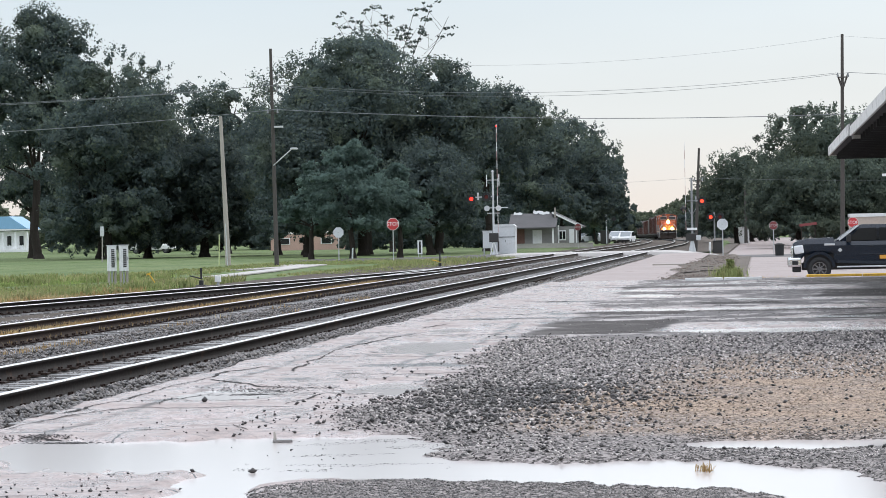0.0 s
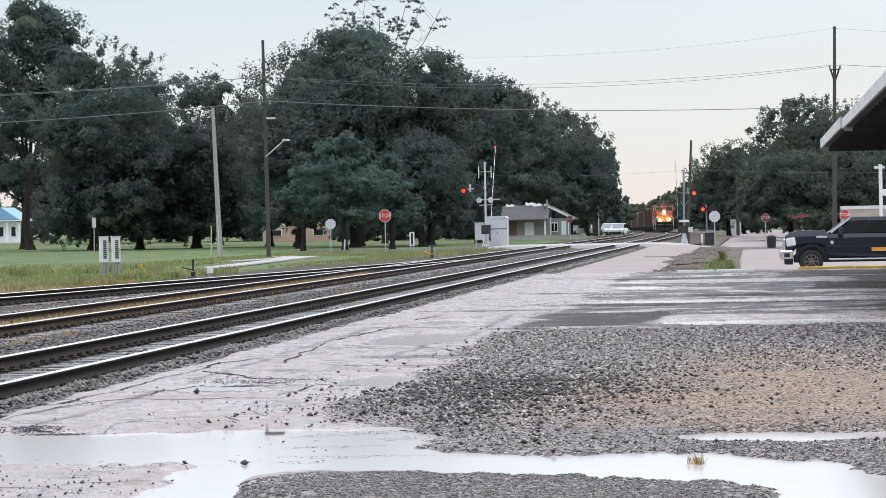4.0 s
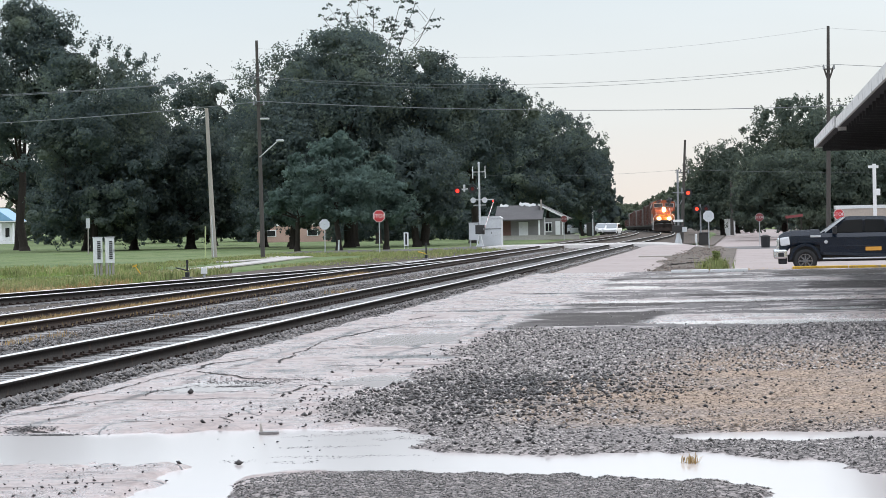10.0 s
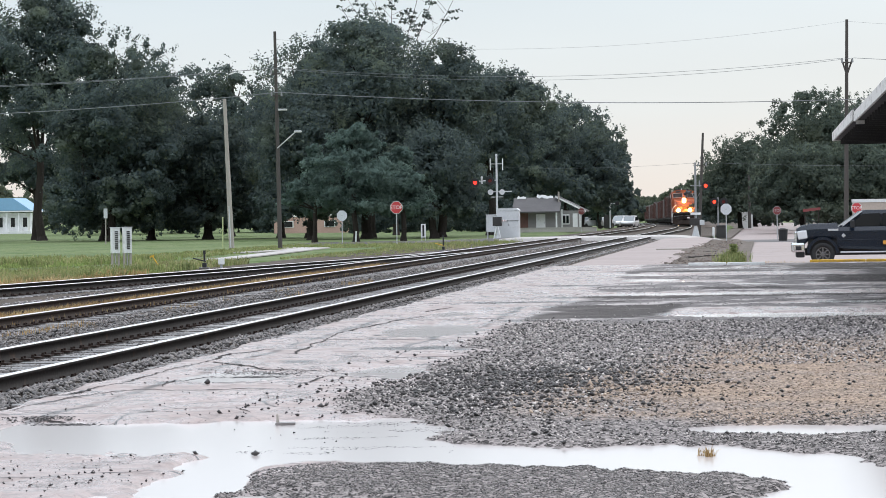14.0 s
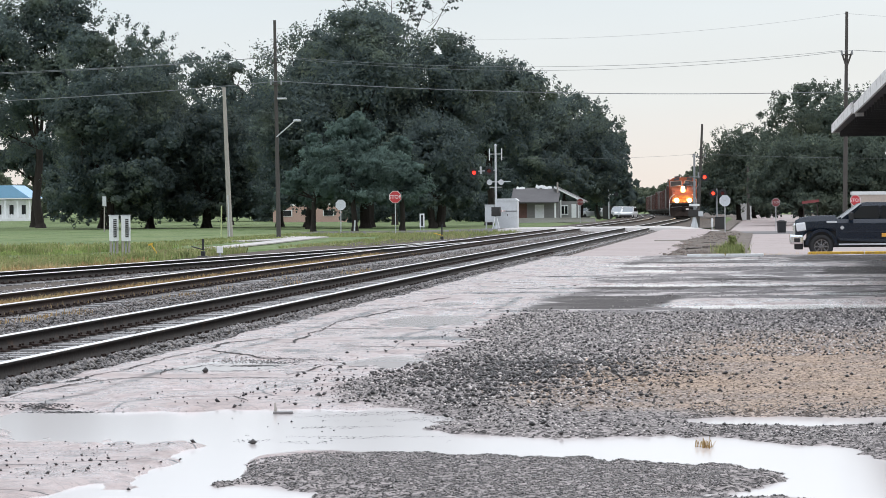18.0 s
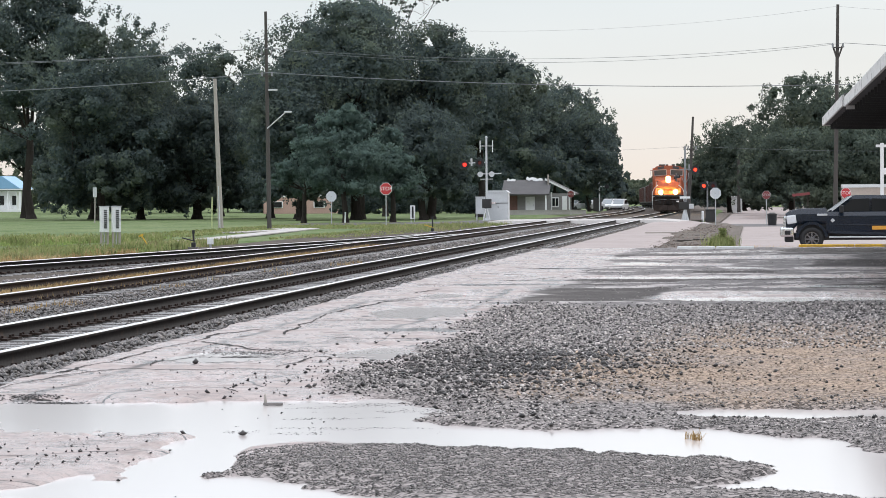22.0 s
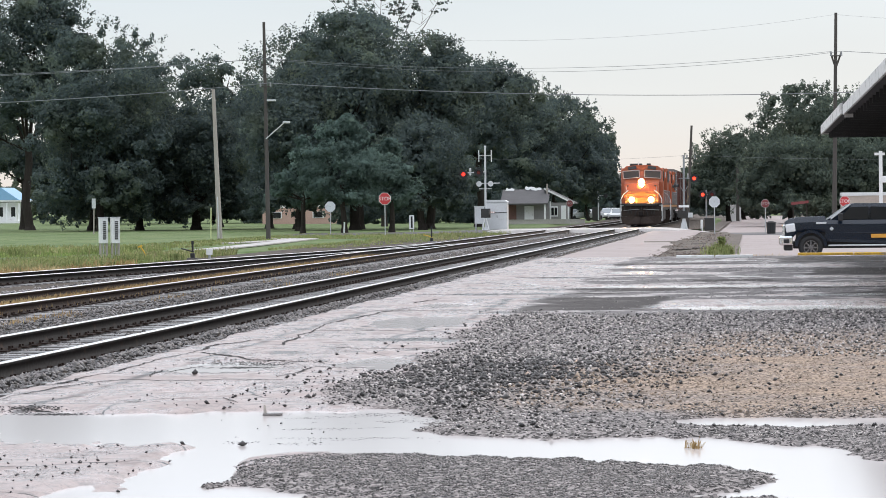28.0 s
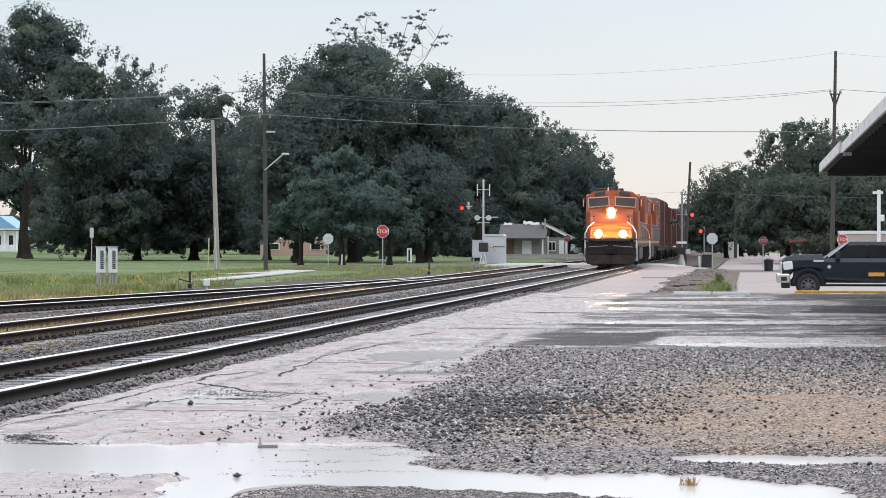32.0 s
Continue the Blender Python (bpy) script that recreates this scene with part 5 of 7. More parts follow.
# ---------------------------------------------------------------- poles and wires
def utility_pole(x, y, h, lean, label, mat="wood_pole", r=0.16, insul=()):
    t = thing("utility_pole", x, y, -0.1, label, "utility pole", "utility poles")
    part("shaft", tube(B(), (0, 0, 0), (lean, 0, h), r, r * 0.6, 14), M[mat], t)
    for k, z in enumerate(insul):
        lx = lean * z / h
        part("bracket", box(B(), 0.50, 0.07, 0.07, (lx + 0.05, -0.1, z)), M["wood_pole"], t)
        for sx in (-0.25, 0.32):
            part("insulator", tube(B(), (lx + sx, -0.1, z), (lx + sx, -0.1, z + 0.24), 0.06, 0.035, 8), M["mast_grey"], t)
    return t


pole_2 = utility_pole(-27.61, 166.7, 12.55, -0.12, "dark wooden utility pole with a street-light arm", r=0.135, insul=(10.1, 8.85))
arm = part("lamp_arm", tube(B(), (-0.06, -0.1, 5.85), (1.0, -0.1, 6.75), 0.035, seg=8), M["steel"], pole_2)
part("luminaire", box(B(), 0.42, 0.20, 0.12, (1.14, -0.1, 6.78), 0.04), M["silver"], arm, "grey street-light head")
part("transformer_bracket", box(B(), 0.5, 0.3, 0.10, (0.28, -0.1, 8.05), 0.02), M["silver"], pole_2)
pole_1 = utility_pole(-32.0, 175.3, 9.1, -0.30, "bleached leaning pole without wires", mat="pale_pole", r=0.17)
part("cable_guard", tube(B(), (-0.02, -0.16, 0), (-0.10, -0.16, 2.6), 0.03, seg=6), M["silver"], pole_1)
pole_3 = utility_pole(-4.68, 215, 7.6, 0.38, "weathered pole behind the crossing signal", r=0.13, insul=(5.2,))
pole_4 = utility_pole(4.56, 165, 12.4, 0.20, "tall dark utility pole with twin insulators", r=0.135, insul=(10.0,))
for sx in (-1, 1):
    part("brace", tube(B(), (0.16, -0.05, 9.3), (0.18 + sx * 0.30, -0.05, 10.2), 0.05, seg=8), M["wood_pole"], pole_4)
pole_5 = utility_pole(-1.55, 330, 6.3, 0.0, "short dark pole beyond the crossing", r=0.2)


def wire(a, b, sag, r, label):
    a, b = Vector(a), Vector(b)
    bm = B()
    pts = [a.lerp(b, i / 24) - Vector((0, 0, sag * 4 * (i / 24) * (1 - i / 24))) for i in range(25)]
    side = (b - a).cross(Vector((0, 0, 1))).normalized()
    up = side.cross(b - a).normalized()
    rows = [[bm.verts.new(p + (side * math.cos(k * 1.2566) + up * math.sin(k * 1.2566)) * r) for k in range(5)] for p in pts]
    for p, q in zip(rows, rows[1:]):
        for k in range(5):
            bm.faces.new((p[k], p[(k + 1) % 5], q[(k + 1) % 5], q[k]))
    return solid("overhead_wire", bm, M["wire"], label, "wire", "overhead wires")


L_ = "thin overhead wire strung between the poles"
wire((-27.4, 166.6, 10.35), (4.5, 164.9, 10.15), 0.74, 0.010, L_)
wire((-27.9, 166.6, 10.35), (5.1, 164.9, 10.15), 0.95, 0.010, L_)
wire((-27.5, 166.6, 8.95), (30, 163.5, 9.0), 1.15, 0.020, "thick sagging overhead cable")
wire((-75, 168, 8.7), (-27.5, 166.6, 8.95), 0.9, 0.022, "thick sagging overhead cable")
wire((-75, 168, 10.0), (-27.4, 166.6, 10.35), 0.6, 0.014, L_)
wire((-75, 168, 10.3), (-27.9, 166.6, 10.35), 0.8, 0.014, L_)
wire((5.1, 164.9, 10.15), (40, 163, 9.8), 0.6, 0.014, L_)
wire((-27.7, 166.7, 12.0), (4.7, 165, 12.2), 1.0, 0.005, L_)
wire((4.7, 165, 12.2), (40, 163, 11.8), 0.8, 0.005, L_)
wire((-24, 246, 5.9), (-4.4, 215, 5.35), 0.3, 0.007, L_)
wire((-4.4, 215, 5.35), (30, 212, 5.3), 0.5, 0.008, L_)

# ---------------------------------------------------------------- depot canopy
t = thing("depot_canopy", 2.2, 0, 0, "depot canopy with peeling white fascia and dark soffit", "canopy", kind="structure")
M["peeling"] = material("peeling_white_paint", (0.72, 0.70, 0.68), 0.7, var=0.12, scale=2, fine=12, bump=0.2, dist=0.006, spots=((0.20, 0.18, 0.165), 0.565, 2.6))
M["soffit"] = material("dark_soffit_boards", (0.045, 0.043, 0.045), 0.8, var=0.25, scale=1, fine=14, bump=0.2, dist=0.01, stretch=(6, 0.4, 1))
M["roofing"] = material("grey_roofing", (0.12, 0.115, 0.11), 0.85, var=0.25, scale=1, fine=12, bump=0.3)
for y0, y1, dx, z, fh in ((40.3, 71.5, 0.03, 3.80, 0.24), (71.6, 92.0, -0.02, 3.82, 0.27)):
    k = 0
    y = y0
    while y < y1 - 0.01:
        e_ = min(y + 3.0, y1)
        part("fascia_board", box(B(), 0.05, e_ - y - 0.012, fh, (dx, (y + e_) / 2, z + fh / 2), 0.006), M["peeling"], t)
        y = e_
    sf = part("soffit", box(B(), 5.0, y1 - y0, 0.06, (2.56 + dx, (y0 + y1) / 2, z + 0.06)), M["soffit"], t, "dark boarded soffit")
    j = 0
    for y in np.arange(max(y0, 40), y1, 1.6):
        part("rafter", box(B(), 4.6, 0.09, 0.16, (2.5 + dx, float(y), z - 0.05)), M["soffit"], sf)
    part("roof", box(B(), 5.1, y1 - y0 + 0.1, 0.10, (2.58 + dx, (y0 + y1) / 2, z + fh - 0.035), rot=(0, 0.6, 0)), M["roofing"], t)
part("end_fascia", box(B(), 5.0, 0.05, 0.27, (2.5, 92.03, 3.955)), M["peeling"], t)
part("end_return", box(B(), 0.42, 0.05, 0.16, (0.26, 71.56, 3.82)), M["peeling"], t)
w = thing("wall_depot", 7.5, 65, 0, "plain brick-coloured wall of the depot", "wall", kind="structure")
part("wall", box(B(), 0.3, 52, 4.0, (0, 0, 1.9)), material("depot_wall", (0.30, 0.20, 0.16), 0.8, var=0.2), w)

# ---------------------------------------------------------------- kerbs
t = thing("yellow_kerb", 1.45, 95.2, -0.26, "long yellow-painted kerb in front of the truck", "kerb", kind="structure")
for k in range(6):
    part("kerb_stone", box(B(), 1.78, 0.22, 0.36, (0.9 + 1.8 * k, 0, 0.18), 0.03), M["yellow"], t)
t = thing("white_kerb", -2.35, 91.2, 0.0, "low whitewashed kerb at the pavement's end", "kerb", kind="structure")
for k in range(2):
    part("kerb_stone", box(B(), 1.16, 0.26, 0.10, (0.6 + 1.2 * k, 0, 0.07), 0.02), M["white"], t)


# ---------------------------------------------------------------- trees
def crown_mesh(name, lobes, count, leaf, mat, seed, hollow=0.65, core=1.0, thin=0.0, low=0.0):
    """Leaf sprays on the shells of many small clumps that make up each lobe, with loose sprigs round the outside.
    lobes: x, y, z, rx, ry, rz; thin: how much of the crown is open to the sky; low: how much more so in its lower half."""
    rg = np.random.default_rng(seed)
    vol = np.array([l[3] * l[5] for l in lobes]) ** 0.9
    pts, nrm, siz = [], [], []

    def directions(k):
        d = rg.normal(0, 1, (k, 3))
        return d / np.linalg.norm(d, axis=1)[:, None]

    for lobe, share in zip(lobes, vol / vol.sum()):
        c, r = np.array(lobe[:3]), np.array(lobe[3:])
        k = int(count * share)
        subs = max(10, int(64 * share * len(lobes) ** 0.5))
        d = directions(subs)
        sc = c + d * r * rg.uniform(0.45, 1.06, (subs, 1))
        sr = rg.uniform(0.13, 0.36, subs) * min(r[0], r[2])
        pick = rg.choice(subs, k, p=sr ** 2 / (sr ** 2).sum())
        e = directions(k)
        rad = sr[pick] * np.where(rg.uniform(0, 1, k) < hollow, rg.uniform(0.78, 1.10, k) + rg.exponential(0.07, k), rg.uniform(0.2, 0.9, k))
        pts.append(sc[pick] + e * rad[:, None] * np.array([1, 1, 0.8]))
        nrm.append(e + 0.45 * d[pick])
        siz.append(np.ones(k))
        q = int(k * 0.12 * core)
        e = directions(q)
        pts.append(c + e * r * (rg.uniform(0, 1, (q, 1)) ** 0.4) * 0.64)
        nrm.append(e)
        siz.append(np.full(q, 1.35))
        if core and r[0] > 1.2:
            # loose sprigs that stand out of the crown
            tw = max(8, int(80 * share * len(lobes) ** 0.5))
            d = directions(tw)
            d[:, 2] = np.abs(d[:, 2]) * np.where(rg.uniform(0, 1, tw) < 0.75, 1, -1)
            tc = c + d * r * rg.uniform(0.98, 1.16, (tw, 1))
            per = 26
            e = directions(tw * per)
            tr = np.repeat(rg.uniform(0.18, 0.48, tw), per)[:, None]
            pts.append(np.repeat(tc, per, 0) + e * tr * rg.uniform(0.3, 1.1, (tw * per, 1)) + np.repeat(d, per, 0) * tr * rg.uniform(-0.8, 0.8, (tw * per, 1)))
            nrm.append(e)
            siz.append(np.full(tw * per, 0.85))
    p, e, siz = np.concatenate(pts), np.concatenate(nrm), np.concatenate(siz)
    keep = p[:, 2] > 0.02
    if thin:
        gap = fnoise(p[:, 0] * 0.85 + 40.0, p[:, 2] * 0.95 + 0.08 * p[:, 1], seed, 4)
        gap = gap - low * (p[:, 2] - p[:, 2].mean()) / (p[:, 2].max() - p[:, 2].min())
        keep &= gap < np.quantile(gap, 1 - thin)
    p, e, siz = p[keep], e[keep], siz[keep]
    n = len(p)
    # a leaf spray: a ragged triangle that lies in the face of its clump
    nz = e / np.linalg.norm(e, axis=1)[:, None] + rg.normal(0, 0.36, (n, 3)) + np.array([0, 0, 0.12])
    nz /= np.linalg.norm(nz, axis=1)[:, None]
    a = np.cross(nz, rg.normal(0, 1, (n, 3)))
    a /= np.linalg.norm(a, axis=1)[:, None]
    b = np.cross(nz, a)
    s = (leaf * siz * rg.uniform(0.5, 1.35, n))[:, None]
    lift = nz * s * 0.35
    v = np.stack([p - a * s, p + a * s * rg.uniform(0.3, 1, (n, 1)) - b * s * 0.75, p + a * s * rg.uniform(0.2, 1, (n, 1)) + b * s * 0.75 + lift], 1)
    f = np.array([(0, 1, 2)])[None] + 3 * np.arange(n)[:, None, None]
    return mesh_np(name, v.reshape(-1, 3), f.reshape(-1, 3), mat)


def limb(bm, a, b, r0, r1, rg, seg=7):
    """A limb in four bent pieces."""
    a, b = np.array(a, float), np.array(b, float)
    pts = [a + (b - a) * t + rg.normal(0, 0.02, 3) * np.linalg.norm(b - a) * (0 < t < 1) for t in (0, 0.3, 0.65, 1)]
    rr = [r0 + (r1 - r0) * t for t in (0, 0.3, 0.65, 1)]
    for i in range(3):
        tube(bm, pts[i], pts[i + 1], rr[i], rr[i + 1], seg)


def tree(x, y, top, hw, base, count, leaf, mat, seed, label, trunk=0.45, group="trees along the line", lobes=None, spread=1.0, hollow=0.65, name="oak_tree", thin=0.0, low=0.0):
    """A tree: tapered trunk with limbs, and a crown from base to top, about hw wide to each side."""
    rg = np.random.default_rng(seed)
    hw, count, leaf, base = hw * 1.22, int(count * (4.9 if y < 370 else 2.4)), leaf * (0.51 if y < 370 else 0.78), 0.5 * base if base < 5 else base
    t = thing(name, x, y, float(ground_z(np.float64(x), np.float64(y))) - 0.04, label, "tree", group)
    mid = (base + top) / 2
    hz = (top - base) / 2
    if lobes is None:
        lobes = [(0, 0, mid + hz * 0.15, hw * 0.80, hw * 0.8, hz * 0.80)]
        for k in range(5):
            a = 2 * math.pi * k / 5 + rg.uniform(-0.4, 0.4)
            z = mid + hz * rg.uniform(-0.65, 0.45)
            w = 1 - 0.45 * max(0, (z - mid) / hz)
            lobes.append((math.cos(a) * hw * 0.55 * w, math.sin(a) * hw * 0.5, z, hw * rg.uniform(0.38, 0.52), hw * 0.5, hz * rg.uniform(0.32, 0.5)))
        lobes.append((rg.uniform(-0.2, 0.2) * hw, 0, top - hz * 0.32, hw * 0.42, hw * 0.4, hz * 0.30))
        if base < 5 and hw > 4:
            # low boughs all round
            for k in range(8):
                a = 2 * math.pi * k / 8 + rg.uniform(-0.3, 0.3)
                lobes.append((math.cos(a) * hw * 0.66, math.sin(a) * hw * 0.6, base + hz * rg.uniform(0.22, 0.42), hw * rg.uniform(0.26, 0.36), hw * 0.34, hz * rg.uniform(0.16, 0.24)))
    bm = B()
    bare = spread < 1
    fork = top * 0.58 if bare else base + (top - base) * 0.22
    trunk = trunk * 0.72
    limb(bm, (0, 0, 0), (rg.uniform(-0.3, 0.3), 0, fork), trunk, trunk * 0.72, rg, 10)
    tube(bm, (0, 0, -0.1), (0, 0, 0.5), trunk * 1.5, trunk * 0.98, 10)
    part("trunk", bm, M["bark"], t)
    for a_, b_, r0, r1 in (boughs if bare else ()):
        bm = B()
        limb(bm, a_, b_, r0, r1, rg, 5)
        part("limb", bm, M["bark"], t)
    for lb in () if bare else lobes[:7]:
        bm = B()
        limb(bm, np.array((0, 0, fork * 0.8)), lb[:3], trunk * 0.45, trunk * 0.10, rg)
        for k in range(3):
            q = np.array(lb[:3]) + rg.normal(0, 0.28, 3) * np.array(lb[3:])
            limb(bm, np.array(lb[:3]) * 0.75 + np.array((0, 0, fork * 0.2)), q, trunk * 0.16, 0.03, rg, 5)
        part("limb", bm, M["bark"], t)
    c = new("crown", crown_mesh("crown", lobes, count, leaf, M[mat], seed + 100, hollow, 0.0 if hollow < 0.6 else 1.0, thin, low))
    c.parent = t
    return t


def layers(hw, base, top, seed):
    """Flat drooping boughs in tiers, for a cypress."""
    rg = np.random.default_rng(seed)
    out = []
    for k in range(26):
        u = (k + rg.uniform(0, 1)) / 26
        w = hw * (1 - 0.72 * u ** 1.6)
        a = rg.uniform(0, 2 * math.pi)
        q = w * rg.uniform(0.25, 0.8)
        out.append((math.cos(a) * q, math.sin(a) * q, base + (top - base) * (0.06 + 0.9 * u), w * rg.uniform(0.26, 0.48) + 0.25, w * 0.4 + 0.2, rg.uniform(0.35, 0.62)))
    return out


OAK = "tall dark live oak with a dense uneven crown"
#     x,    y,  top,  half, base, leaves, leaf
tree(-69.8, 280, 24.0, 6.2, 5.6, 15000, 0.30, "oak", 1, "tall oak with a broken crown and gaps of sky", 0.6, thin=0.30, low=0.45)
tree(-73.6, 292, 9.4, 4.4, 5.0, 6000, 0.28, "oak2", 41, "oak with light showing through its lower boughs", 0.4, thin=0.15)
tree(-83.0, 300, 22.0, 5.6, 6.4, 8000, 0.34, "oak", 2, OAK, 0.6, thin=0.30, low=0.45)
tree(-57.2, 255, 18.6, 5.2, 1.0, 14000, 0.28, "oak", 3, OAK, thin=0.07, trunk=0.55)
tree(-55.4, 263, 18.2, 3.6, 1.2, 8000, 0.28, "oak", 40, OAK, thin=0.07, trunk=0.5)
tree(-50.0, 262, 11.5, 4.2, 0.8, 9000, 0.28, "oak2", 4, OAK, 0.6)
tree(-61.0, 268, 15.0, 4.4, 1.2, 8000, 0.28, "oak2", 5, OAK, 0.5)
tree(-55.6, 305, 18.4, 6.4, 3.5, 13000, 0.30, "oak", 6, "thin-crowned oak with sky showing through", 0.4, hollow=0.62, thin=0.42)
tree(-44.6, 270, 14.0, 4.2, 2.4, 8000, 0.28, "oak2", 7, OAK, 0.5)
tree(-40.1, 258, 17.7, 4.8, 2.6, 10000, 0.28, "oak", 8, OAK, thin=0.07, trunk=0.5)
tree(-32.5, 240, 18.4, 6.0, 2.4, 15000, 0.26, "oak", 9, OAK, thin=0.07, trunk=0.6)
tree(-36.5, 236, 12.0, 4.2, 2.4, 8000, 0.26, "oak2", 10, OAK, 0.45)
rg_ = np.random.default_rng(5)
boughs, sparse = [], []
for k in range(7):
    lean = radians(-30 + 10.5 * k + rg_.uniform(-3, 3))
    ln = rg_.uniform(8.6, 10.6)
    a = np.array((0.0, 0.0, 13.4 + 0.15 * k))
    b = a + np.array((math.sin(lean) * ln * 1.05, rg_.uniform(-2, 2), math.cos(lean) * ln))
    boughs.append((a, b, 0.06, 0.020))
    for j in range(8):
        c0 = a + (b - a) * rg_.uniform(0.58, 1.0)
        c1 = c0 + np.array((rg_.uniform(-1.5, 1.5) + 0.5 * math.sin(lean), rg_.uniform(-1, 1), rg_.uniform(-0.3, 1.7)))
        boughs.append((c0, c1, 0.018, 0.010))
        for i in range(2):
            d1 = c1 + np.array((rg_.uniform(-0.7, 0.7), rg_.uniform(-0.5, 0.5), rg_.uniform(-0.3, 0.5)))
            boughs.append((c1, d1, 0.010, 0.006))
            if rg_.uniform() < 0.95:
                sparse.append((*d1, rg_.uniform(0.22, 0.48), 0.3, rg_.uniform(0.10, 0.20)))
tree(-35.7, 285, 24.8, 5.4, 15.5, 900, 0.20, "oak", 11, "bare-topped tree with sparse twigs of leaves", 0.4, hollow=0.4, lobes=sparse, spread=0.5)
tree(-33.6, 252, 19.0, 3.0, 8.0, 6000, 0.26, "oak", 42, OAK, thin=0.08, trunk=0.4)
tree(-27.0, 246, 16.4, 4.9, 2.4, 12000, 0.26, "oak", 12, OAK, thin=0.07, trunk=0.55)
tree(-24.6, 265, 15.3, 4.9, 5.2, 11000, 0.27, "oak", 13, OAK, thin=0.07, trunk=0.5)
tree(-26.0, 232, 9.0, 3.4, 1.9, 7000, 0.25, "oak2", 14, OAK, 0.45)
tree(-25.2, 318, 16.2, 6.0, 4.8, 12000, 0.30, "oak", 15, OAK, thin=0.15, trunk=0.5)
tree(-22.6, 340, 15.2, 5.2, 4.6, 9000, 0.30, "oak", 24, OAK, thin=0.15, trunk=0.5)
tree(-21.3, 345, 14.4, 5.2, 4.6, 8000, 0.32, "oak", 16, OAK, thin=0.15, trunk=0.5)
tree(-20.3, 385, 12.9, 2.7, 2.4, 6000, 0.34, "oak", 17, OAK, 0.45)
tree(-23.5, 440, 10.4, 2.9, 2.0, 4000, 0.36, "oak", 18, OAK, 0.4)
tree(-20.6, 372, 6.5, 2.6, 1.6, 3000, 0.30, "cypress", 19, "light green small tree before the oaks", 0.25)
tree(-28.8, 207, 8.5, 2.9, 4.2, 9000, 0.20, "cypress", 20, "grey-green bushy tree with drooping boughs", 0.30, lobes=layers(4.2, 2.0, 8.7, 1), hollow=0.62)
tree(-32.1, 209, 6.8, 1.4, 4.0, 4500, 0.20, "cypress", 21, "grey-green bushy tree with drooping boughs", 0.26, lobes=layers(2.3, 1.9, 7.0, 2), hollow=0.62)
tree(-25.9, 211, 6.5, 1.5, 4.0, 5000, 0.20, "cypress", 22, "grey-green bushy tree with drooping boughs", 0.28, lobes=layers(2.3, 1.9, 6.8, 3), hollow=0.62)
R_ = "broad mossy live oak hanging over the street"
tree(6.3, 300, 14.3, 7.4, 2.6, 17000, 0.30, "oak_right", 30, R_, 0.5, "trees over the street", thin=0.16)
tree(-2.6, 335, 10.6, 4.4, 2.4, 7000, 0.30, "oak_right", 31, R_, 0.4, "trees over the street")
tree(12.5, 318, 14.4, 5.5, 2.4, 9000, 0.30, "oak_right", 32, R_, 0.5, "trees over the street", thin=0.16)
tree(3.4, 262, 8.0, 4.4, 2.0, 8000, 0.27, "oak_right", 33, R_, 0.4, "trees over the street")
tree(9.5, 265, 8.6, 4.8, 2.2, 8000, 0.27, "oak_right", 34, R_, 0.45, "trees over the street")
tree(-1.0, 390, 8.6, 4.0, 2.2, 4000, 0.34, "oak_right", 35, R_, 0.4, "trees over the street")
F_ = "distant tree behind the bend, its leaves paled for haze"
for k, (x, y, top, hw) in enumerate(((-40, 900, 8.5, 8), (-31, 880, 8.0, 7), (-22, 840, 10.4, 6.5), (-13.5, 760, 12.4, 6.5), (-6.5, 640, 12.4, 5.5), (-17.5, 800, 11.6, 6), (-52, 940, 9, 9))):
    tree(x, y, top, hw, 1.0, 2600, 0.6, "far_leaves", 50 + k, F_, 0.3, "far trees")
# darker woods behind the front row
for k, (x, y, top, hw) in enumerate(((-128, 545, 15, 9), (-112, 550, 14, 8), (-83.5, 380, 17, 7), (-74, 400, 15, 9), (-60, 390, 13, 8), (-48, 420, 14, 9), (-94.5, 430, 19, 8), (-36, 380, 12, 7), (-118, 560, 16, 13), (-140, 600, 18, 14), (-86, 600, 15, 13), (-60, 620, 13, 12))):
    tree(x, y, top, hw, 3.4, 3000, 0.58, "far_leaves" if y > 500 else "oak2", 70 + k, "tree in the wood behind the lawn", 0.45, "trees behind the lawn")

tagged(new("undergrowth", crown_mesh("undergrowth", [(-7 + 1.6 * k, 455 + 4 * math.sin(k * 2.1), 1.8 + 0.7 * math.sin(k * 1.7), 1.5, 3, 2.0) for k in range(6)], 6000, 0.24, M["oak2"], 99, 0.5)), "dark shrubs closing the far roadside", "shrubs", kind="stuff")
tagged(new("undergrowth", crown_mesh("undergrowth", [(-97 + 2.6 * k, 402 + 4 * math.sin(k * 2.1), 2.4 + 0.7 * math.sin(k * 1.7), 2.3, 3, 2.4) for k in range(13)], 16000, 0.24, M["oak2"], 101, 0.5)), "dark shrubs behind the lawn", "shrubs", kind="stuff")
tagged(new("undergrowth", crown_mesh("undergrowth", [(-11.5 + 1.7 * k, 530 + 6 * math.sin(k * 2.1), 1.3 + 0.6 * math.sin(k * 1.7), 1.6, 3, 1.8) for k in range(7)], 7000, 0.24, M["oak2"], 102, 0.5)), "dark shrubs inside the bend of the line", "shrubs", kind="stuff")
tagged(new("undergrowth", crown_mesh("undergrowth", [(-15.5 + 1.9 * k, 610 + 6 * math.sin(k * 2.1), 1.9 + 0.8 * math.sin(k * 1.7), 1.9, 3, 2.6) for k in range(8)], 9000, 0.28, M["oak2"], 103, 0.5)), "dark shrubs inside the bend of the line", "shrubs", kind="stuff")
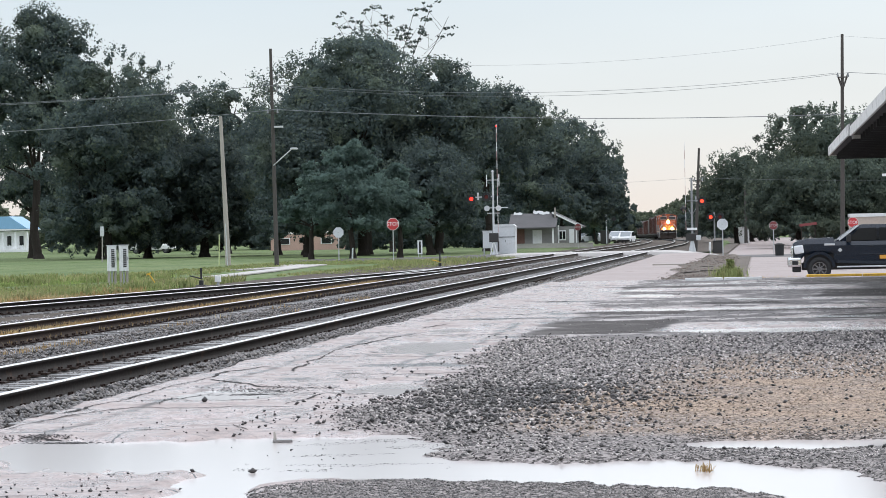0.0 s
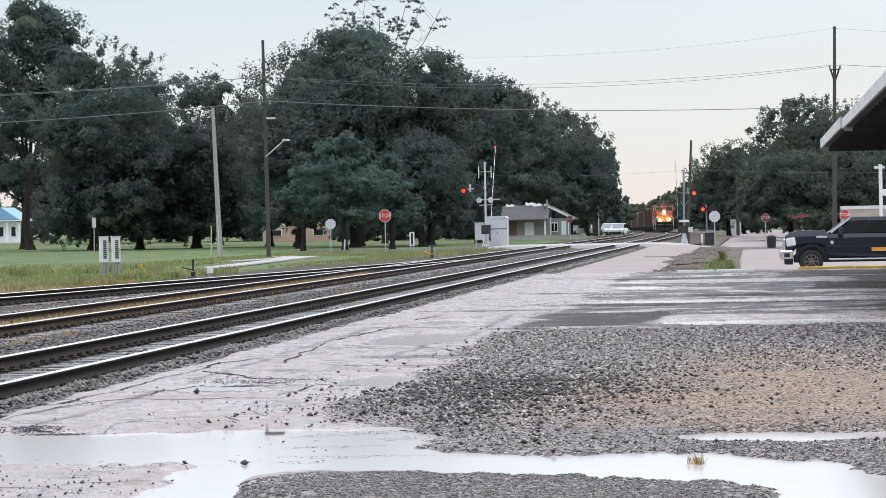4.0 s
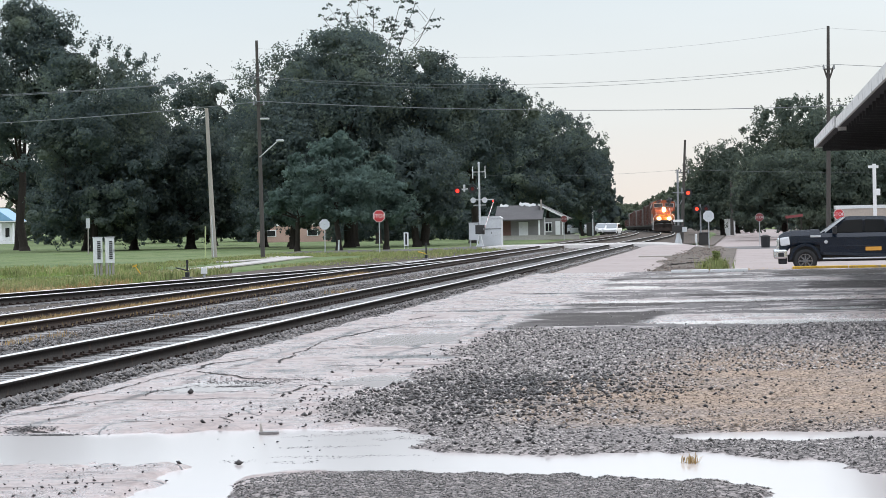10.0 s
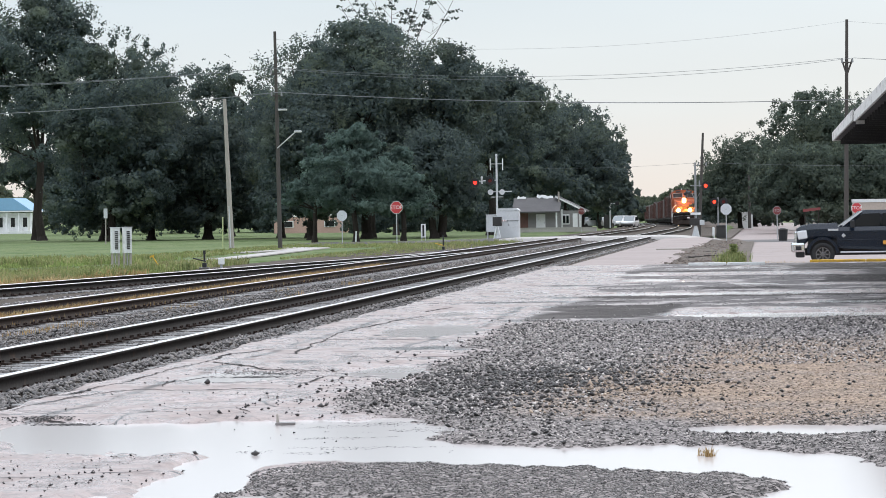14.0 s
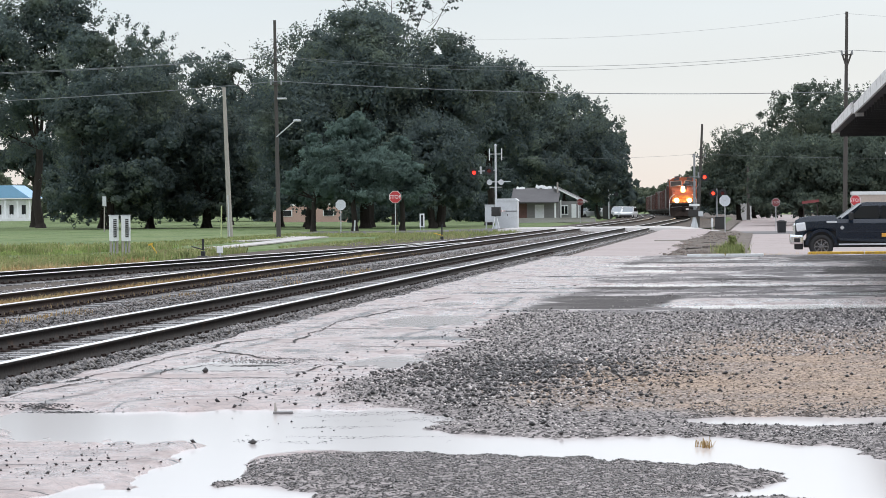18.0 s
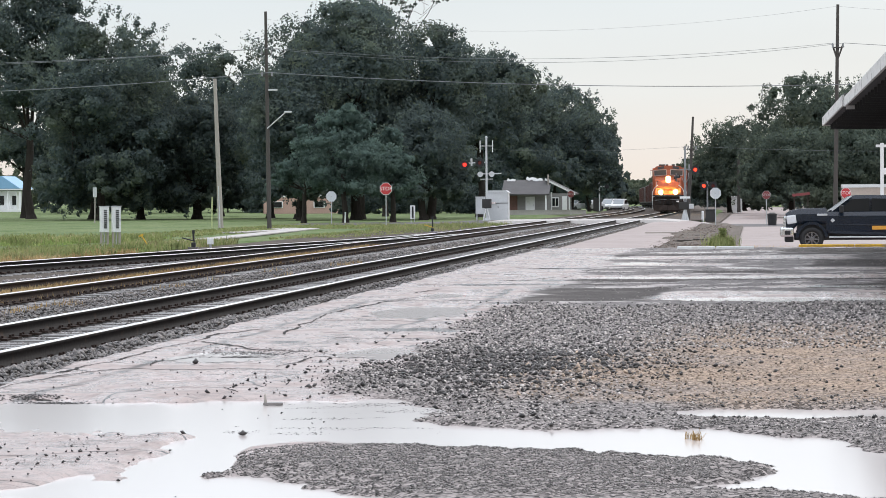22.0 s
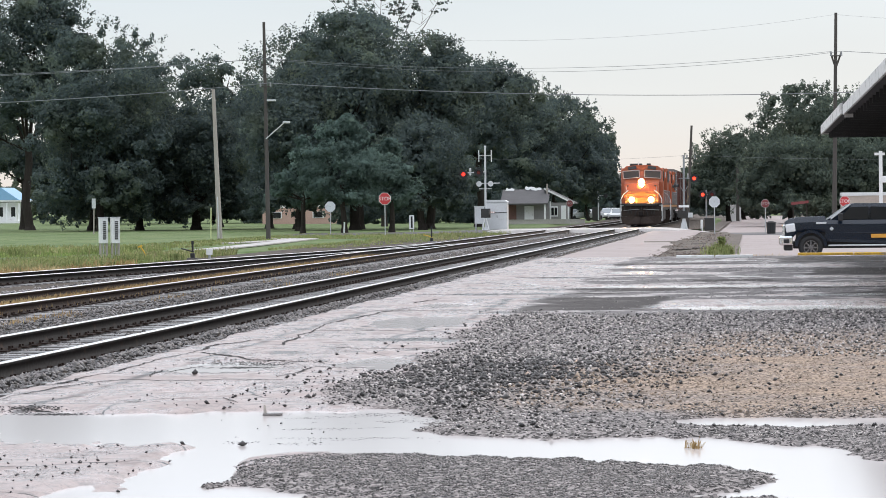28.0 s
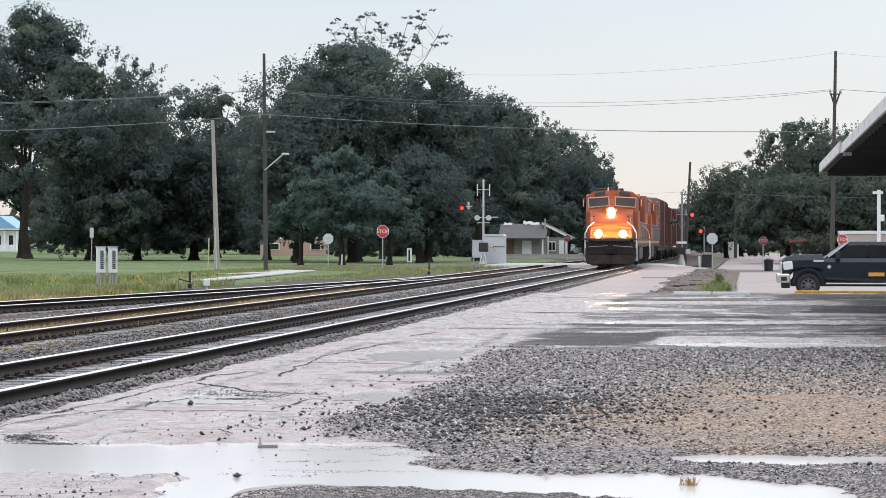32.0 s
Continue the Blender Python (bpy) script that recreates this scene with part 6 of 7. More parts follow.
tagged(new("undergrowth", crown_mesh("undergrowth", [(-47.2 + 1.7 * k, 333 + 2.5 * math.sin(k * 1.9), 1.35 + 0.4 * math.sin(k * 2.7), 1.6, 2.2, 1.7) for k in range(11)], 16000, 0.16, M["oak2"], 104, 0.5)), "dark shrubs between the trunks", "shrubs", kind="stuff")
# the woods that close the view behind the lawn and beyond the town
def woods(name, x0, x1, y, h, count, mat, seed, label):
    rg = np.random.default_rng(seed)
    lobes = [(x0 + (x1 - x0) * (k + rg.uniform(-.3, .3)) / 15, rg.uniform(-6, 6), h * rg.uniform(0.28, 0.46), (x1 - x0) / 15 * rg.uniform(0.6, 0.9), 6, h * rg.uniform(0.4, 0.6)) for k in range(16)]
    ob = new(name, crown_mesh(name, lobes, count, 0.85, M[mat], seed, 0.5))
    ob.matrix_basis = pose(0, y, -0.6)
    tagged(ob, label, "woods", kind="stuff")


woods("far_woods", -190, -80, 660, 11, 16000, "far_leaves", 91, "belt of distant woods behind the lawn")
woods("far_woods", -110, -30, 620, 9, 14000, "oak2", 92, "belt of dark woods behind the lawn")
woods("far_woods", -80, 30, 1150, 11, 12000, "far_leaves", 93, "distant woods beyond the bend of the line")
woods("far_woods", 4, 60, 520, 9, 9000, "oak2", 94, "dark woods behind the street")
tagged(new("undergrowth", crown_mesh("undergrowth", [(-64 + 2.3 * k, 374 + 5 * math.sin(k * 1.3), 1.9 + 0.6 * math.sin(k * 2.7), 2.3, 3, 2.1) for k in range(18)], 24000, 0.17, M["oak2"], 96, 0.5)), "dark shrubs behind the trunks", "shrubs", kind="stuff")
tagged(new("undergrowth", crown_mesh("undergrowth", [(-29 + 1.6 * k, 330 + 5 * math.sin(k * 1.3), 1.4 + 0.5 * math.sin(k * 2.7), 1.6, 3, 1.7) for k in range(4)], 6000, 0.18, M["oak2"], 97, 0.5)), "dark shrubs behind the small house", "shrubs", kind="stuff")
tagged(new("undergrowth", crown_mesh("undergrowth", [(5.5 + 2.0 * k, 350 + 5 * math.sin(k * 1.3), 1.4 + 0.5 * math.sin(k * 2.7), 1.9, 3, 1.8) for k in range(10)], 12000, 0.18, M["oak2"], 98, 0.5)), "dark shrubs beside the street", "shrubs", kind="stuff")
tagged(new("undergrowth", crown_mesh("undergrowth", [(-66 + 3.1 * k, 392 + 4 * math.sin(k * 2.1), 2.0 + 0.5 * math.sin(k * 1.7), 2.4, 3, 1.6) for k in range(14)], 16000, 0.24, M["oak2"], 95, 0.5)), "dark shrubs behind the trunks", "shrubs", kind="stuff")

M["roadweed"] = leafy("dusty_weed_leaves", (0.16, 0.20, 0.075), (0.26, 0.29, 0.115), (0.36, 0.31, 0.17))
# ---------------------------------------------------------------- weeds and grass
rng = np.random.default_rng(9)


def tufts(name, x, y, z, h, w, mat, label, lean=0.6, per=7, spread=0.06):
    x = np.repeat(x, per) + rng.normal(0, spread, len(x) * per)
    y = np.repeat(y, per) + rng.normal(0, spread, len(y) * per)
    k = len(x)
    zz = np.repeat(z, per) if np.ndim(z) else np.full(k, z)
    tagged(new(name, blades(name, np.stack([x, y, zz], -1), rng.uniform(h * 0.5, h * 1.2, k), rng.uniform(w * 0.6, w * 1.3, k), M[mat], rng, lean)), label, "grass", kind="stuff")


x, y = scatter(9000, -36, -19.4, 78, 128, 1.0)
clump = fnoise(x * 0.55, y * 0.22, 61)
keep = ~((x > -25.5) & (y > 110)) & (clump > 0.44)
tall = keep & (clump > 0.56)
tufts("tall_weeds", x[keep & ~tall], y[keep & ~tall], -0.05, 0.16, 0.035, "weed", "leafy green weeds beside the siding", lean=1.1)
tufts("tall_weeds", x[tall], y[tall], -0.05, 0.36, 0.05, "roadweed", "tall pale clumps of weed beside the siding", lean=1.2, per=6, spread=0.10)
x, y = scatter(1500, -27, -18.6, 70, 92, 1.0)
keep = x < -18.4 - (y - 70) * 0.04
tufts("dry_grass", x[keep], y[keep], -0.05, 0.26, 0.02, "dry", "tall dry orange grass beside the siding", lean=0.9)
x, y = scatter(5200, -13.2, -11.7, 40, 100, 1.3)
tufts("dry_grass", x, y, 0.02, 0.11, 0.012, "dry", "short dry grass between rusty rails", per=5)
x, y = scatter(500, -11.1, -10.0, 42, 85, 1.3)
keep = fnoise(x * 0.5, y * 0.12, 77) > 0.55
tufts("dry_grass", x[keep], y[keep], 0.0, 0.10, 0.012, "dry", "short dry grass between the tracks", per=5)
x, y = scatter(4200, -31, -15.6, 125, 198, 1.0)
keep = (x < -15.6 - np.maximum(0, 150 - y) * 0.07) & ~((x > -26) & (x < -20.8) & (y < 166))
tufts("tall_weeds", x[keep], y[keep], -0.05, 0.13, 0.045, "roadweed", "rough pale green verge beside the line", per=6, lean=1.1)
x, y = scatter(420, -20, -15, 150, 199, 1.0)
tufts("dry_grass", x, y, -0.03, 0.26, 0.03, "roadweed", "tall dry grass beside the second line", per=5)
x, y = rng.normal(-1.10, 0.26, 90), rng.normal(104, 1.5, 90)
tufts("roadside_weed", x, y, -0.15, 0.50, 0.022, "roadweed", "stalks of weed at the edge of the lot", per=6, lean=0.9)
bush = thing("roadside_bush", -1.1, 104, -0.18, "dusty green bush at the edge of the lot", "bush")
for k, (bx, bz, br) in enumerate(((0, 0.42, 0.26), (-0.28, 0.22, 0.22), (0.24, 0.26, 0.22), (0.05, 0.70, 0.14))):
    o = new("foliage", crown_mesh("foliage", [(bx, 0, bz * 0.85, br, br, br)], 330, 0.04, M["roadweed"], 200 + k, 0.6))
    o.parent = bush
part("stem", tube(B(), (0, 0, 0), (0.02, 0, 0.5), 0.02, 0.01, 6), M["bark"], bush)
x, y = scatter(160, -2.2, 3.6, 93.8, 95.0, 1.0)
tufts("dry_grass", x, y, -0.15, 0.26, 0.016, "dry", "thin dry grass along the pavement's end", per=5)
x, y = rng.normal(-0.40, 0.030, 16), rng.normal(20.0, 0.04, 16)
tufts("grass_tuft", x, y, -0.01, 0.085, 0.006, "dry", "small yellow tuft of grass in a puddle", lean=1.5, per=5, spread=0.012)


# ---------------------------------------------------------------- small house by the crossing
M["siding"] = material("weathered_grey_siding", (0.26, 0.25, 0.24), 0.8, var=0.2, scale=1, fine=8, bump=0.2, stretch=(0.4, 0.4, 6))
M["brick"] = material("dull_brown_brick", (0.17, 0.09, 0.07), 0.85, var=0.3, scale=1, fine=10, bump=0.2)
M["shingle"] = material("dark_roof_shingle", (0.10, 0.095, 0.095), 0.85, var=0.25, scale=1, fine=10, bump=0.3)
t = thing("small_house", -22.3, 300, -0.03, "small grey house with a porch roof towards the road", "house")
part("front_wall", box(B(), 4.4, 0.2, 2.15, (-0.75, 0, 1.1)), M["siding"], t)
part("side_wall", box(B(), 0.2, 9, 2.15, (1.55, 4.4, 1.1)), M["siding"], t)
part("side_wall", box(B(), 0.2, 9, 2.15, (-2.85, 4.4, 1.1)), M["siding"], t)
part("back_wall", box(B(), 4.4, 0.2, 2.15, (-0.75, 8.9, 1.1)), M["siding"], t)
bm = B()
prism(bm, [(-1.6, 2.10), (2.2, 3.55), (10.4, 3.30), (10.4, 3.2), (2.2, 3.42), (-1.6, 1.98)], 4.9, pose(-3.2, 0, 0, 90, 0, 90))
part("roof", bm, M["shingle"], t, "dark sloping roof over the porch")
d = part("door", box(B(), 0.95, 0.06, 1.75, (-0.35, -0.12, 0.95)), M["white"], t, "pale double door")
part("door_handle", box(B(), 0.05, 0.04, 0.2, (0.02, -0.17, 0.95)), M["steel"], d)
part("brick_panel", box(B(), 1.1, 0.06, 1.9, (-2.2, -0.13, 1.0)), M["brick"], t, "brown brick panel")
for px_ in (-3.0, 1.35):
    part("porch_post", box(B(), 0.16, 0.16, 2.0, (px_, -1.35, 1.0)), M["white"], t)
part("porch_floor", box(B(), 5.4, 2.6, 0.12, (-0.7, -1.0, 0.06)), M["concrete"], t)
part("annex_wall", box(B(), 1.9, 0.15, 2.1, (2.6, 1.2, 1.1)), M["siding"], t)
bm = B()
prism(bm, [(-0.2, 3.7), (2.9, 2.15), (2.9, 2.02), (-0.2, 3.55)], 6.0, pose(1.3, 7, 0, 90, 0, 0))
part("annex_roof", bm, M["shingle"], t, "lean-to roof with a pale edge")
bm = B()
prism(bm, [(-0.2, 3.7), (2.9, 2.15), (2.9, 1.95), (-0.2, 3.5)], 0.06, pose(1.3, 0.98, 0, 90, 0, 0))
part("barge_board", bm, M["white"], t)
w = part("window", box(B(), 0.72, 0.06, 1.05, (2.15, 1.10, 1.25)), M["white"], t, "white window frame")
for sx in (-0.17, 0.17):
    part("pane", box(B(), 0.26, 0.03, 0.8, (2.15 + sx, 1.055, 1.25)), M["glass"], w)
part("annex_door", box(B(), 0.5, 0.05, 1.8, (3.1, 1.10, 0.95)), M["white"], t)
for px_ in (1.75, 3.6):
    part("corner_board", box(B(), 0.14, 0.1, 2.3, (px_, 1.08, 1.15)), M["white"], t)
part("chimney_post", box(B(), 0.16, 0.16, 2.2, (1.45, 0.9, 3.0)), M["pale_pole"], t)
for k, (sx, sz) in enumerate(((-2.5, 3.6), (-0.5, 3.75), (0.3, 3.65))):
    part("roof_patch", prism(B(), [(-0.42, -0.05), (-0.10, -0.22), (0.16, -0.06), (0.44, -0.30), (0.50, 0.12), (0.22, 0.20), (-0.06, 0.10), (-0.30, 0.28)], 0.08, pose(sx, 2.0, sz - 0.12, 70, 0, 6 * k)), M["white"], t, "torn white sheeting on the roof")
t = thing("low_wall", -20.5, 292, 0, "low pale wall beside the small house", "wall")
part("wall", box(B(), 8, 0.3, 0.4, (0, 0, 0.2)), M["concrete"], t)
part("coping", box(B(), 8.1, 0.4, 0.06, (0, 0, 0.43)), M["concrete"], t)

# ---------------------------------------------------------------- house with a blue roof
M["blue_roof"] = material("blue_metal_roof", (0.22, 0.42, 0.62), 0.4, var=0.1, scale=1, fine=8, bump=0.05)
t = thing("white_house", -125.5, 482, -0.05, "white porch house with a pale blue metal roof", "house")
part("wall", box(B(), 9, 6, 3.4, (-2, 4.5, 1.8)), M["white"], t)
bm = B()
prism(bm, [(-5.6, 3.9), (-2.5, 6.0), (1.2, 6.0), (4.3, 3.9)], 9, pose(-0.8, 9, 0, 90, 0, 0))
part("roof", bm, M["blue_roof"], t, "pale blue hipped metal roof")
part("eave", box(B(), 10.2, 8.8, 0.22, (-1.5, 4.4, 3.75)), M["white"], t)
for k in range(5):
    part("porch_post", box(B(), 0.22, 0.22, 3.4, (-5 + 2.1 * k, 0.3, 1.7)), M["white"], t)
    w = part("window", box(B(), 1.0, 0.08, 1.9, (-4.2 + 2.1 * k, 1.47, 1.9)), M["white"], t)
    part("pane", box(B(), 0.7, 0.04, 1.6, (-4.2 + 2.1 * k, 1.41, 1.9)), M["glass"], w)
part("porch_floor", box(B(), 10, 3, 0.4, (-1.2, 0.2, 0.2)), M["white"], t)
for k in range(12):
    part("baluster", box(B(), 0.08, 0.08, 0.8, (-5 + 0.75 * k, 0.3, 0.8)), M["white"], t)

# pale building seen between the trunks
for x, y, w_, h, c, lb in ((-55.2, 355, 8.6, 2.0, (0.50, 0.33, 0.27), "low pinkish building beyond the trees"),
                           (11.1, 250, 7.0, 2.6, (0.52, 0.43, 0.37), "beige shop with a pale parapet across the street")):
    t = thing("low_building", x, y, -0.25 if x > 0 else -0.05, lb, "building")
    part("wall", box(B(), w_, 5, h, (0, 2.5, h / 2)), material("building_wall", c, 0.8, var=0.12, scale=1, fine=6), t)
    part("parapet", box(B(), w_ + 0.1, 5.1, 0.28, (0, 2.5, h + 0.14)), M["white"], t)
    part("roof", box(B(), w_ - 0.4, 4.6, 0.1, (0, 2.5, h + 0.02)), M["roofing"], t)
    for sx in (-0.3, 0.3):
        ww = part("window", box(B(), w_ * 0.16, 0.08, h * 0.4, (sx * w_, -0.02, h * 0.55)), M["white"], t)
        part("pane", box(B(), w_ * 0.13, 0.04, h * 0.33, (sx * w_, -0.07, h * 0.55)), M["glass"], ww)
# white vent pipe on the shop
t = thing("vent_pipe", 6.85, 158, -0.25, "pale downpipe and bracket beside the lot", "pipe")
part("pipe", tube(B(), (0, 0, 0), (0, 0, 4.7), 0.10, seg=10), M["white"], t)
part("bracket", box(B(), 0.55, 0.1, 0.14, (-0.05, 0, 4.55)), M["white"], t)
part("elbow", box(B(), 0.3, 0.12, 0.35, (0.15, 0, 3.2), 0.04), M["white"], t)

# bin by the street
t = thing("litter_bin", 1.26, 194, -0.25, "dark green litter bin beside the street", "bin")
part("body", tube(B(), (0, 0, 0), (0, 0, 0.72), 0.28, 0.31, 16), M["black"], t)
part("rim", ring(B(), 0.34, 0.28, 0.06, pose(0, 0, 0.70), 16), M["engine_grey"], t)
part("lid", tube(B(), (0, 0, 0.74), (0, 0, 0.84), 0.30, 0.15, 16), M["engine_grey"], t)
t = thing("park_sign", 3.9, 240, -0.25, "flat dull red sign board on dark posts", "sign")
part("board", box(B(), 1.4, 0.06, 0.22, (0, 0, 2.05), rot=(0, -6, 0)), M["dull_red"], t)
for sx in (-0.55, 0.55):
    part("post", box(B(), 0.09, 0.09, 2.0, (sx, 0.08, 1.0)), M["bark"], t)


# ---------------------------------------------------------------- vehicles
def wheel(parent, at, r, w, side, spokes=8, alloy="alloy"):
    """A road wheel whose axle lies along y; side is the y direction that it faces."""
    bm = B()
    ring(bm, r, r * 0.62, w, pose(at[0], at[1] + w / 2, at[2], 90, 0, 0), 28)
    ty = part("wheel", bm, M["rubber"], parent, "black tyre", True)
    y = at[1] + side * w * 0.30
    bm = B()
    tube(bm, (at[0], y - side * 0.09, at[2]), (at[0], y - side * 0.05, at[2]), r * 0.62, seg=24)
    part("drum", bm, M["black"], ty)
    bm = B()
    ring(bm, r * 0.64, r * 0.54, 0.05, pose(at[0], y + 0.025, at[2], 90, 0, 0), 28)
    tube(bm, (at[0], y, at[2]), (at[0], y + side * 0.05, at[2]), r * 0.2, r * 0.16, 14)
    for k in range(spokes):
        a = 2 * math.pi * k / spokes
        box(bm, r * 0.46, 0.04, r * 0.13, (at[0] + math.cos(a) * r * 0.36, y, at[2] + math.sin(a) * r * 0.36), rot=(0, -math.degrees(a), 0))
    part("rim", bm, M[alloy], ty, "bright alloy wheel")


def slab_body(bm, sections):
    """A body lofted from sections (x, half width, z low, z high), with rounded shoulders."""
    rows = []
    for x, hw, z0, z1 in sections:
        c = min(0.10, (z1 - z0) * 0.25)
        rows.append([bm.verts.new((x, y, z)) for y, z in ((-hw * 0.94, z0), (-hw, z0 + c), (-hw, z1 - c * 1.4), (-hw * 0.93, z1), (hw * 0.93, z1), (hw, z1 - c * 1.4), (hw, z0 + c), (hw * 0.94, z0))])
    for a, b in zip(rows, rows[1:]):
        for i in range(8):
            j = (i + 1) % 8
            bm.faces.new((a[i], a[j], b[j], b[i]))
    bm.faces.new(rows[0])
    bm.faces.new(rows[-1][::-1])
    bmesh.ops.recalc_face_normals(bm, faces=bm.faces)
    return bm


M["truck_blue"] = material("dark_blue_truck_paint", (0.006, 0.012, 0.023), 0.28, spec=0.35, var=0.1, scale=2, fine=30, bump=0.0, coat=0.35)
M["alloy"] = material("dull_alloy", (0.22, 0.22, 0.23), 0.3, metal=0.8, var=0.15, bump=0)
M["chrome"] = material("chrome", (0.75, 0.76, 0.78), 0.16, metal=1.0, var=0.05, bump=0)
M["lens_clear"] = material("headlamp_glass", (0.75, 0.76, 0.78), 0.15, var=0.1, bump=0, coat=0.5)
M["amber"] = material("amber_plate", (0.70, 0.33, 0.05), 0.5, var=0.1, bump=0)

# pickup: its nose points to -x, its side to the camera
t = thing("pickup_truck", 1.04, 104.0, -0.26, "dark blue crew-cab pickup truck with chrome bumper", "pickup truck")
W = 1.0
part("hood", slab_body(B(), [(0.10, W * 0.90, 0.62, 1.30), (0.22, W * 0.95, 0.60, 1.38), (0.55, W * 0.98, 0.95, 1.42), (1.52, W, 0.95, 1.44)]), M["truck_blue"], t, smooth=False)
part("hood_crown", slab_body(B(), [(0.24, 0.66, 1.25, 1.41), (0.60, 0.70, 1.25, 1.475), (1.50, 0.74, 1.25, 1.50)]), M["truck_blue"], t, "raised crown of the hood")
bm = B()
slab_body(bm, [(1.50, W, 0.62, 1.36), (4.05, W, 0.50, 1.36)])
part("cab_lower", bm, M["truck_blue"], t)
part("bed", slab_body(B(), [(4.08, W, 0.62, 1.37), (6.1, W, 0.66, 1.37)]), M["truck_blue"], t)
# greenhouse
bm = B()
sec = [(1.52, W * 0.93, 1.30, 1.36), (2.28, W * 0.84, 1.30, 1.90), (2.55, W * 0.82, 1.30, 1.94), (3.70, W * 0.82, 1.30, 1.93), (4.02, W * 0.86, 1.30, 1.85)]
slab_body(bm, sec)
part("roof", bm, M["truck_blue"], t)
for y in (-1, 1):
    bm = B()
    prism(bm, [(1.95, 1.38), (2.38, 1.80), (2.98, 1.82), (2.98, 1.38)], 0.02, pose(0, y * 0.905 + (0.02 if y > 0 else 0), 0, 90, 0, 0))
    part("window", bm, M["glass"], t, "dark side window")
    bm = B()
    prism(bm, [(3.08, 1.38), (3.08, 1.82), (3.72, 1.80), (3.80, 1.38)], 0.02, pose(0, y * 0.905 + (0.02 if y > 0 else 0), 0, 90, 0, 0))
    part("window", bm, M["glass"], t, "dark side window")
    part("mirror", box(B(), 0.16, 0.22, 0.26, (2.02, y * 1.13, 1.46), 0.03), M["black"], t)
    part("door_handle", box(B(), 0.18, 0.03, 0.04, (2.80, y * 1.005, 1.18), 0.008), M["truck_blue"], t)
    part("side_molding", box(B(), 4.4, 0.02, 0.035, (3.75, y * 1.0, 0.90), 0.008), M["truck_blue"], t)
    part("running_board", box(B(), 2.3, 0.16, 0.05, (2.75, y * 1.02, 0.48), 0.015), M["alu"], t, "pale running board")
    bm = B()
    ring(bm, 0.56, 0.46, 0.05, pose(1.0, y * 1.0 + 0.025, 0.46, 90, 0, 0), 28)
    for v in list(bm.verts):
        if v.co.z < 0.40:
            bm.verts.remove(v)
    part("wheel_arch", bm, M["truck_blue"], t)
    part("badge", box(B(), 0.11, 0.02, 0.11, (1.72, y * 1.004, 1.06), 0.01, (0, 45, 0)), M["silver"], t, "small silver badge")
    part("vent", box(B(), 0.36, 0.02, 0.07, (1.36, y * 1.0, 1.26), 0.01), M["silver"], t, "silver fender vent")
    part("headlight", box(B(), 0.34, 0.26, 0.30, (0.30, y * 0.865, 1.10), 0.05, (0, -8, 0)), M["lens_clear"], t, "clear headlight")
bm = B()
prism(bm, [(1.60, 1.37), (2.30, 1.88), (2.33, 1.88), (1.66, 1.37)], 1.62, pose(0, 0.81, 0, 90, 0, 0))
part("windscreen", bm, M["pale_glass"], t, "windscreen with the sky's sheen in its pale colour")
# pillars in pale metal instead of truck blue, to paint their bright highlight
for y in (-1, 1):
    bm = B()
    prism(bm, [(1.53, 1.36), (2.30, 1.905), (2.40, 1.905), (1.68, 1.36)], 0.05, pose(0, y * 0.885 + 0.025, 0, 90, 0, 0))
    part("pillar", bm, M["alu"], t, "windscreen pillar, its highlight painted as pale metal")
g = part("grille", box(B(), 0.10, 1.35, 0.46, (0.09, 0, 0.98), 0.04), M["chrome"], t, "chrome grille")
for k in range(3):
    part("grille_bar", box(B(), 0.03, 1.25, 0.05, (0.03, 0, 0.85 + 0.13 * k)), M["chrome"], g)
part("bumper", box(B(), 0.46, 2.04, 0.34, (0.14, 0, 0.66), 0.07), M["chrome"], t, "chrome front bumper")
part("air_dam", box(B(), 0.30, 1.8, 0.22, (0.22, 0, 0.42), 0.04), M["black"], t)
part("fog_light", box(B(), 0.20, 0.05, 0.14, (0.16, -1.015, 0.64), 0.02), M["black"], t)
part("chassis", box(B(), 5.4, 1.3, 0.25, (3.1, 0, 0.50), 0.02), M["black"], t)
part("wheel_well", box(B(), 1.0, 1.7, 0.55, (1.0, 0, 0.70)), M["black"], t)
part("rear_sign", box(B(), 0.55, 0.02, 0.13, (3.35, -1.03, 0.80)), M["amber"], t, "amber plate on the door")
for x in (1.0, 5.0):
    wheel(t, (x, -0.86, 0.41), 0.41, 0.26, -1)
    wheel(t, (x, 0.86, 0.41), 0.41, 0.26, 1)


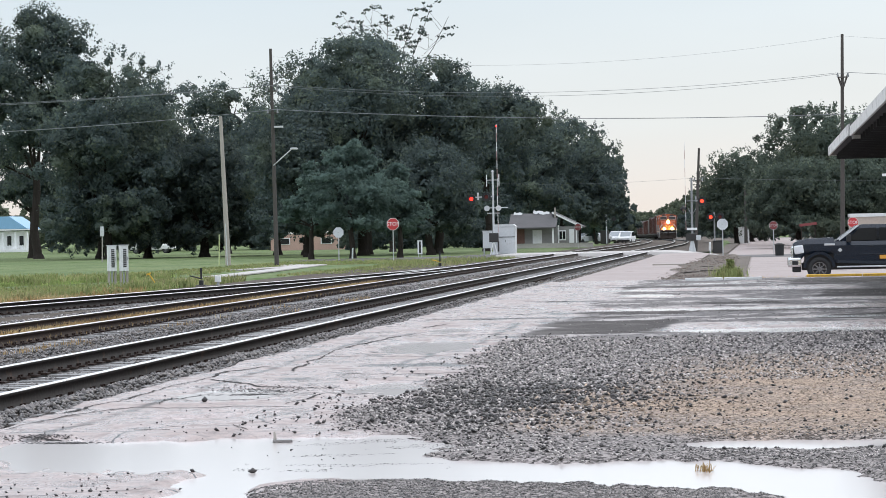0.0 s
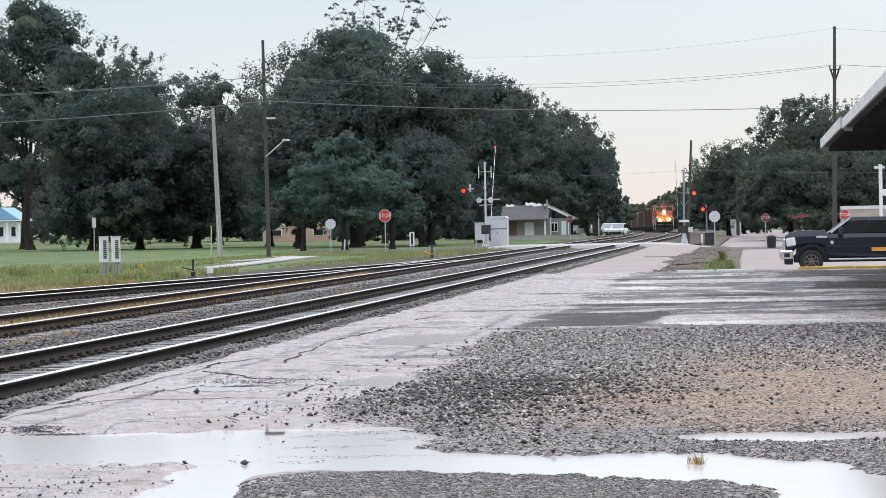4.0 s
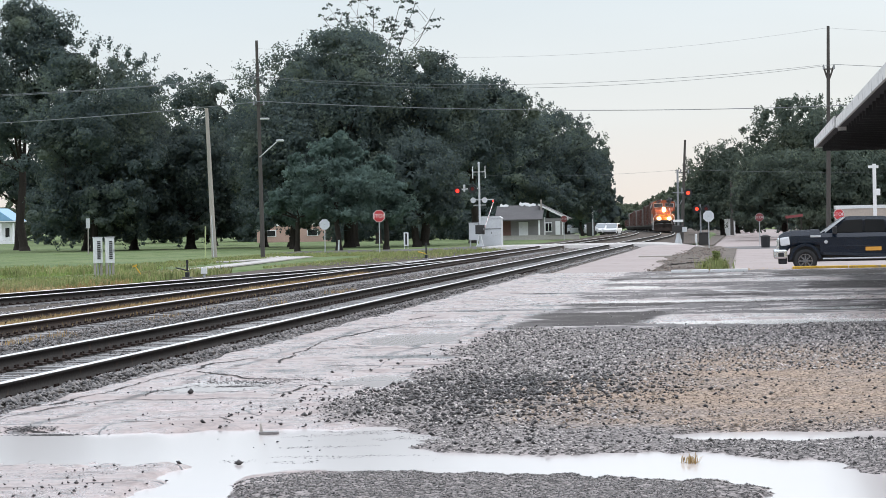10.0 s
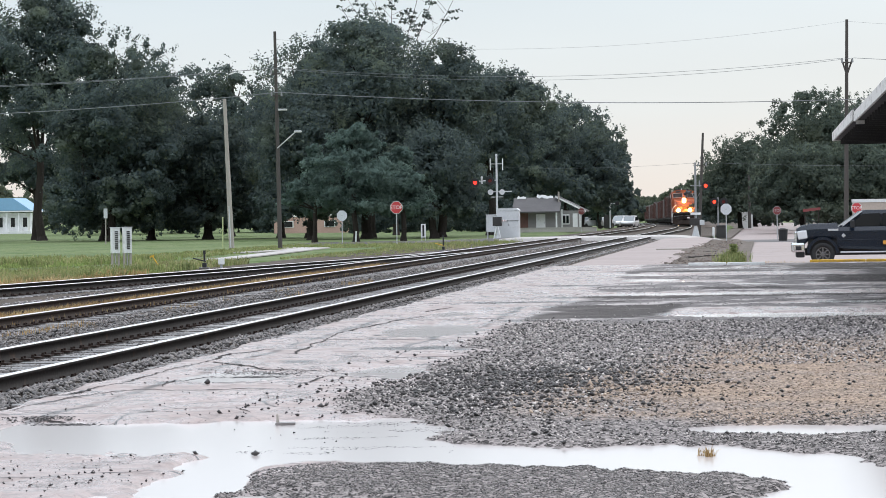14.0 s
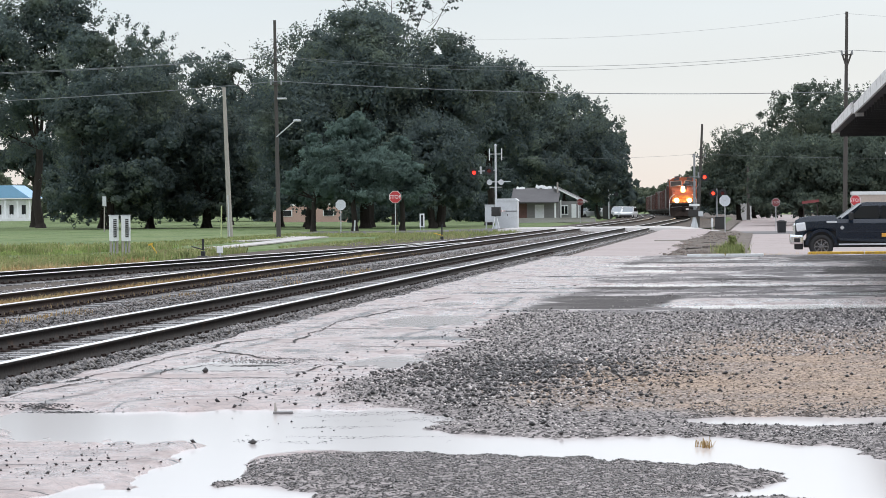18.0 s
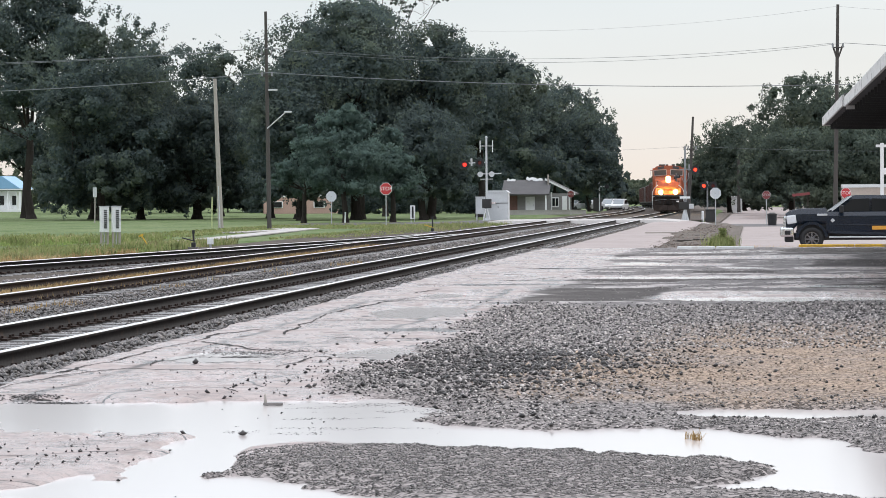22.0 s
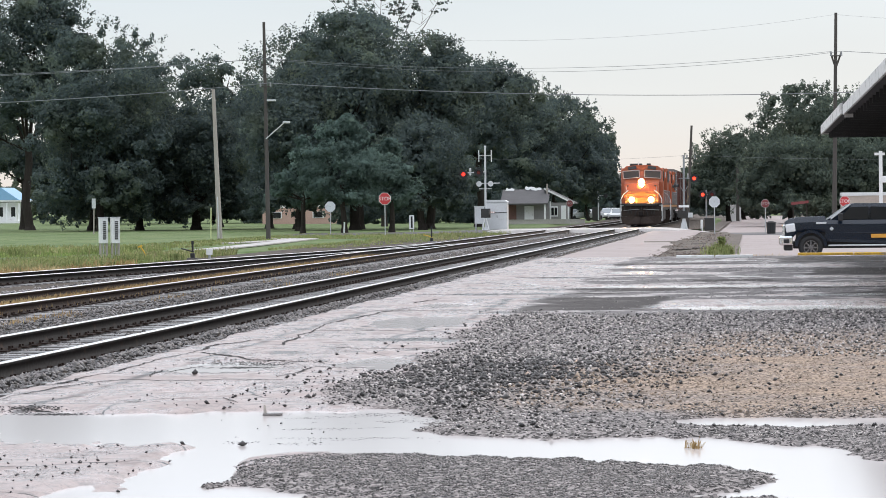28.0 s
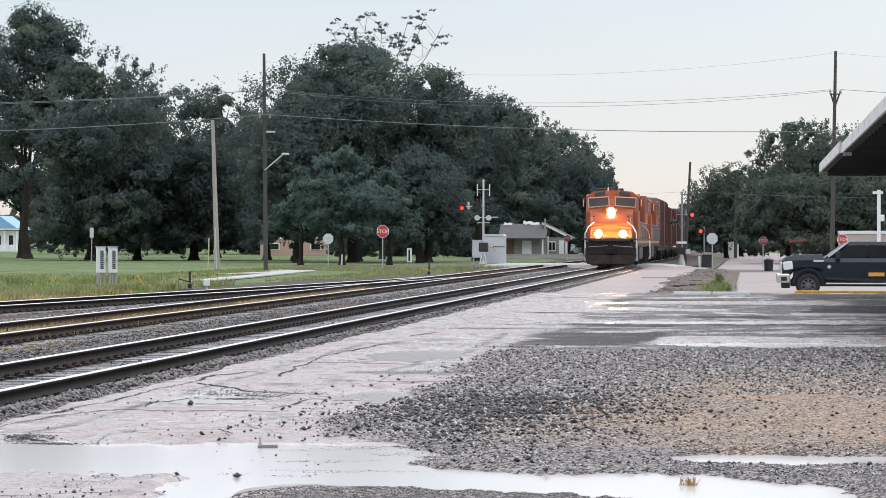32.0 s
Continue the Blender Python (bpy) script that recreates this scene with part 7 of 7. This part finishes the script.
def car(x, y, rz, label, kind="suv", mat="white"):
    """A small far car, nose to -x before it is turned."""
    t = thing("parked_car", x, y, float(ground_z(np.float64(x), np.float64(y))) if x < -10 else -0.22, label, "car", "parked cars", rz)
    part("body", slab_body(B(), [(0, 0.78, 0.42, 0.78), (0.2, 0.88, 0.35, 0.92), (1.3, 0.92, 0.32, 1.02), (4.2, 0.92, 0.32, 1.05), (4.6, 0.84, 0.42, 0.98)]), M[mat], t)
    h = 1.72 if kind == "suv" else 1.45
    part("roof", slab_body(B(), [(1.25, 0.84, 0.95, 1.02), (1.95, 0.72, 0.95, h - 0.03), (2.4, 0.70, 0.95, h), (3.9 if kind == "suv" else 3.2, 0.70, 0.95, h - 0.02), (4.45, 0.82, 0.95, 1.06)]), M[mat], t)
    for y_ in (-1, 1):
        bm = B()
        prism(bm, [(1.75, 1.06), (2.1, h - 0.14), (3.7 if kind == "suv" else 3.1, h - 0.14), (4.05, 1.06)], 0.02, pose(0, y_ * 0.80 + 0.01, 0, 90, 0, 0))
        part("window", bm, M["glass"], t)
        for xx in (0.85, 3.75):
            part("wheel", tube(B(), (xx, y_ * 0.72, 0.33), (xx, y_ * 0.93, 0.33), 0.33, seg=16), M["rubber"], t)
        part("headlight", box(B(), 0.1, 0.3, 0.14, (0.05, y_ * 0.62, 0.72), 0.02), M["lens_clear"], t)
        part("tail_light", box(B(), 0.06, 0.2, 0.2, (4.6, y_ * 0.68, 0.85), 0.02), M["lamp_off"], t)
    bm = B()
    prism(bm, [(1.28, 1.03), (1.93, h - 0.06), (1.90, h - 0.05), (1.24, 1.03)], 1.35, pose(0, 0.675, 0, 90, 0, 0))
    part("windscreen", bm, M["pale_glass"], t)
    bm = B()
    prism(bm, [(4.48, 1.08), (3.93 if kind == "suv" else 3.25, h - 0.05), (3.97 if kind == "suv" else 3.3, h - 0.05), (4.52, 1.08)], 1.35, pose(0, 0.675, 0, 90, 0, 0))
    part("rear_window", bm, M["glass"], t)
    part("bumper", box(B(), 0.15, 1.7, 0.2, (0.0, 0, 0.48), 0.04), M["engine_grey"], t)


car(-18.1, 392, 82, "white sport-utility car parked beyond the house", "suv")
car(-20.1, 396, 70, "white car parked beyond the house", "suv")
car(-22.7, 390, 60, "pale saloon car parked beyond the house", "saloon", "silver")
car(-0.6, 420, 95, "white car far down the street", "saloon")
car(-24.3, 384, 55, "grey car parked beyond the house", "saloon", "silver")

# the white pickup that drives by behind the trees
van = thing("white_pickup", -75, 345, -0.05, "white pickup truck driving along the road behind the trees", "pickup truck")
part("hood", slab_body(B(), [(2.75, 0.80, 0.50, 0.95), (2.55, 0.92, 0.46, 1.06), (1.35, 0.95, 0.46, 1.16)]), M["white"], van)
part("cab", slab_body(B(), [(1.35, 0.95, 0.42, 1.16), (-0.95, 0.95, 0.42, 1.16)]), M["white"], van)
part("roof", slab_body(B(), [(1.32, 0.88, 1.10, 1.16), (0.62, 0.78, 1.10, 1.80), (-0.60, 0.78, 1.10, 1.82), (-0.95, 0.84, 1.10, 1.68)]), M["white"], van)
part("bed", slab_body(B(), [(-0.98, 0.95, 0.50, 1.18), (-2.75, 0.95, 0.52, 1.18)]), M["white"], van)
for y_ in (-1, 1):
    for pts in ([(0.98, 1.18), (0.50, 1.70), (0.02, 1.71), (0.02, 1.18)], [(-0.06, 1.18), (-0.06, 1.71), (-0.60, 1.68), (-0.74, 1.18)]):
        part("window", prism(B(), pts, 0.02, pose(0, y_ * 0.862 + 0.01, 0, 90, 0, 0)), M["glass"], van, "dark side window")
    part("mirror", box(B(), 0.14, 0.18, 0.2, (0.95, y_ * 1.05, 1.26), 0.03), M["black"], van)
    part("headlight", box(B(), 0.10, 0.34, 0.20, (2.66, y_ * 0.68, 0.88), 0.02), M["lens_clear"], van)
    part("tail_light", box(B(), 0.06, 0.16, 0.34, (-2.74, y_ * 0.84, 0.95), 0.02), M["lamp_off"], van)
    for xx in (1.85, -1.75):
        wheel(van, (xx, y_ * 0.80, 0.38), 0.38, 0.24, y_)
part("windscreen", prism(B(), [(1.34, 1.17), (0.64, 1.80), (0.60, 1.80), (1.28, 1.17)], 1.5, pose(0, 0.75, 0, 90, 0, 0)), M["glass"], van)
part("bumper", box(B(), 0.2, 1.85, 0.2, (2.72, 0, 0.50), 0.04), M["chrome"], van)
part("underside", box(B(), 5.0, 1.4, 0.2, (0, 0, 0.42), 0.02), M["black"], van)

# white sheds and posts far down the street
t = thing("white_shed", -1.9, 345, -0.2, "small pale shed at the bend of the street", "shed")
part("wall", box(B(), 1.3, 1.5, 1.8, (0, 0, 0.9)), M["white"], t)
part("roof", box(B(), 1.5, 1.7, 0.12, (0, 0, 1.86), 0.02), M["white"], t)
t = thing("white_board", 0.3, 430, -0.2, "white board on legs far down the street", "sign")
part("board", box(B(), 1.0, 0.1, 2.6, (0, 0, 1.7)), M["white"], t)
part("leg", box(B(), 0.12, 0.12, 0.5, (0, 0, 0.25)), M["steel"], t)


# ---------------------------------------------------------------- the train
RAIL_TOP = RAIL_Z + 0.163
M["cab_glass"] = glass("grey_cab_glass", (0.06, 0.058, 0.06), 0.15)
# scuffed dark paint, its brown lifted to paint in orange lamp light
M["plow_grey"] = material("scuffed_lamp_warmed_paint", (0.050, 0.036, 0.030), 0.75, spec=0.2, var=0.45, scale=1, fine=10, bump=0.2, dist=0.01)


def bogie(t, y, axles, gap, r=0.5):
    b = part("bogie", box(B(), 2.1, gap * (axles - 1) + 1.4, 0.28, (0, y, 0.72), 0.04), M["engine_grey"], t)
    for k in range(axles):
        ya = y + (k - (axles - 1) / 2) * gap
        for sx in (-1, 1):
            part("wheel", tube(B(), (sx * 0.72, ya, r), (sx * 0.86, ya, r), r, seg=18), M["rail"], b)
            part("axle_box", box(B(), 0.16, 0.34, 0.34, (sx * 1.03, ya, 0.56), 0.03), M["engine_grey"], b)
    for sx in (-1, 1):
        part("side_frame", box(B(), 0.14, gap * (axles - 1) + 1.1, 0.24, (sx * 1.03, y, 0.80), 0.03), M["engine_grey"], b)


def locomotive(label):
    """A wide-nosed diesel engine; its front looks to -y, z is 0 on the rails."""
    t = thing("locomotive", 0, 0, 0, label, "locomotive", "train on the main line")
    part("underframe", box(B(), 2.9, 21.2, 0.42, (0, 0.2, 1.42), 0.02), M["engine_grey"], t)
    part("fuel_tank", box(B(), 2.7, 5.6, 0.85, (0, 0.6, 0.82), 0.12), M["engine_grey"], t)
    part("plow", prism(B(), [(-1.05, 0.08), (1.05, 0.08), (1.38, 0.24), (1.52, 0.72), (-1.52, 0.72), (-1.38, 0.24)], 0.5, pose(0, -10.75, 0, 90, 0, 0)), M["plow_grey"], t, "dark steel snow plow")
    part("pilot", box(B(), 2.95, 0.5, 0.75, (0, -10.75, 1.10), 0.05), M["plow_grey"], t, "black pilot plate")
    part("coupler", box(B(), 0.35, 0.7, 0.35, (0, -11.2, 0.92), 0.06), M["rail"], t)
    for sx in (-1, 1):
        part("air_hose", tube(B(), (sx * 0.35, -11.02, 1.2), (sx * 0.55, -11.12, 0.55), 0.035, seg=6), M["rubber"], t)
        for k in range(3):
            part("control_hose", tube(B(), (sx * (0.68 + 0.11 * k), -11.03, 1.30), (sx * (0.74 + 0.12 * k), -11.10, 0.88), 0.024, seg=6), M["rubber"], t)
        part("cut_lever", tube(B(), (sx * 0.15, -11.06, 1.24), (sx * 1.30, -11.06, 1.16), 0.018, seg=6), M["steel"], t)
        part("plow_blade", box(B(), 1.34, 0.05, 0.52, (sx * 0.70, -11.24, 0.42), 0.02, (-14, 0, sx * 14)), M["plow_grey"], t)
    part("plow_ridge", box(B(), 0.10, 0.14, 0.52, (0, -11.40, 0.42), 0.03, (-14, 0, 0)), M["plow_grey"], t)
    part("anticlimber", box(B(), 2.3, 0.22, 0.16, (0, -11.08, 1.56), 0.03), M["engine_grey"], t)
    # nose: broad box with chamfered brow
    nose = part("nose", prism(B(), [(-10.55, 1.63), (-10.62, 2.3), (-10.40, 3.12), (-9.15, 3.42), (-9.15, 1.63)], 2.5, pose(-1.25, 0, 0, 90, 0, 90)), M["orange"], t, "orange wide nose")
    # yellow band between the ditch lights puts their glow into the nose colour
    part("nose_stripe", box(B(), 2.44, 0.03, 0.34, (0, -10.605, 1.88), rot=(-5.5, 0, 0)), M["engine_yellow"], nose, "yellow lower nose band, painted for the lamps' glow")
    part("nose_line", box(B(), 2.46, 0.03, 0.07, (0, -10.60, 2.50), rot=(-9, 0, 0)), M["engine_yellow"], nose, "thin yellow line")
    for sx in (-1, 1):
        part("grab_iron", tube(B(), (sx * 1.12, -10.64, 1.9), (sx * 1.12, -10.50, 2.9), 0.02, seg=6), M["steel"], nose)
        part("marker_lamp", tube(B(), (sx * 1.0, -10.50, 2.95), (sx * 1.0, -10.56, 2.95), 0.06, seg=10), M["engine_grey"], nose)
    for sx in (-1, 1):
        part("nose_wing", box(B(), 0.95, 0.03, 0.13, (sx * 0.70, -10.655, 2.30), 0.01, (-5.5, sx * 7, 0)), M["engine_yellow"], nose, "yellow wing-shaped mark")
    part("nose_door", box(B(), 0.60, 0.025, 1.0, (0.80, -10.585, 2.46), 0.01, (-9, 0, 0)), M["orange"], nose)
    part("emblem", prism(B(), [(-0.42, -0.10), (0, -0.16), (0.42, -0.10), (0.30, 0.10), (0, 0.15), (-0.30, 0.10)], 0.03, pose(0, -10.66, 2.36, 90, 0, 0)), M["engine_yellow"], nose, "plain yellow emblem shape")
    for k in range(7):
        part("tread_bar", box(B(), 0.05, 0.06, 0.30, (-1.2 + 0.4 * k, -11.03, 1.30), 0.01), M["engine_grey"], t)
    # cab
    cab = part("cab", prism(B(), [(-9.2, 1.63), (-9.2, 3.22), (-8.95, 4.14), (-8.75, 4.27), (-6.6, 4.30), (-6.6, 1.63)], 3.06, pose(-1.53, 0, 0, 90, 0, 90)), M["orange"], t, "orange cab")
    rf = part("roof", prism(B(), [(-1.56, 4.08), (-1.15, 4.42), (-0.4, 4.49), (0.4, 4.49), (1.15, 4.42), (1.56, 4.08)], 2.5, pose(0, -6.5, 0, 90, 0, 0)), M["orange"], cab, "rounded orange cab roof")
    for sx in (-1, 1):
        w = part("windscreen", prism(B(), [(0.22, 3.62), (1.32, 3.53), (1.36, 4.00), (0.24, 4.07)] if sx > 0 else [(-1.32, 3.53), (-0.22, 3.62), (-0.24, 4.07), (-1.36, 4.00)], 0.03, pose(0, -9.20, 0, 90, 0, 0)), M["cab_glass"], cab, "grey windscreen")
        bm = B()
        for a, b in (((0.18, 3.59), (1.37, 3.49)), ((1.37, 3.49), (1.41, 4.04)), ((1.41, 4.04), (0.20, 4.11)), ((0.20, 4.11), (0.18, 3.59))):
            tube(bm, (sx * a[0], -9.235, a[1]), (sx * b[0], -9.235, b[1]), 0.028, seg=6)
        part("window_frame", bm, M["dull_white"], w, "pale window surround")
        part("number_board", box(B(), 0.62, 0.06, 0.22, (sx * 0.72, -9.06, 4.29), 0.01, (-20, sx * 9, 0)), M["black"], cab, "dark number board")
        sw = part("side_window", box(B(), 0.04, 1.1, 0.7, (sx * 1.545, -7.9, 3.66), 0.01), M["glass"], cab)
        part("sunshade", box(B(), 0.22, 1.2, 0.04, (sx * 1.65, -7.9, 4.05)), M["orange"], sw)
        part("mirror", box(B(), 0.05, 0.10, 0.42, (sx * 1.70, -8.9, 3.75), 0.02), M["silver"], cab)
    part("headlight_box", box(B(), 0.66, 0.16, 0.34, (0, -10.36, 3.22), 0.05, (-15, 0, 0)), M["orange"], nose)
    for sx in (-1, 1):
        h = part("headlight", tube(B(), (0, -10.46, 3.17 + sx * 0.11), (0, -10.52, 3.17 + sx * 0.11), 0.19, seg=18), M["headlight"], nose, "lit twin headlight")
        d = part("ditch_light", tube(B(), (sx * 0.71, -10.98, 1.93), (sx * 0.71, -11.05, 1.93), 0.20, seg=18), M["headlight"], t, "lit ditch light")
        part("lamp_bracket", box(B(), 0.30, 0.24, 0.34, (sx * 0.71, -10.84, 1.93), 0.03), M["black"], d)
    part("walkway", box(B(), 3.0, 0.9, 0.10, (0, -10.65, 1.62), 0.02), M["engine_grey"], t)
    for sx in (-1, 1):
        bm = B()
        pts = [(1.48, -11.0, 1.1), (1.50, -11.0, 1.95), (1.30, -11.0, 2.35), (0.95, -11.0, 2.62)]
        for a, b in zip(pts, pts[1:]):
            tube(bm, (sx * a[0], a[1], a[2]), (sx * b[0], b[1], b[2]), 0.03, seg=8)
        part("front_handrail", bm, M["white"], t, "white curved front handrail")
        bm = B()
        tube(bm, (sx * 1.48, -6.4, 2.62), (sx * 1.48, 10.3, 2.62), 0.022, seg=6)
        for y in np.arange(-6.2, 10.5, 1.66):
            tube(bm, (sx * 1.48, float(y), 1.63), (sx * 1.48, float(y), 2.62), 0.018, seg=6)
        part("side_handrail", bm, M["mast_grey"], t)
        for k in range(4):
            part("step", box(B(), 0.22, 0.62, 0.04, (sx * 1.42, -10.4, 0.45 + 0.29 * k)), M["engine_grey"], t)
        for y in (-10.75, -10.05):
            part("step_side", box(B(), 0.26, 0.03, 1.2, (sx * 1.42, y, 0.95)), M["silver"], t, "pale step side")
        part("stripe", box(B(), 0.03, 21.0, 0.16, (sx * 1.462, 0.2, 1.46)), M["engine_yellow"], t, "yellow sill stripe")
    # long hood
    hood = part("long_hood", slab_y(1.05, -6.6, 6.2, 1.63, 4.15), M["orange"], t, "orange engine hood")
    part("hood_roof", slab_y(0.9, -6.4, 6.2, 4.12, 4.30), M["engine_grey"], hood)
    for k in range(9):
        y = -5.9 + 1.33 * k
        for sx in (-1, 1):
            part("hood_door", box(B(), 0.03, 1.2, 1.5, (sx * 1.062, y, 2.55), 0.01), M["orange"], hood)
    part("exhaust", box(B(), 0.7, 1.1, 0.28, (0, -0.8, 4.36), 0.05), M["black"], hood)
    rad = part("radiator", slab_y(1.42, 6.2, 10.2, 2.6, 4.42), M["orange"], t, "flared radiator housing")
    part("rear_hood", slab_y(1.05, 6.2, 10.3, 1.63, 2.7), M["orange"], rad)
    for sx in (-1, 1):
        part("radiator_grille", box(B(), 0.04, 3.4, 0.9, (sx * 1.425, 8.2, 3.8), 0.01), M["black"], rad)
        # black strip on each orange hood side stands in for its shadow
        part("hood_band", box(B(), 0.02, 12.6, 1.3, (sx * 1.084, -0.2, 3.05)), M["black"], hood, "black strip painting the shade on the hood side")
    part("horn", box(B(), 0.3, 0.5, 0.16, (0.45, -7.6, 4.55), 0.03), M["black"], cab)
    part("antenna", tube(B(), (-0.3, -7.9, 4.48), (-0.3, -7.9, 4.72), 0.05, 0.02, 8), M["white"], cab)
    part("air_conditioner", box(B(), 0.9, 1.0, 0.2, (-0.5, -7.2, 4.53), 0.04), M["engine_grey"], cab)
    bogie(t, -6.9, 3, 2.0)
    bogie(t, 6.9, 3, 2.0)
    return t


def slab_y(hw, y0, y1, z0, z1):
    bm = B()
    box(bm, hw * 2, y1 - y0, z1 - z0, (0, (y0 + y1) / 2, (z0 + z1) / 2), 0.06)
    return bm


def boxcar(label, paint, end_paint, h=4.4, length=16.4):
    t = thing("boxcar", 0, 0, 0, label, "railway car", "train on the main line")
    hl = length / 2
    body = part("body", slab_y(1.50, -hl, hl, 1.05, h - 0.12), M[paint], t)
    part("roof", prism(B(), [(-1.56, 0), (1.56, 0), (1.2, 0.14), (0, 0.22), (-1.2, 0.14)], length + 0.1, pose(0, hl + 0.05, h - 0.13, 90, 0, 0)), M["car_grey"], t, "dull grey metal roof")
    part("sill", box(B(), 2.7, length + 0.3, 0.24, (0, 0, 0.95), 0.02), M["engine_grey"], t)
    for k in range(13):
        y = -hl + 0.5 + k * (length - 1.0) / 12
        for sx in (-1, 1):
            if abs(y) > 1.6:
                part("rib", box(B(), 0.07, 0.16, h - 1.35, (sx * 1.535, y, (h + 0.95) / 2)), M[paint], body)
    for sx in (-1, 1):
        d = part("door", box(B(), 0.07, 2.9, h - 1.5, (sx * 1.545, 0, (h + 0.95) / 2), 0.02), M[paint], t, "plain sliding door")
        part("door_bar", tube(B(), (sx * 1.60, 0.4, 1.2), (sx * 1.60, 0.4, h - 0.5), 0.03, seg=6), M["engine_grey"], d)
        part("door_track", box(B(), 0.08, 5.8, 0.10, (sx * 1.56, 1.2, 1.12)), M["engine_grey"], t)
    for k in range(7):
        part("end_rib", box(B(), 2.7, 0.09, 0.22, (0, -hl - 0.03, 1.4 + k * (h - 1.8) / 6), 0.04), M[end_paint], t, "corrugated end")
    part("end_panel", box(B(), 2.94, 0.04, h - 1.3, (0, -hl - 0.005, (h + 0.95) / 2)), M[end_paint], t)
    for sx in (-1, 1):
        bm = B()
        for z in np.arange(1.2, h - 0.3, 0.42):
            tube(bm, (sx * 1.2, -hl - 0.12, float(z)), (sx * 1.46, -hl - 0.12, float(z)), 0.02, seg=5)
        part("ladder", bm, M["steel"], t)
    part("coupler", box(B(), 0.3, 1.2, 0.3, (0, -hl - 0.6, 0.9), 0.05), M["rail"], t)
    bogie(t, -hl + 2.2, 2, 1.75, 0.42)
    bogie(t, hl - 2.2, 2, 1.75, 0.42)
    return t


engines = [locomotive("orange lead diesel locomotive with lit headlights")]
# the second engine is the same kind, its lamps dark
second = copy_thing(engines[0], pose(0, 0, 0))
second["label"] = "second orange diesel locomotive behind the first"
for o in second.children_recursive:
    if o.name.split(".")[0] in ("headlight", "ditch_light"):
        o.data = o.data.copy()
        o.data.materials[0] = M["lens_clear"]
        o["label"] = "unlit lamp"
engines.append(second)
red = boxcar("red-brown boxcar with ribbed sides", "oxide", "oxide")
tall = boxcar("tall red-brown boxcar with a pale end", "oxide", "car_grey", 4.7, 18.4)
grey = boxcar("weathered grey boxcar with ribbed sides", "car_grey", "car_grey")
cars = [tall]
lengths = [18.4]
for k in range(20):
    if k == 0:
        cars.append(red)
        lengths.append(16.4)
    elif k == 4:
        cars.append(grey)
        lengths.append(16.4)
    else:
        cars.append(copy_thing(grey if k in (9, 15) else (tall if k in (3, 11) else red), pose(0, 0, 0)))
        lengths.append(18.4 if k in (3, 11) else 16.4)


def front(t):
    """How far along the line the lead engine's face stands at t seconds."""
    return 171.0 + 11.1 * (32.0 - t)


def on_line(y):
    """The pose of a car whose middle is y along the main line."""
    a, b = float(track_1(y - 6)), float(track_1(y + 6))
    return pose((a + b) / 2, y, RAIL_TOP - float(sink(y)), 0, 0, math.degrees(math.atan2(a - b, 12)))


def motions():
    back = 11.1
    order = []
    for k, ob in enumerate(engines):
        order.append((ob, back + 22.4 * k))
    at = 22.4 * 2 + 0.3
    for ob, ln in zip(cars, lengths):
        order.append((ob, at + ln / 2 + 0.7))
        at += ln + 1.5
    for ob, off in order:
        walk(ob, [(t, on_line(front(t) + off)) for t in range(0, 33)])
    # the white pickup drives by, then turns off behind the wood
    ride = [(t, pose(-72.2 + 8.3 * t, 345, -0.05, 0, 0, 0)) for t in (0, 1, 2, 3)]
    ride += [(4, pose(-40.6, 348, -0.05, 0, 0, 35)), (5, pose(-36.2, 354, -0.05, 0, 0, 70)), (6, pose(-35.2, 362, -0.05, 0, 0, 88)),
             (9, pose(-35.2, 388, -0.05, 0, 0, 90)), (14, pose(-35.2, 445, -0.05, 0, 0, 90)), (32, pose(-35.2, 445, -0.05, 0, 0, 90))]
    walk(van, ride)
    # the gates come down over the road
    fall = ((0, 90), (0.6, 84), (1.2, 74), (2, 61), (3, 54), (3.5, 51), (4.5, 45), (5.5, 39), (6, 36.5), (7, 30), (8, 25), (9, 19), (10, 14), (11, 8), (12, 3), (12.8, 0), (32, 0))
    walk(gate, [(t, pose(0.30, 0.1, 1.35, a, 0, 0)) for t, a in fall])
    walk(gate2, [(t, pose(-0.42, 0.1, 1.35, -max(a - 4, 0) if t < 12 else 0, 0, 0)) for t, a in fall])


motions()
